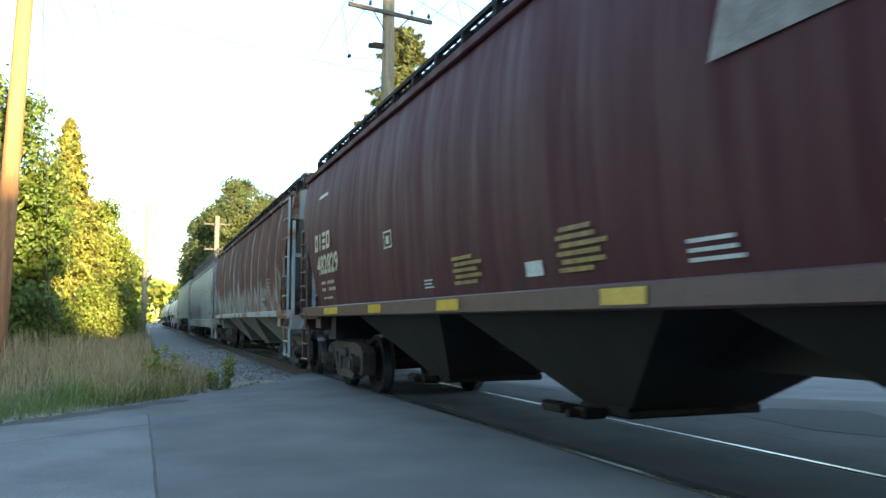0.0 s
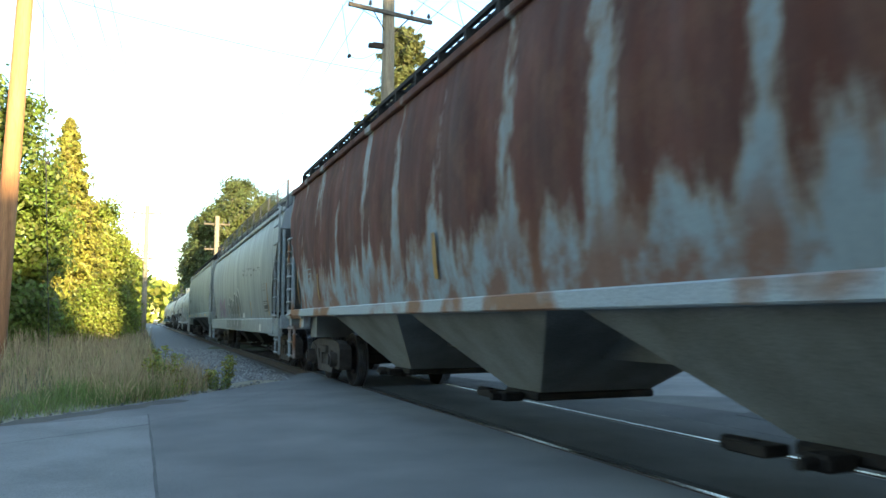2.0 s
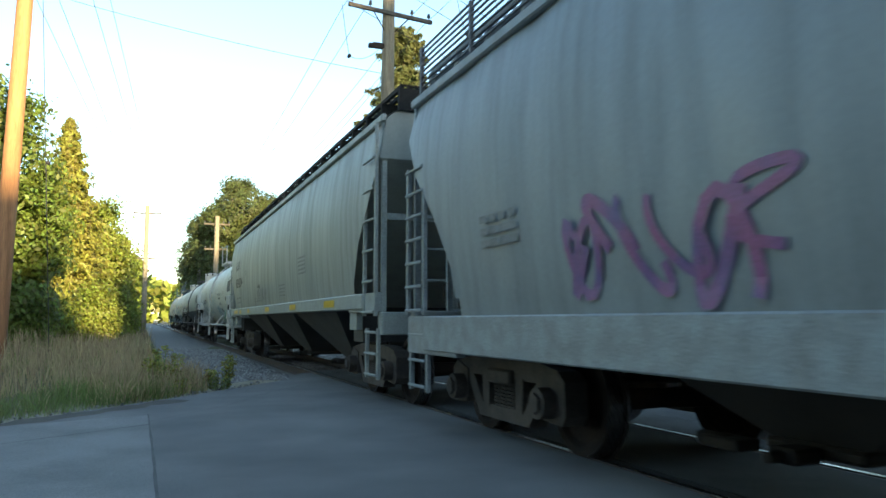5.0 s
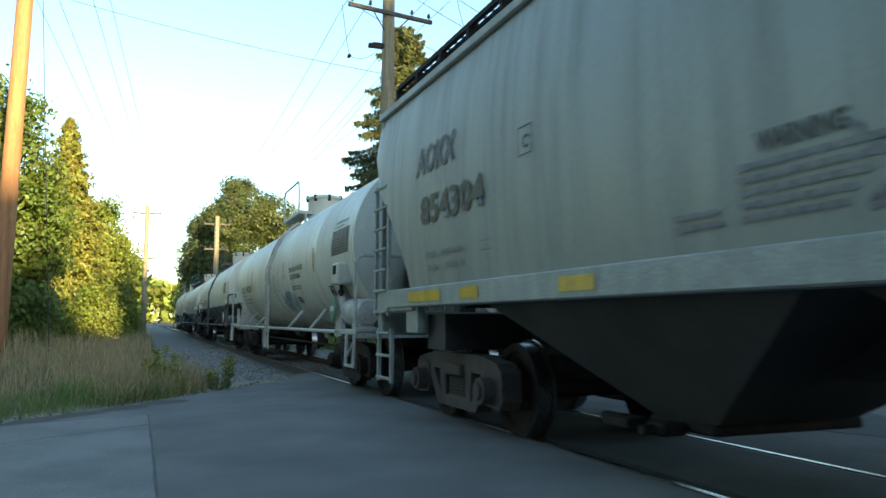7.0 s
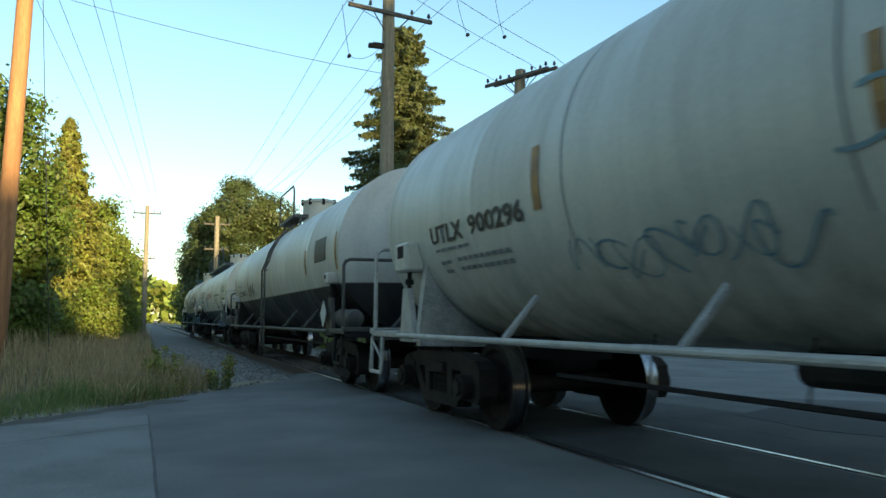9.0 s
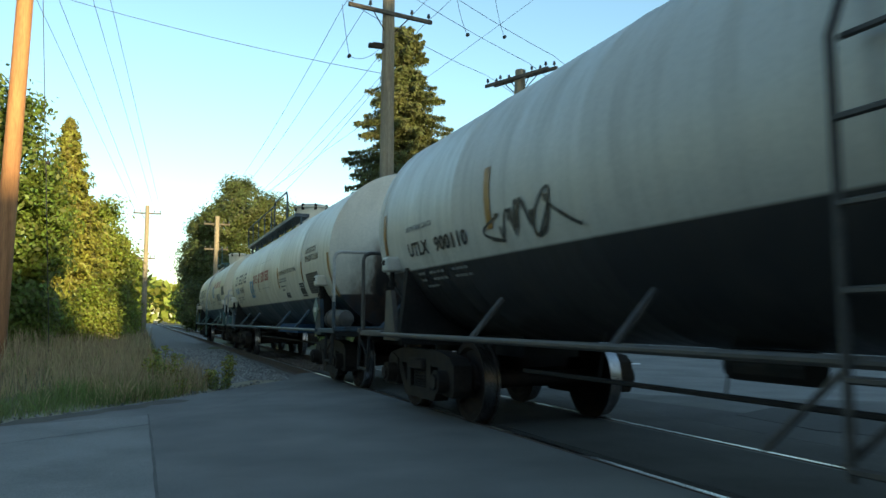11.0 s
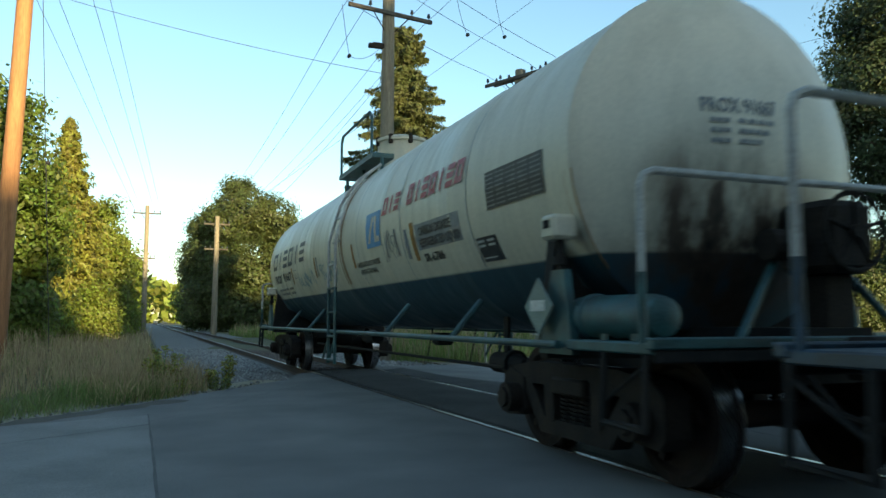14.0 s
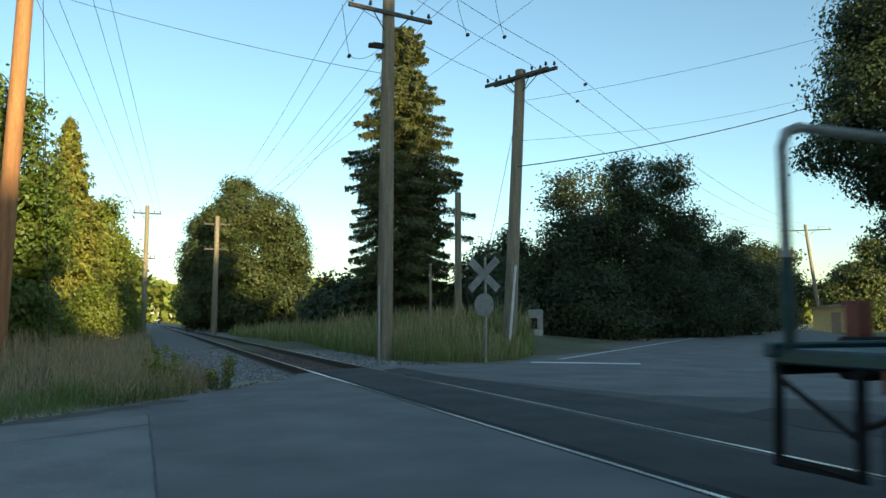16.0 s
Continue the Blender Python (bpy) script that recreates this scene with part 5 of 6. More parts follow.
grass("green_grass", "short green grass along the road edge", LEFT_NEAR, 34000, 0.22, 0.55, GREEN_BLADE, 0.007, 0.8)
LEFT_TIP = [(-0.4, 11.0), (0.6, 12.1), (1.0, 12.75), (0.95, 14.2), (0.5, 20), (-1, 14)]
grass("green_grass", "low green grass at the tip of the verge", LEFT_TIP, 5000, 0.2, 0.5, GREEN_BLADE, 0.007, 0.8)
grass("tall_grass", "pale stems scattered in the roadside grass", LEFT_NEAR, 1500, 0.35, 0.62, STRAW, 0.005, 0.5, 0.3)
grass("tall_grass", "dry stems at the tip of the verge", LEFT_TIP, 3500, 0.35, 0.72, STRAW, 0.006, 0.6, 0.3)
grass("green_grass", "tall green grass beside the track", RIGHT_VERGE, 60000, 0.35, 1.2, LUSH_BLADE, 0.011, 0.65)
grass("tall_grass", "sparse pale seed stems above the green grass", RIGHT_VERGE, 9000, 0.9, 1.55, STRAW, 0.006, 0.3, 0.7)


def stones(name, label, poly, n, lo, hi, z, material):
    """Loose angular stones."""
    xs, ys = [p[0] for p in poly], [p[1] for p in poly]
    x, y = RNG.uniform(min(xs), max(xs), n * 2), RNG.uniform(min(ys), max(ys), n * 2)
    k = inside(poly, x, y)
    x, y = x[k][:n], y[k][:n]
    n = len(x)
    oct_v = np.array([(1, 0, 0), (0, 1, 0), (-1, 0, 0), (0, -1, 0), (0.1, 0.1, 0.8), (0, 0, -0.7)], float)
    oct_f = np.array([(0, 1, 4), (1, 2, 4), (2, 3, 4), (3, 0, 4), (1, 0, 5), (2, 1, 5), (3, 2, 5), (0, 3, 5)])
    v = oct_v[None] * RNG.uniform(0.6, 1.3, (n, 6, 1)) + RNG.normal(size=(n, 6, 3)) * 0.18
    a = RNG.uniform(0, 6.28, n)
    c, s = np.cos(a)[:, None], np.sin(a)[:, None]
    v = np.stack([v[..., 0] * c - v[..., 1] * s, v[..., 0] * s + v[..., 1] * c, v[..., 2]], -1)
    v *= RNG.uniform(lo, hi, n)[:, None, None]
    v += np.stack([x, y, z(x) if callable(z) else np.full(n, z)], 1)[:, None]
    f = (np.arange(n)[:, None, None] * 6 + oct_f[None]).reshape(-1, 3)
    return soup(name, v.reshape(-1, 3), f, material, label=label, kind="stuff")


STONE = mat("grey_crushed_stone", (0.27, 0.265, 0.25), (0.17, 0.165, 0.155), rough=0.9, scale=3, grain=30, bump=0.2, island=0.45)
BED = ([0.4, 0.6, 1.8, 2.5, 5.8, 6.6, 7.2, 7.3], [-0.3, -0.12, -0.10, -0.16, -0.17, -0.14, -0.22, -0.3])
bed_z = lambda x: np.interp(x, BED[0], BED[1]) + 0.012
stones("crushed_stones", "grey crushed stones beside the track", [(0.55, 12.0), (2.5, 14.5), (3.0, 16), (3.2, 34), (0.6, 34)], 10500, 0.024, 0.058, bed_z, STONE)
stones("crushed_stones", "grey crushed stones between the rails", [(3.45, 17.2), (4.8, 17.8), (4.8, 36), (3.45, 36)], 5000, 0.02, 0.045, bed_z, mat("rust_stained_stone", (0.15, 0.115, 0.095), (0.10, 0.08, 0.068), rough=0.9, scale=3, grain=30, bump=0.2, island=0.4))
stones("crushed_stones", "pale loose stones at the foot of the pole", [(4.95, 18.0), (7.4, 17.9), (8.6, 17.9), (8.9, 19.4), (7.2, 24), (6.8, 36), (4.95, 36)], 7000, 0.03, 0.075, lambda x: np.interp(x, [4.9, 6.6, 7.0, 9], [-0.16, -0.13, -0.12, -0.08]), STONE)
stones("edge_pebbles", "pale pebbles along the broken road edge", [(-6.2, 4.65), (-1.4, 9.42), (0.7, 11.9), (2.5, 14.4), (2.35, 14.75), (0.45, 12.2), (-1.6, 9.75), (-6.4, 4.9)], 2200, 0.012, 0.035, -0.005, STONE)


def weed(x, y, z, hh, seed):
    """A branching weed with narrow leaves and a yellow-green flower head."""
    r = random.Random(seed)
    w = empty("weed", "tall goldenrod weed growing in the gravel", "plant", "goldenrod weeds", Matrix.Translation((x, y, z)))
    pts, nr, tops, tn = [], [], [], []
    for k in range(5):
        a, ln = r.uniform(0, 6.28), hh * r.uniform(0.6, 1.0)
        dx, dy = 0.34 * hh * math.cos(a) * r.random(), 0.28 * hh * math.sin(a) * r.random()
        bm = bmesh.new()
        rod(bm, (0, 0, -0.05), (dx, dy, ln), 0.009, 5, 0.003)
        part("stem", bm, MATS["green_grass_blades"], w)
        for i in range(44):
            q = r.uniform(0.06, 1.0)
            b = r.uniform(0, 6.28)
            pts.append((dx * q + 0.04 * math.cos(b), dy * q + 0.04 * math.sin(b), ln * q))
            nr.append((math.cos(b) * 0.6 + r.uniform(-.4, .4), math.sin(b) * 0.6, 0.7))
        for i in range(34):
            tops.append((dx + r.gauss(0, 0.045), dy + r.gauss(0, 0.045), ln - abs(r.gauss(0, 0.08))))
            tn.append((r.uniform(-1, 1), r.uniform(-1, 1), 0.6))
    for name, p, n, m, sz in (("foliage", pts, nr, leaf("weed_leaves", (0.15, 0.20, 0.05), (0.19, 0.215, 0.055)), 0.026), ("flower_head", tops, tn, leaf("goldenrod_flowers", (0.33, 0.29, 0.055), (0.26, 0.25, 0.05)), 0.026)):
        n = np.array(n, float)
        v, f = quads(np.array(p), n / np.linalg.norm(n, axis=1, keepdims=True), sz, 2.2)
        soup(name, v, f, m, w, kind="stuff")


for i, (x, y, hh) in enumerate([(1.18, 13.0, 0.50), (1.32, 13.15, 0.66), (1.05, 13.2, 0.45), (0.42, 13.3, 0.78), (0.2, 13.0, 0.7), (0.6, 12.5, 0.35), (0.35, 13.9, 0.8)]):
    weed(x, y, -0.12, hh, i + 1)

# ---- crossing sign, posts, cabinet ----
SIGN_BACK = mat("weathered_sign_board", (0.33, 0.33, 0.31), (0.23, 0.225, 0.21), rough=0.7, scale=6, grain=40)
GALV = mat("galvanised_tube", (0.42, 0.43, 0.44), (0.32, 0.33, 0.34), rough=0.45, metal=0.5, grain=40, bump=0.05)
PLASTIC = mat("white_plastic_guard", (0.62, 0.62, 0.60), (0.5, 0.5, 0.48), rough=0.5, bump=0.05)


def crossbuck():
    c = empty("crossing_sign", "weathered crossbuck sign seen from behind on a post", "sign", m=pose(8.58, 18.92, -0.15, 0, 0, -58))
    bm = bmesh.new()
    box(bm, (-0.028, -0.028, -0.2), (0.028, 0.028, 2.95), 0.006)
    part("post", bm, SIGN_BACK, c)
    for k, a in enumerate((42, -42)):
        bm = bmesh.new()
        box(bm, (-0.6, -0.012, -0.105), (0.6, 0.012, 0.105), 0.004)
        bmesh.ops.transform(bm, matrix=pose(0, -0.056 - 0.028 * k, 2.47) @ pose(0, 0, 0, 0, a, 0), verts=bm.verts)
        part("blade", bm, SIGN_BACK, c)
    bm = bmesh.new()
    lathe(bm, [(-0.01, 0.31), (0.01, 0.31)], 20, pose(0, -0.06, 1.66))
    part("disc", bm, SIGN_BACK, c)


crossbuck()


def short_post(label, x, y, z0, z1, r, material, lean=(0, 0)):
    p = empty("post", label, "post", "", pose(x, y, z0))
    bm = bmesh.new()
    rod(bm, (0, 0, -0.3), (lean[0], lean[1], z1 - z0), r, 10, r * 0.85)
    part("shaft", bm, material, p, smooth=True)
    bm = bmesh.new()
    rod(bm, (lean[0], lean[1], z1 - z0), (lean[0], lean[1], z1 - z0 + 0.05), r * 0.95, 10, r * 0.4)
    part("cap", bm, GALV, p)


short_post("short grey stub pole behind the sign", 12.55, 30.5, 0.2, 6.6, 0.16, POLE_WOOD)
short_post("thin wooden stake in the tall grass", 11.1, 30.0, 0.2, 3.4, 0.06, POLE_WOOD)
short_post("thin dark pipe beside the stub pole", 12.9, 30.3, 0.2, 3.3, 0.05, IRON)
short_post("white plastic guy-wire guard beside the pole", 11.35, 23.2, 0.1, 2.95, 0.045, PLASTIC, (0.5, 0.4))
short_post("grey metal conduit on the pole", 6.53, 22.05, -0.15, 2.1, 0.03, GALV)


def survey_marker():
    c = empty("marker", "small grey crossed marker among the stones", "marker", m=pose(8.3, 20.9, -0.1))
    bm = bmesh.new()
    box(bm, (-0.035, -0.035, 0), (0.035, 0.035, 0.42))
    part("stake", bm, SIGN_BACK, c)
    bm = bmesh.new()
    box(bm, (-0.26, -0.06, 0.16), (0.26, -0.036, 0.21))
    part("crossbar", bm, SIGN_BACK, c)


survey_marker()


def cabinet():
    c = empty("utility_cabinet", "pale utility cabinet with a dark box on it", "cabinet", m=pose(15.5, 29.1, 0.2, 0, 0, -28))
    bm = bmesh.new()
    box(bm, (-0.28, -0.2, -0.2), (0.34, 0.2, 1.35), 0.02)
    part("body", bm, SIGN_BACK, c)
    bm = bmesh.new()
    box(bm, (-0.42, -0.42, 0.55), (0.1, -0.205, 1.0), 0.03)
    part("meter_box", bm, IRON, c)
    bm = bmesh.new()
    box(bm, (0.0, -0.215, 0.1), (0.28, -0.2, 0.5))
    part("door", bm, GALV, c)


cabinet()

# ---- transformer gear and cables ----
def cable(a, b, sag=0.3, r=0.012, n=14, label="thin dark overhead cable"):
    a, b = Vector(a), Vector(b)
    bm = bmesh.new()
    u = (b - a).normalized()
    side = u.cross(Vector((0, 0, 1))).normalized()
    up = side.cross(u)
    rings = []
    for i in range(n + 1):
        k = i / n
        p = a.lerp(b, k)
        p.z -= sag * 4 * k * (1 - k)
        rings.append([bm.verts.new(p + side * (r * math.cos(1.2566 * j)) + up * (r * math.sin(1.2566 * j))) for j in range(5)])
    for p, q in zip(rings, rings[1:]):
        for j in range(5):
            bm.faces.new((p[j], p[(j + 1) % 5], q[(j + 1) % 5], q[j]))
    bm.faces.new(rings[0]), bm.faces.new(rings[-1][::-1])
    tagged(part("cable", bm, CABLE), label, "cable", "overhead cables")


CABLE = mat("dark_cable", (0.03, 0.03, 0.035), rough=0.6, bump=0)
FAR_ARM = [(-0.97, 65.2, 9.95), (-0.5, 65.2, 9.95), (0.5, 65.2, 9.95), (0.97, 65.2, 9.95)]
for (x, y, z), e in zip([(-3.13, 23.8, 10.16), (-2.57, 23.86, 10.28), (-1.69, 23.94, 10.44), (-1.23, 23.97, 10.53)], FAR_ARM):
    a = Vector((x, y, z))
    d3 = (a - Vector(e)) / (Vector(e).y - y)
    cable(a + d3 * 30, e, 0.0, 0.008)
for k, (ax, bx) in enumerate([((5.42, 22.66, 10.75), (4.28, 63, 9.15)), ((6.1, 22.76, 10.75), (4.74, 63, 9.15)), ((7.6, 23.03, 10.75), (5.7, 63, 9.15)), ((8.25, 23.15, 10.75), (6.1, 63, 9.15)), ((6.8, 22.3, 8.7), (5.0, 63, 7.1))]):
    cable(ax, bx, 0.9, 0.008)
    a, b = Vector(ax), Vector(bx)
    if k < 4:
        cable(a, a + (a - b) * 0.6 + Vector((0, 0, 0.4)), 0.3, 0.008)
cable((-8.5, 29, 13.5), (6.7, 22.4, 8.75), 0.35, 0.009)
cable((-3.11, 24, 12.24), (-2.39, 24, -0.25), 0.0, 0.011, label="thin guy wire running down into the trees")
# from the double-armed pole
for a, b in (((13.05, 22.9, 10.3), (6.2, 21.7, 12.6)), ((12.6, 23.9, 10.3), (4.4, 21.2, 12.2)), ((11.75, 25.7, 10.3), (5.2, 21.5, 10.6))):
    cable(a, b, 0.15, 0.009)
for a, b in (((13.05, 22.9, 10.3), (70.5, 63.8, 11.5)), ((12.6, 23.9, 10.3), (69, 65, 11.5)), ((11.75, 25.7, 10.3), (67.5, 66.4, 11.5))):
    cable(a, b, 1.6, 0.009)
cable((12.35, 24.4, 6.6), (27.84, 25.5, 10.71), 0.25, 0.02)
cable((12.4, 24.4, 9.0), (30, 17, 13.8), 0.5, 0.007)
cable((12.4, 24.4, 7.55), (32, 28, 12.6), 0.4, 0.007)
cable((12.3, 24.4, 8.3), (13.9, 30.4, 4.0), 0.0, 0.010)
cable((14.3, 26.0, 14.0), (6.1, 63, 9.2), 0.1, 0.009)
cable((5.44, 22.66, 10.9), (5.67, 22.6, 9.25), 0.1, 0.009)
cable((5.67, 22.6, 9.25), (6.6, 22.3, 9.55), 0.2, 0.009)
cable((9.3, 22.9, 12.3), (10.06, 23.54, 10.87), 0.25, 0.009)
cable((10.75, 22.9, 12.4), (11.47, 23.55, 10.99), 0.25, 0.009)


def bead(x, y, z):
    bm = bmesh.new()
    lathe(bm, [(-0.09, 0.02), (-0.05, 0.06), (0.05, 0.06), (0.09, 0.02)], 8, pose(x, y, z))
    tagged(part("cable_clamp", bm, CABLE), "small dark clamp on an overhead cable", "clamp", "cable clamps")


for p in ((5.67, 22.6, 9.25), (10.06, 23.54, 10.87), (11.47, 23.55, 10.99), (15.4, 24.65, 10.05), (16.3, 26.7, 10.05), (-2.66, 24.0, 5.54)):
    bead(*p)
bm = bmesh.new()
lathe(bm, [(-0.3, 0.03), (-0.26, 0.09), (0.1, 0.09), (0.16, 0.03)], 10, pose(6.45, 22.3, 9.6, 0, 0, 90))
box(bm, (6.2, 22.2, 9.5), (6.7, 22.35, 9.62))
tagged(part("line_switch", bm, IRON), "dark line switch bracketed to the pole", "switch gear")

# ---- across the road ----
utility_pole("distant leaning utility pole across the road", (70, 64.3, -0.2), (69.1, 65.2, 11.8), 0.22, 0.16, POLE_WOOD, [(11.4, 2.6, -40, 0.2)])
utility_pole("distant utility pole along the railway line", (8.4, 120, -0.2), (8.2, 120, 10), 0.2, 0.15, POLE_WOOD, [(9.6, 1.0, 0, 0.2)])
utility_pole("distant utility pole along the railway line", (9.2, 170, -0.2), (9.2, 170, 10), 0.2, 0.15, POLE_WOOD, [(9.6, 1.0, 0, 0.2)])


def shed(name, label, category, base, sx, sy, hh, roof, wall_mat, roof_mat, turn):
    h0 = empty(name, label, category, m=Matrix.Translation(base) @ pose(0, 0, 0, 0, 0, turn))
    bm = bmesh.new()
    box(bm, (-sx, -sy, -0.3), (sx, sy, hh), 0.03)
    part("wall", bm, wall_mat, h0)
    bm = bmesh.new()
    plate(bm, [(-sx - 0.4, hh + 0.003), (sx + 0.4, hh + 0.003), (0, hh + roof)], 1, -sy - 0.4, sy + 0.4)
    part("roof", bm, roof_mat, h0)
    part("door", bmesh_box((-0.45, -sy - 0.03, -0.2), (0.45, -sy + 0.02, hh * 0.8)), roof_mat, h0)


def bmesh_box(lo, hi):
    bm = bmesh.new()
    box(bm, lo, hi)
    return bm


shed("house", "low distant house with dark roof, sunlit wall", "house", (21.5, 108, 0), 5, 4, 4.0, 1.6, mat("tan_siding", (0.45, 0.34, 0.22), rough=0.8), mat("dark_shingles", (0.05, 0.045, 0.045), rough=0.9), 10)
shed("storage_shed", "pale yellow sunlit shed across the road", "shed", (69.5, 62, 0), 2.2, 2.0, 2.4, 0.4, mat("pale_yellow_siding", (0.55, 0.45, 0.22), rough=0.8), mat("tan_roofing", (0.28, 0.23, 0.17), rough=0.9), -48)

# ---- lettering and markings on the cars ----
SIDE = wrap_side(HOPPER_SIDE)
TANK = wrap_tank(TANK_R, TANK_Z)
TANK_HIGH = wrap_tank(TANK_R, 2.33)


def markers(car, rows, wrap, material=OCHRE, name="marker_bar", lift=0.010):
    for u, v0, v1, w in rows:
        bm = bmesh.new()
        slab(bm, wrap, u, v0, u + w, v1, lift)
        part(name, bm, material, car)


def sill_tags(car, rows, x, material=YELLOW):
    for u, ln, z0, z1 in rows:
        bm = bmesh.new()
        slab(bm, wrap_flat(-x), u, z0, u + ln, z1, 0.004)
        part("reflector", bm, material, car, "yellow reflective tape")


def ribbon(bm, wrap, pts, w, lift=0.011):
    prev = None
    for i, (u, v) in enumerate(pts):
        a, b = pts[max(i - 1, 0)], pts[min(i + 1, len(pts) - 1)]
        du, dv = b[0] - a[0], b[1] - a[1]
        ln = math.hypot(du, dv) or 1
        nu, nv = -dv / ln * w / 2, du / ln * w / 2
        cur = (bm.verts.new(wrap(u + nu, v + nv, lift)), bm.verts.new(wrap(u - nu, v - nv, lift)))
        if prev:
            bm.faces.new((prev[0], cur[0], cur[1], prev[1]))
        prev = cur


def scrawl(car, u0, v0, ln, hh, wrap, material, seed, strokes=5, w=0.035, label="spray-painted scrawl"):
    """A spray-can scrawl of looping strokes that form no letters."""
    r = random.Random(seed)
    for k in range(strokes):
        bm = bmesh.new()
        cu, cv = u0 + ln * (k + 0.5) / strokes, v0 + hh * r.uniform(0.35, 0.65)
        a0, f1, f2 = r.uniform(0, 6.28), r.choice([1, 2]), r.choice([1, 2, 3])
        au, av = ln / strokes * r.uniform(0.5, 0.9), hh * r.uniform(0.3, 0.5)
        pts = [(cu + au * math.sin(f1 * q * 4.6 + a0) * 0.8 + au * 0.3 * (q - 0.5), cv + av * math.sin(f2 * q * 4.1 + a0 * 2)) for q in [i / 22 for i in range(23)]]
        ribbon(bm, wrap, pts, w * r.uniform(0.7, 1.3), 0.011 + 0.0006 * k)
        part("graffiti", bm, material, car, label)


def data_panel(car, u0, v0, ln, hh, wrap, cols=2, label="black stencilled data panel"):
    bm = bmesh.new()
    slab(bm, wrap, u0, v0, u0 + ln, v0 + hh, 0.010)
    p = part("data_panel", bm, INK, car, label)
    rows = []
    if cols > 3:
        for k in range(8):
            rows += [(u0 + ln * (c + 0.08) / cols, v0 + hh * (0.07 + 0.115 * k), ln * 0.8 / cols, hh * 0.04, 3) for c in range(cols)]
    else:
        rows = [(u0 + ln * (c + 0.12) / cols, v0 + hh * k, ln * 0.7 / cols, hh * 0.09, 3) for c in range(cols) for k in (0.62, 0.80)]
        rows.append((u0 + ln * 0.06, v0 + hh * 0.14, ln * 0.88, hh * 0.05, 1))
    bars("print", rows, wrap, GREY_INK if cols > 3 else WHITE, p, lift=0.014)


# oxide red car
emblem("owner_mark", 4, -7.06, 2.20, 1.10, 0.27, SIDE, CREAM, red_car, "cream block-shaped owner mark", 0.24, 0.0)
words("482829", 0.40, -6.92, 1.83, SIDE, CREAM, red_car, width=1.42, label="cream stencilled car number")
bars("small_print", [(-6.68, 1.655, 0.30, 0.05, 3), (-6.28, 1.655, 0.46, 0.05, 5), (-6.66, 1.55, 0.26, 0.05, 2), (-6.2, 1.55, 0.44, 0.05, 5), (-6.62, 1.43, 0.62, 0.03, 7)], SIDE, CREAM, red_car)
sill_tags(red_car, [(-6.36, 0.9, 1.19, 1.29), (-3.85, 0.55, 1.19, 1.29), (-1.45, 0.55, 1.19, 1.29), (1.37, 0.46, 1.19, 1.29), (4.2, 0.6, 1.19, 1.29), (6.2, 0.8, 1.19, 1.29)], 1.535)
for u, n in ((-1.15, 5), (0.77, 6)):
    bars("faded_sign", [(u + 0.05 * (k % 2), 1.42 + 0.055 * k, 0.72 - 0.06 * abs(k - 2), 0.032, 1) for k in range(n)], SIDE, GOLD, red_car, "faded yellow block of lines")
bars("white_lines", [(2.12, 1.40 + 0.05 * k, 0.46, 0.022, 1) for k in range(3)] + [(-1.95, 1.42 + 0.035 * k, 0.3, 0.015, 1) for k in range(3)] + [(3.3, 1.42 + 0.05 * k, 0.4, 0.022, 1) for k in range(2)], SIDE, WHITE, red_car)
markers(red_car, [(0.28, 1.42, 1.53, 0.26)], SIDE, WHITE, "white_label")
bm = bmesh.new()
for q in ((-3.22, 1.93, -2.92, 1.95), (-3.22, 2.11, -2.92, 2.13), (-3.22, 1.95, -3.2, 2.11), (-2.94, 1.95, -2.92, 2.11), (-3.13, 1.98, -3.01, 2.07)):
    slab(bm, SIDE, *q, 0.010)
part("stencilled_box", bm, WHITE, red_car)
bm = bmesh.new()
slab(bm, SIDE, 2.39, 2.38, 6.2, 2.86, 0.010, nu=4, slant=0.35)
part("pale_band", bm, mat("faded_cream_band", (0.30, 0.27, 0.24), (0.2, 0.16, 0.14), rough=0.6), red_car, "faded cream slanted emblem")
bars("small_print", [(-6.9, 3.05, 0.6, 0.05, 6)], SIDE, WHITE, red_car)
# rusted car
markers(rusty_car, [(7.02, 1.4, 2.2, 0.10), (5.45, 1.42, 1.76, 0.08), (-7.3, 1.4, 2.0, 0.08), (-5.6, 1.42, 1.85, 0.09), (-0.2, 1.5, 1.95, 0.10)], SIDE)
data_panel(rusty_car, 4.8, 1.44, 0.5, 0.22, SIDE, 2)
bars("small_print", [(5.65, 2.0 - 0.08 * k, 0.5, 0.022, 5) for k in range(4)], SIDE, FAINT, rusty_car)
bars("small_print", [(-6.6, 1.95 - 0.08 * k, 0.6, 0.022, 5) for k in range(3)], SIDE, FAINT, rusty_car)
# grey car with graffiti
markers(graffiti_car, [(3.6, 1.2, 1.6, 0.10), (6.66, 1.22, 1.95, 0.10)], SIDE)
data_panel(graffiti_car, 6.05, 1.30, 0.62, 0.25, SIDE, 2)
SPRAY_DARK = mat("dark_spray_paint", (0.03, 0.04, 0.048), (0.085, 0.10, 0.11), rough=0.5, scale=3, bump=0)
SPRAY_WHITE = mat("white_spray_paint", (0.50, 0.51, 0.50), (0.4, 0.41, 0.4), rough=0.5, scale=3, bump=0)
SPRAY_PINK = mat("pink_spray_paint", (0.30, 0.09, 0.20), (0.12, 0.08, 0.22), rough=0.5, scale=3, bump=0)
SPRAY_BLUE = mat("blue_spray_paint", (0.13, 0.25, 0.30), (0.20, 0.29, 0.32), rough=0.5, scale=3, bump=0)
rg = random.Random(4)
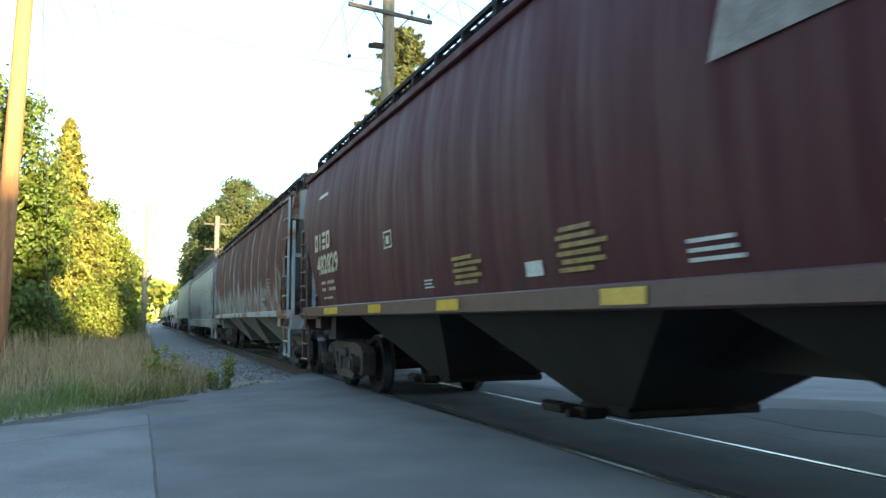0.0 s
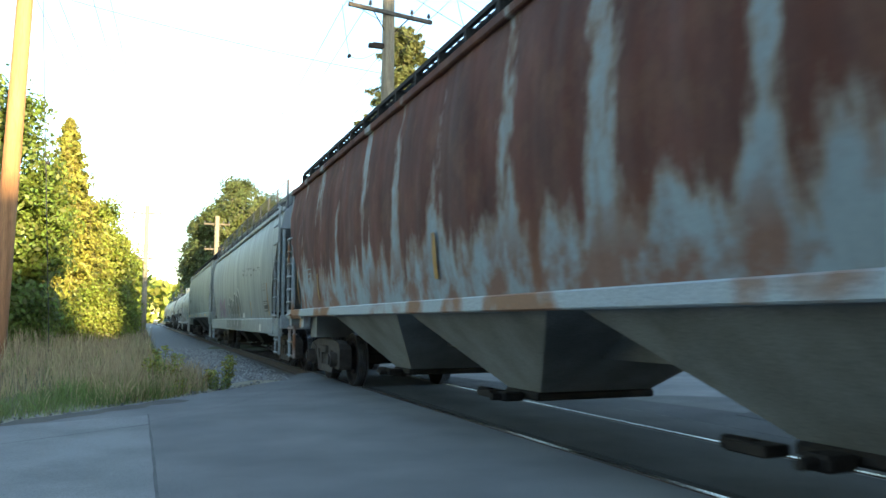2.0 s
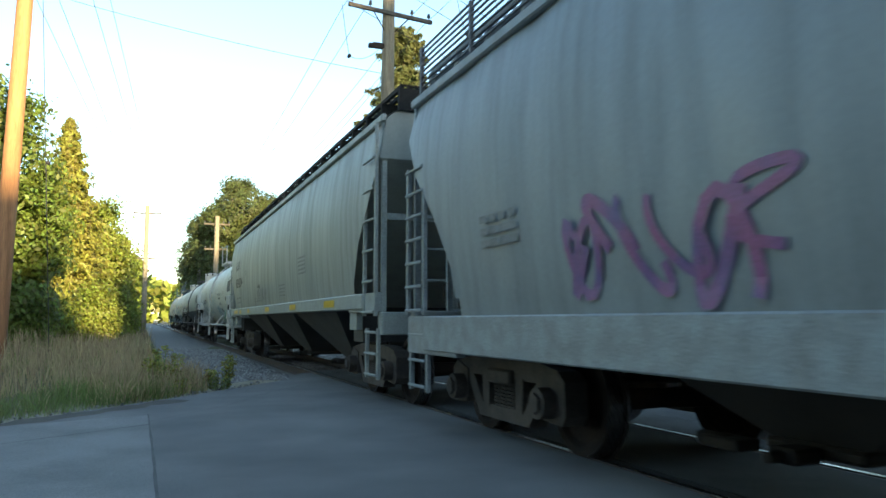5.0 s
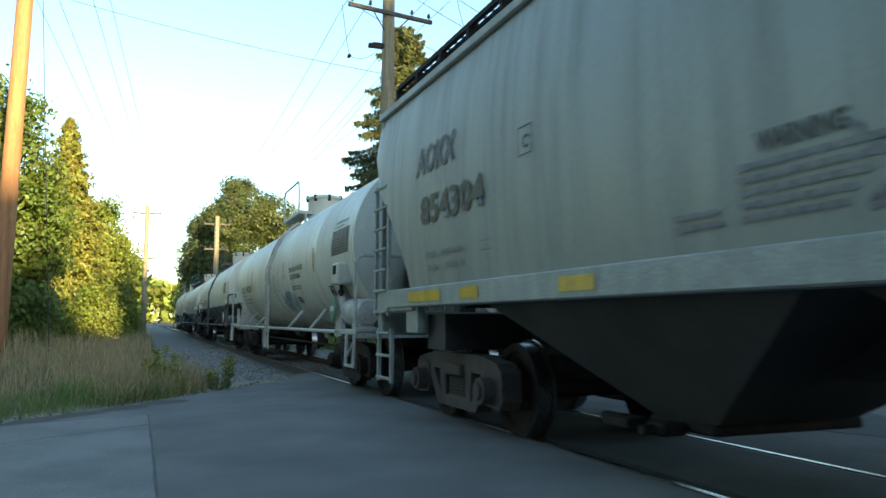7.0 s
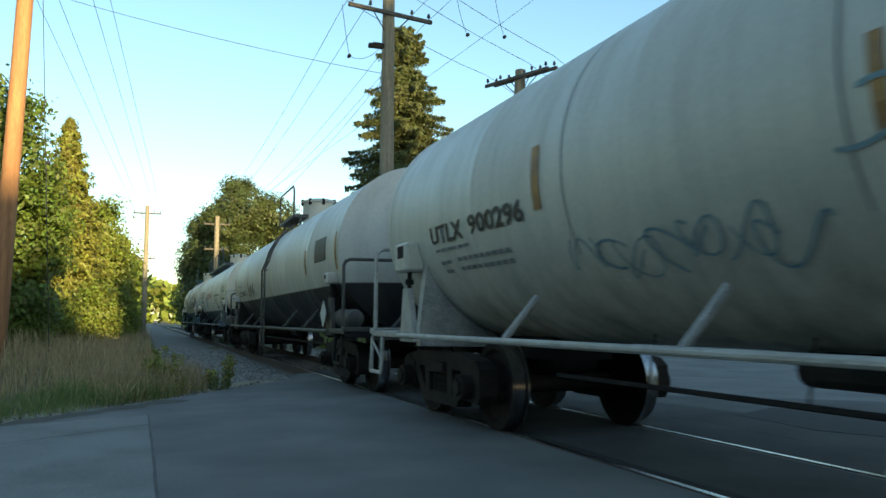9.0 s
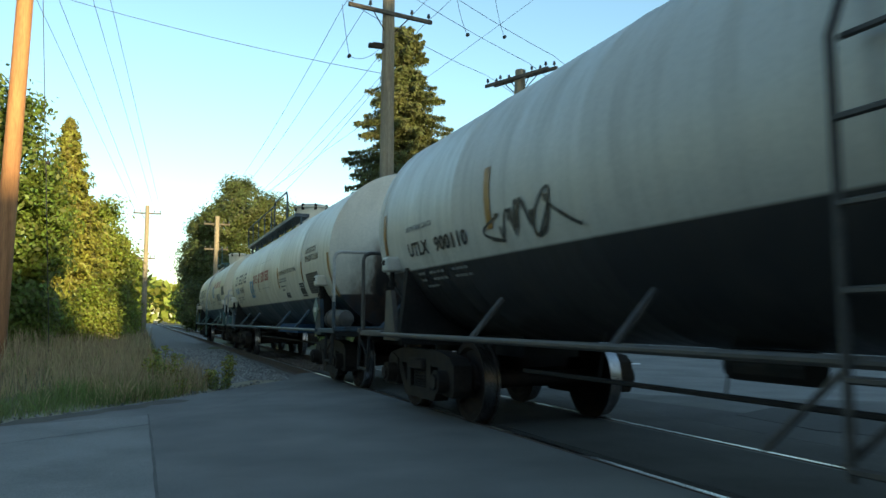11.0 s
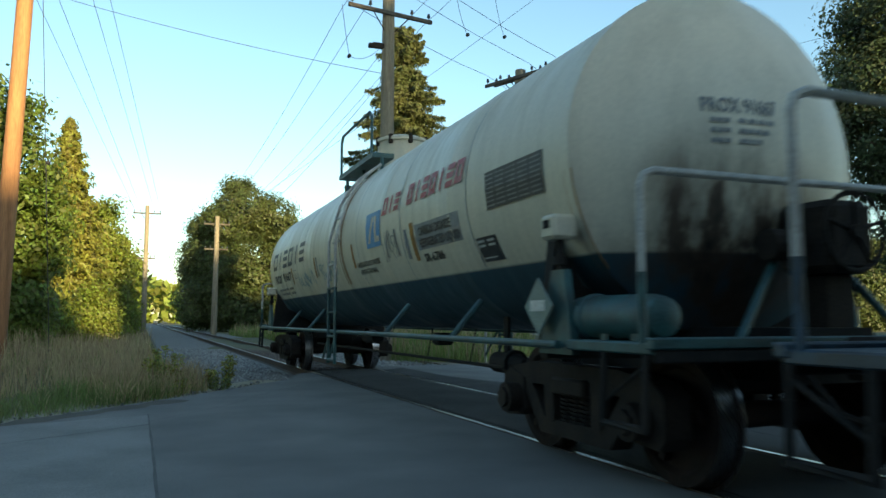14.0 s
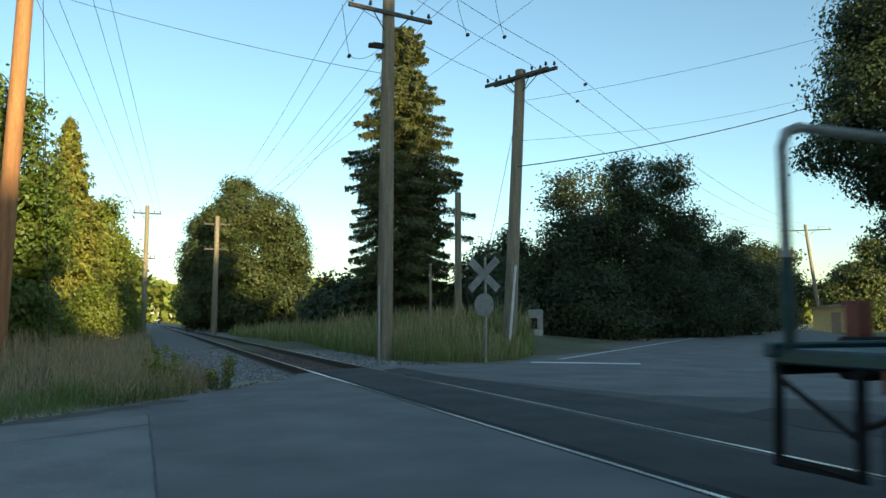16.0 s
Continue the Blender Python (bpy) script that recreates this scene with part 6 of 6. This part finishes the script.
SPRAY_GREY = mat("grey_spray_fill", (0.15, 0.17, 0.175), (0.10, 0.115, 0.12), rough=0.5, scale=3, bump=0)
for k in range(7):
    # one block letter-like shape: white edge, dark fill, paler counters
    u, wide = -1.95 + 0.44 * k, rg.uniform(0.36, 0.46)
    top, lean = 1.60 + 0.09 * ((k * 2) % 3) + 0.03 * k, rg.uniform(-0.12, 0.2)
    edge = bmesh.new()
    slab(edge, SIDE, u - 0.03, 1.16, u + wide + 0.03, top + 0.04, 0.0085 + 0.0002 * k, slant=lean)
    edge = part("graffiti_outline", edge, SPRAY_WHITE, graffiti_car, "white outline of spray-painted graffiti")
    fill = bmesh.new()
    slab(fill, SIDE, u + 0.005, 1.16, u + wide - 0.005, top, 0.0115 + 0.0002 * k, slant=lean)
    part("graffiti", fill, SPRAY_DARK if k % 3 else SPRAY_GREY, edge, "dark block graffiti")
    for q in range(2):
        notch = bmesh.new()
        a, b = u + wide * rg.uniform(0.2, 0.5), rg.uniform(1.2, top - 0.22)
        slab(notch, SIDE, a, b, a + wide * rg.uniform(0.12, 0.3), b + rg.uniform(0.08, 0.2), 0.0145 + 0.0003 * q, slant=lean + rg.uniform(-0.4, 0.4))
        part("graffiti_counter", notch, SPRAY_WHITE if q else SPRAY_GREY, edge)
arc = [(0.95 + 0.58 * math.sin(a), 1.24 + 0.74 * math.cos(a)) for a in [0.1 * i for i in range(16)]]
for name, shift, w, lift, paint_ in (("graffiti_outline", 0.0, 0.13, 0.0160, SPRAY_WHITE), ("graffiti", 0.12, 0.17, 0.0175, SPRAY_DARK)):
    bm = bmesh.new()
    ribbon(bm, SIDE, [(u - shift, v - shift * 0.6) for u, v in arc], w, lift)
    part(name, bm, paint_, graffiti_car, "sweeping arc of the graffiti")
markers(graffiti_car, [(0.85, 1.2, 1.55, 0.09), (-1.9, 1.3, 1.55, 0.06)], SIDE, OCHRE, "graffiti_accent", 0.019)
bm = bmesh.new()
slab(bm, SIDE, 1.7, 1.17, 2.2, 1.3, 0.009)
part("graffiti_outline", bm, SPRAY_WHITE, graffiti_car)
bm = bmesh.new()
slab(bm, wrap_flat(-1.535), -2.0, 0.84, 2.1, 1.12, 0.004, nu=6)
field = part("sill_graffiti", bm, SPRAY_GREY, graffiti_car, "grey graffiti field on the sill")
for k in range(9):
    bm = bmesh.new()
    u = -1.9 + 0.45 * k
    slab(bm, wrap_flat(-1.535), u, 0.88 + 0.04 * (k % 3), u + 0.07, 1.10, 0.007, slant=0.5 * (-1) ** k)
    part("sill_stroke", bm, SPRAY_WHITE if k % 2 else SPRAY_DARK, field)
scrawl(graffiti_car, -4.9, 1.25, 1.9, 0.6, SIDE, SPRAY_PINK, 3, 6, 0.075, "faded pink graffiti")
bm = bmesh.new()
rg = random.Random(9)
for k in range(34):
    u = 2.2 + 3.6 * rg.random()
    v = 2.46 - 0.05 * (u - 2.4) + rg.choice([0, 0.05, -0.13])
    slab(bm, SIDE, u, v, u + rg.uniform(0.03, 0.12), v + rg.uniform(0.025, 0.08), 0.010 + 0.0002 * k, slant=rg.uniform(-0.6, 0.6))
part("peeled_lettering", bm, INK, graffiti_car, "peeled remains of black lettering")
bars("small_print", [(5.85, 1.93 - 0.07 * k, 0.7, 0.03, 5) for k in range(3)] + [(-6.3, 1.9 - 0.1 * k, 0.7, 0.06, 4) for k in range(3)], SIDE, GREY_INK, graffiti_car)
sill_tags(graffiti_car, [(5.75, 0.3, 0.84, 1.0)], 1.535, WHITE)
# sage car
words("AOKX", 0.39, -6.73, 2.57, SIDE, INK, sage_car, width=1.05, label="black stencilled reporting mark")
words("854304", 0.38, -6.62, 2.06, SIDE, INK, sage_car, width=1.55, label="black stencilled car number")
bars("small_print", [(-6.55, 1.72, 0.32, 0.05, 3), (-6.1, 1.72, 0.5, 0.05, 6), (-6.5, 1.59, 0.28, 0.05, 2), (-6.05, 1.59, 0.45, 0.05, 5), (-5.2, 1.68, 0.26, 0.012, 1), (-5.2, 1.76, 0.26, 0.012, 1)], SIDE, GREY_INK, sage_car)
bm = bmesh.new()
for q in ((-4.42, 2.32, -4.2, 2.33), (-4.42, 2.53, -4.2, 2.54), (-4.42, 2.33, -4.41, 2.53), (-4.21, 2.33, -4.2, 2.53)):
    slab(bm, SIDE, *q, 0.010)
part("stencilled_box", bm, INK, sage_car)
words("C", 0.14, -4.35, 2.37, SIDE, INK, sage_car)
words("WARNING", 0.13, -2.05, 1.87, SIDE, INK, sage_car, width=0.5)
bars("small_print", [(-2.2, 1.80 - 0.06 * k, 0.85 - 0.06 * k, 0.032, 7) for k in range(5)] + [(-2.68, 1.62 - 0.06 * k, 0.36, 0.03, 3) for k in range(2)], SIDE, GREY_INK, sage_car)
bars("small_print", [(1.2, 1.80 - 0.07 * k, 0.7, 0.032, 5) for k in range(4)] + [(3.4, 2.2 - 0.07 * k, 0.7, 0.035, 5) for k in range(5)], SIDE, GREY_INK, sage_car)
scrawl(sage_car, -1.5, 1.55, 0.9, 0.35, SIDE, GREY_INK, 12, 5, 0.03, "smudged dark grease scrawl")
sill_tags(sage_car, [(-7.02, 0.94, 1.29, 1.39), (-5.6, 0.4, 1.29, 1.39), (-3.86, 0.45, 1.29, 1.39), (-0.6, 0.6, 1.29, 1.39), (2.6, 0.6, 1.29, 1.39), (5.6, 0.7, 1.29, 1.39)], 1.535)
# white tank
words("UTLX", 0.25, -6.07, 1.89, TANK, INK, white_tank, width=0.85, label="black stencilled reporting mark")
words("900296", 0.25, -5.05, 1.90, TANK, INK, white_tank, width=1.12, label="black stencilled car number")
bars("small_print", [(-6.0, 1.80, 0.9, 0.03, 6), (-5.95, 1.66, 0.28, 0.04, 2), (-5.5, 1.67, 1.2, 0.04, 9), (-5.9, 1.56, 0.2, 0.04, 2), (-5.5, 1.57, 1.2, 0.04, 9)], TANK, GREY_INK, white_tank)
words("REGULATING VALVES", 0.13, 2.18, 2.08, TANK, INK, white_tank, width=1.42)
words("VENTING NORMAL", 0.13, 2.22, 1.93, TANK, INK, white_tank, width=1.12)
bars("small_print", [(2.2, 1.76 - 0.05 * k, 1.0, 0.03, 8) for k in range(2)], TANK, GREY_INK, white_tank)
markers(white_tank, [(-3.75, 1.95, 2.45, 0.12), (4.58, 1.96, 2.39, 0.09), (1.46, 1.97, 2.36, 0.08), (-0.75, 1.85, 2.3, 0.08), (7.38, 1.82, 2.55, 0.08)], TANK)
data_panel(white_tank, 6.09, 2.12, 1.06, 0.39, TANK, 4, "black panel of worn print")
data_panel(white_tank, 5.40, 1.48, 0.34, 0.18, TANK, 2)
data_panel(white_tank, 2.3, 1.40, 0.46, 0.15, TANK, 3)
scrawl(white_tank, 0.75, 1.28, 1.4, 0.42, TANK, SPRAY_BLUE, 21, 8, 0.045, "blue spray-painted scrawl")
scrawl(white_tank, -0.9, 1.75, 1.7, 0.4, TANK, SPRAY_BLUE, 24, 6, 0.024, "faint blue spray-painted scrawl")
scrawl(white_tank, -3.4, 1.32, 2.2, 0.36, TANK, SPRAY_BLUE, 22, 7, 0.018, "faint blue spray-painted scrawl")
bars("small_print", [(6.2, 2.62, 0.8, 0.04, 8), (6.2, 2.55, 0.6, 0.03, 6)], TANK, GREY_INK, white_tank)
# white over black tank
words("UTLX", 0.21, -6.19, 1.82, TANK, INK, black_tank, width=0.64, label="black stencilled reporting mark")
words("900110", 0.21, -5.35, 1.82, TANK, INK, black_tank, width=0.87, label="black stencilled car number")
words("UNION TANK CAR CO", 0.08, -6.19, 2.10, TANK, GREY_INK, black_tank, width=0.85)
bars("small_print", [(-6.1, 1.59, 0.2, 0.03, 2), (-5.75, 1.59, 0.45, 0.03, 4), (-5.1, 1.59, 0.42, 0.03, 4), (-6.1, 1.51, 0.17, 0.03, 2), (-5.72, 1.51, 0.42, 0.03, 4), (-5.08, 1.51, 0.45, 0.03, 4), (-6.0, 1.43, 0.34, 0.028, 3)], TANK, GREY_INK, black_tank)
markers(black_tank, [(-4.0, 1.9, 2.45, 0.12), (-7.05, 1.9, 2.4, 0.10), (6.95, 1.9, 2.5, 0.10), (4.5, 1.95, 2.4, 0.11)], TANK)
scrawl(black_tank, -4.05, 1.76, 1.5, 0.36, TANK, INK, 31, 5, 0.035, "black spray-painted scrawl")
data_panel(black_tank, 5.4, 2.1, 0.9, 0.4, TANK, 4, "dark stained panel of worn print")
# blue-bottomed tank
emblem("owner_mark", 6, -6.28, 2.20, 2.85, 0.29, TANK, NAVY, blue_tank, "dark block-shaped owner mark")
words("PROX", 0.24, -6.12, 1.93, TANK, SKYBLUE, blue_tank, width=0.85, label="blue stencilled reporting mark")
words("91605", 0.24, -5.06, 1.93, TANK, NAVY, blue_tank, width=0.9, label="blue stencilled car number")
bars("small_print", [(-6.0, 1.78 - 0.07 * k, 0.7, 0.035, 5) for k in range(3)] + [(-5.1, 1.78 - 0.07 * k, 0.6, 0.035, 4) for k in range(2)], TANK, GREY_INK, blue_tank)


def company_mark(car, u, v):
    on = wrap_tank(TANK_R, 2.33 if car is teal_tank else TANK_Z)
    bm = bmesh.new()
    slab(bm, on, u, v, u + 0.66, v + 0.46, 0.010)
    e = part("square_emblem", bm, SKYBLUE, car, "blue square emblem with a white slash")
    bm = bmesh.new()
    slab(bm, on, u + 0.10, v + 0.06, u + 0.20, v + 0.40, 0.014, slant=0.55)
    slab(bm, on, u + 0.40, v + 0.06, u + 0.50, v + 0.40, 0.014)
    slab(bm, on, u + 0.50, v + 0.06, u + 0.62, v + 0.13, 0.014)
    part("slash", bm, CREAM, e)
    emblem("company_mark", 3, u + 0.74, v + 0.36, 0.72, 0.22, on, RED, car, "red block-shaped company mark", 0.26)
    emblem("company_mark", 7, u + 1.72, v + 0.36, 1.72, 0.24, on, RED, car, "red block-shaped company mark", 0.26)


company_mark(blue_tank, -2.65, 1.72)
bm = bmesh.new()
for q in ((-2.0, 2.56, 0.9, 2.566), (-2.0, 1.9, 0.92, 1.906), (0.9, 1.9, 0.906, 2.566)):
    slab(bm, TANK, *q, 0.010)
part("frame_line", bm, GREY_INK, blue_tank)
markers(blue_tank, [(-4.3, 1.85, 2.3, 0.08), (-1.05, 1.85, 2.2, 0.09), (2.1, 1.8, 2.28, 0.12), (4.93, 1.84, 2.22, 0.10), (7.2, 1.45, 2.21, 0.12), (-7.1, 1.6, 2.3, 0.10)], TANK)
words("REGULATING VALVES VENTING NORMAL", 0.12, 2.25, 2.09, TANK, INK, blue_tank, width=2.15)
bars("small_print", [(2.3, 1.98 - 0.05 * k, 0.95, 0.025, 8) for k in range(2)] + [(2.45, 1.82, 0.55, 0.03, 4), (2.5, 1.74, 0.35, 0.03, 3)], TANK, GREY_INK, blue_tank)
data_panel(blue_tank, 2.75, 1.56, 0.45, 0.12, TANK, 3)
data_panel(blue_tank, 4.46, 1.54, 0.46, 0.28, TANK, 2)
words("CARBON DIOXIDE", 0.14, 5.39, 2.33, TANK, INK, blue_tank, width=0.9)
words("REFRIGERATED LIQUID", 0.14, 5.40, 2.18, TANK, INK, blue_tank, width=1.15)
data_panel(blue_tank, 5.32, 1.575, 1.02, 0.385, TANK, 5, "black panel of worn print")
# teal-bottomed tank, last car
emblem("owner_mark", 6, -6.42, 2.22, 3.7, 0.37, TANK_HIGH, NAVY, teal_tank, "dark block-shaped owner mark")
words("PROX", 0.24, -6.28, 1.92, TANK_HIGH, NAVY, teal_tank, width=0.82, label="dark stencilled reporting mark")
words("91667", 0.24, -5.25, 1.93, TANK_HIGH, NAVY, teal_tank, width=0.92, label="dark stencilled car number")
bars("small_print", [(-6.15, 1.73, 0.5, 0.05, 5), (-5.6, 1.73, 0.55, 0.05, 6), (-4.9, 1.73, 0.45, 0.05, 5), (-6.1, 1.63, 0.45, 0.05, 4), (-5.6, 1.63, 0.5, 0.05, 6), (-4.9, 1.63, 0.45, 0.05, 5)], TANK_HIGH, GREY_INK, teal_tank)
bm = bmesh.new()
for q in ((-4.02, 1.93, -3.74, 1.94), (-4.02, 2.09, -3.74, 2.10), (-4.02, 1.94, -4.01, 2.09), (-3.75, 1.94, -3.74, 2.09)):
    slab(bm, TANK_HIGH, *q, 0.010)
part("stencilled_box", bm, GREY_INK, teal_tank)
words("C", 0.1, -3.92, 1.96, TANK_HIGH, GREY_INK, teal_tank)
company_mark(teal_tank, 1.52, 2.06)
markers(teal_tank, [(-4.25, 1.82, 2.16, 0.10), (-2.0, 1.85, 2.2, 0.10), (0.66, 1.85, 2.2, 0.10), (3.33, 1.76, 2.2, 0.12), (6.80, 1.40, 2.18, 0.12), (-7.1, 1.6, 2.3, 0.10)], TANK_HIGH)
markers(teal_tank, [(-1.82, 1.86, 2.2, 0.08), (3.1, 1.8, 2.15, 0.10)], TANK_HIGH, GREY_INK, "grey_patch")
scrawl(teal_tank, -3.6, 1.75, 1.5, 0.3, TANK_HIGH, SPRAY_BLUE, 41, 6, 0.022, "thin blue spray-painted scrawl")
scrawl(teal_tank, -1.6, 1.75, 1.2, 0.3, TANK_HIGH, SPRAY_BLUE, 42, 6, 0.022, "thin blue spray-painted scrawl")
scrawl(teal_tank, 2.25, 1.85, 0.6, 0.35, TANK_HIGH, GREY_INK, 43, 5, 0.016, "thin grey scrawl")
words("REGULATING VALVES", 0.1, 0.86, 1.84, TANK_HIGH, INK, teal_tank, width=1.1)
words("VENTING NORMAL", 0.1, 0.9, 1.73, TANK_HIGH, INK, teal_tank, width=0.85)
markers(teal_tank, [(3.5, 1.87, 2.16, 1.28)], TANK_HIGH, mat("grey_painted_field", (0.28, 0.28, 0.27), rough=0.55), "painted_field", 0.008)
words("CARBON DIOXIDE", 0.13, 3.62, 2.03, TANK_HIGH, INK, teal_tank, width=0.95, lift=0.014)
words("REFRIGERATED LIQUID", 0.13, 3.58, 1.90, TANK_HIGH, INK, teal_tank, width=1.15, lift=0.014)
words("SR-6786", 0.13, 3.6, 1.73, TANK_HIGH, INK, teal_tank, width=0.58)
data_panel(teal_tank, 5.45, 2.07, 1.06, 0.33, TANK_HIGH, 5, "grey panel of worn print")
data_panel(teal_tank, 5.06, 1.61, 0.42, 0.24, TANK_HIGH, 2)


def wrap_end(length, head, zc):
    """The dished front end of a tank."""
    ball = (TANK_R ** 2 + head ** 2) / (2 * head)
    return lambda u, v, lift: (u, -length - head + ball - math.sqrt(ball ** 2 - u * u - (v - zc) ** 2) - lift, v)


for car, u, v, number, on in ((teal_tank, -0.53, 2.57, "PROX 91667", wrap_end(6.9, 0.50, 2.33)), (blue_tank, -0.34, 2.80, "PROX 91605", wrap_end(7.45, 0.42, TANK_Z))):
    words(number, 0.15, u, v, on, GREY_INK, car, width=0.62, lift=0.01, label="stencilled number on the tank end")
    bars("small_print", [(u + 0.06, v - 0.08 - 0.075 * k, 0.16, 0.035, 3) for k in range(3)] + [(u + 0.28, v - 0.08 - 0.075 * k, 0.32 - 0.06 * k, 0.035, 4) for k in range(3)], on, GREY_INK, car, lift=0.01)
RUST_RUN = mat("rusty_run_on_cream", (0.36, 0.25, 0.15), (0.19, 0.085, 0.04), rough=0.7, scale=2.2, stretch=(1, 4, 0.5), bump=0.05)
bm = bmesh.new()
slab(bm, TANK_HIGH, -0.08, 1.62, 0.16, 3.5, 0.006, nu=2)
part("rust_streak", bm, RUST_RUN, teal_tank, "rust run down behind the ladder")


def placard(car, u, z, material, label):
    bm = bmesh.new()
    box(bm, (-0.15, -0.008, -0.15), (0.15, 0.008, 0.15), 0.004)
    bmesh.ops.transform(bm, matrix=pose(-1.44, -u, z) @ pose(0, 0, 0, 0, 0, -90) @ pose(0, 0, 0, 0, 45, 0), verts=bm.verts)
    p = part("placard", bm, material, car, label)
    bm = bmesh.new()
    slab(bm, wrap_flat(-1.449), u - 0.11, z - 0.035, u + 0.11, z + 0.045, 0.004)
    part("print_field", bm, WHITE, p)


GREEN_PL = mat("green_placard", (0.03, 0.24, 0.17), (0.05, 0.22, 0.17), rough=0.4, bump=0)
placard(white_tank, 6.64, 1.27, GREEN_PL, "green diamond hazard placard")
placard(black_tank, 6.64, 1.2, WHITE, "pale diamond hazard placard")
placard(blue_tank, 6.86, 1.27, mat("grey_green_placard", (0.17, 0.24, 0.23), rough=0.45, bump=0), "faded green diamond hazard placard")
placard(teal_tank, 6.6, 1.2, mat("grey_green_placard", (0.17, 0.24, 0.23)), "faded green diamond hazard placard")

# weld seams round the tanks
for car in (white_tank, blue_tank, teal_tank):
    for u in (-5.15, -2.9, 1.0, 3.0, 5.0) if car is not white_tank else (-3.3, -0.9, 2.2, 4.1, 6.0):
        bm = bmesh.new()
        slab(bm, TANK_HIGH if car is teal_tank else TANK, u, 1.55, u + 0.016, 3.9, 0.008)
        part("weld_seam", bm, FAINT, car)

# end-of-train marker on the last coupler
eot = part("rear_marker", bmesh_box((-0.06, 8.58, 0.99), (0.06, 8.68, 1.22)), mat("red_plastic_housing", (0.26, 0.012, 0.018), (0.18, 0.010, 0.014), rough=0.4, bump=0), teal_tank, "red end-of-train marker box")
part("lens", bmesh_box((-0.05, 8.681, 1.15), (0.06, 8.69, 1.21)), WHITE, eot)
part("glad_hand", bmesh_box((-0.42, 7.98, 0.70), (-0.28, 8.14, 0.84)), MATS["red_plastic_housing"], teal_tank, "red air hose fitting")
part("valve_box", bmesh_box((-0.92, -2.5, 0.82), (-0.3, 0.1, 1.02)), mat("bright_blue_box_paint", (0.008, 0.06, 0.14), (0.008, 0.04, 0.10), rough=0.85), blue_tank, "bright blue box under the tank")


# ---- what moves ----
def motions():
    for car, c, half in CARS:
        walk(car, [(t, pose(TRACK_X, c - V_TRAIN * t, 0)) for t in range(0, 17, 2)])
    turn = V_TRAIN / 0.445
    spins = [(i / 15, math.degrees(turn * i / 15)) for i in range(241)]
    for w, y in WHEELS:
        walk(w, [(t, pose(0, y, 0.447, a % 360)) for t, a in spins])


motions()
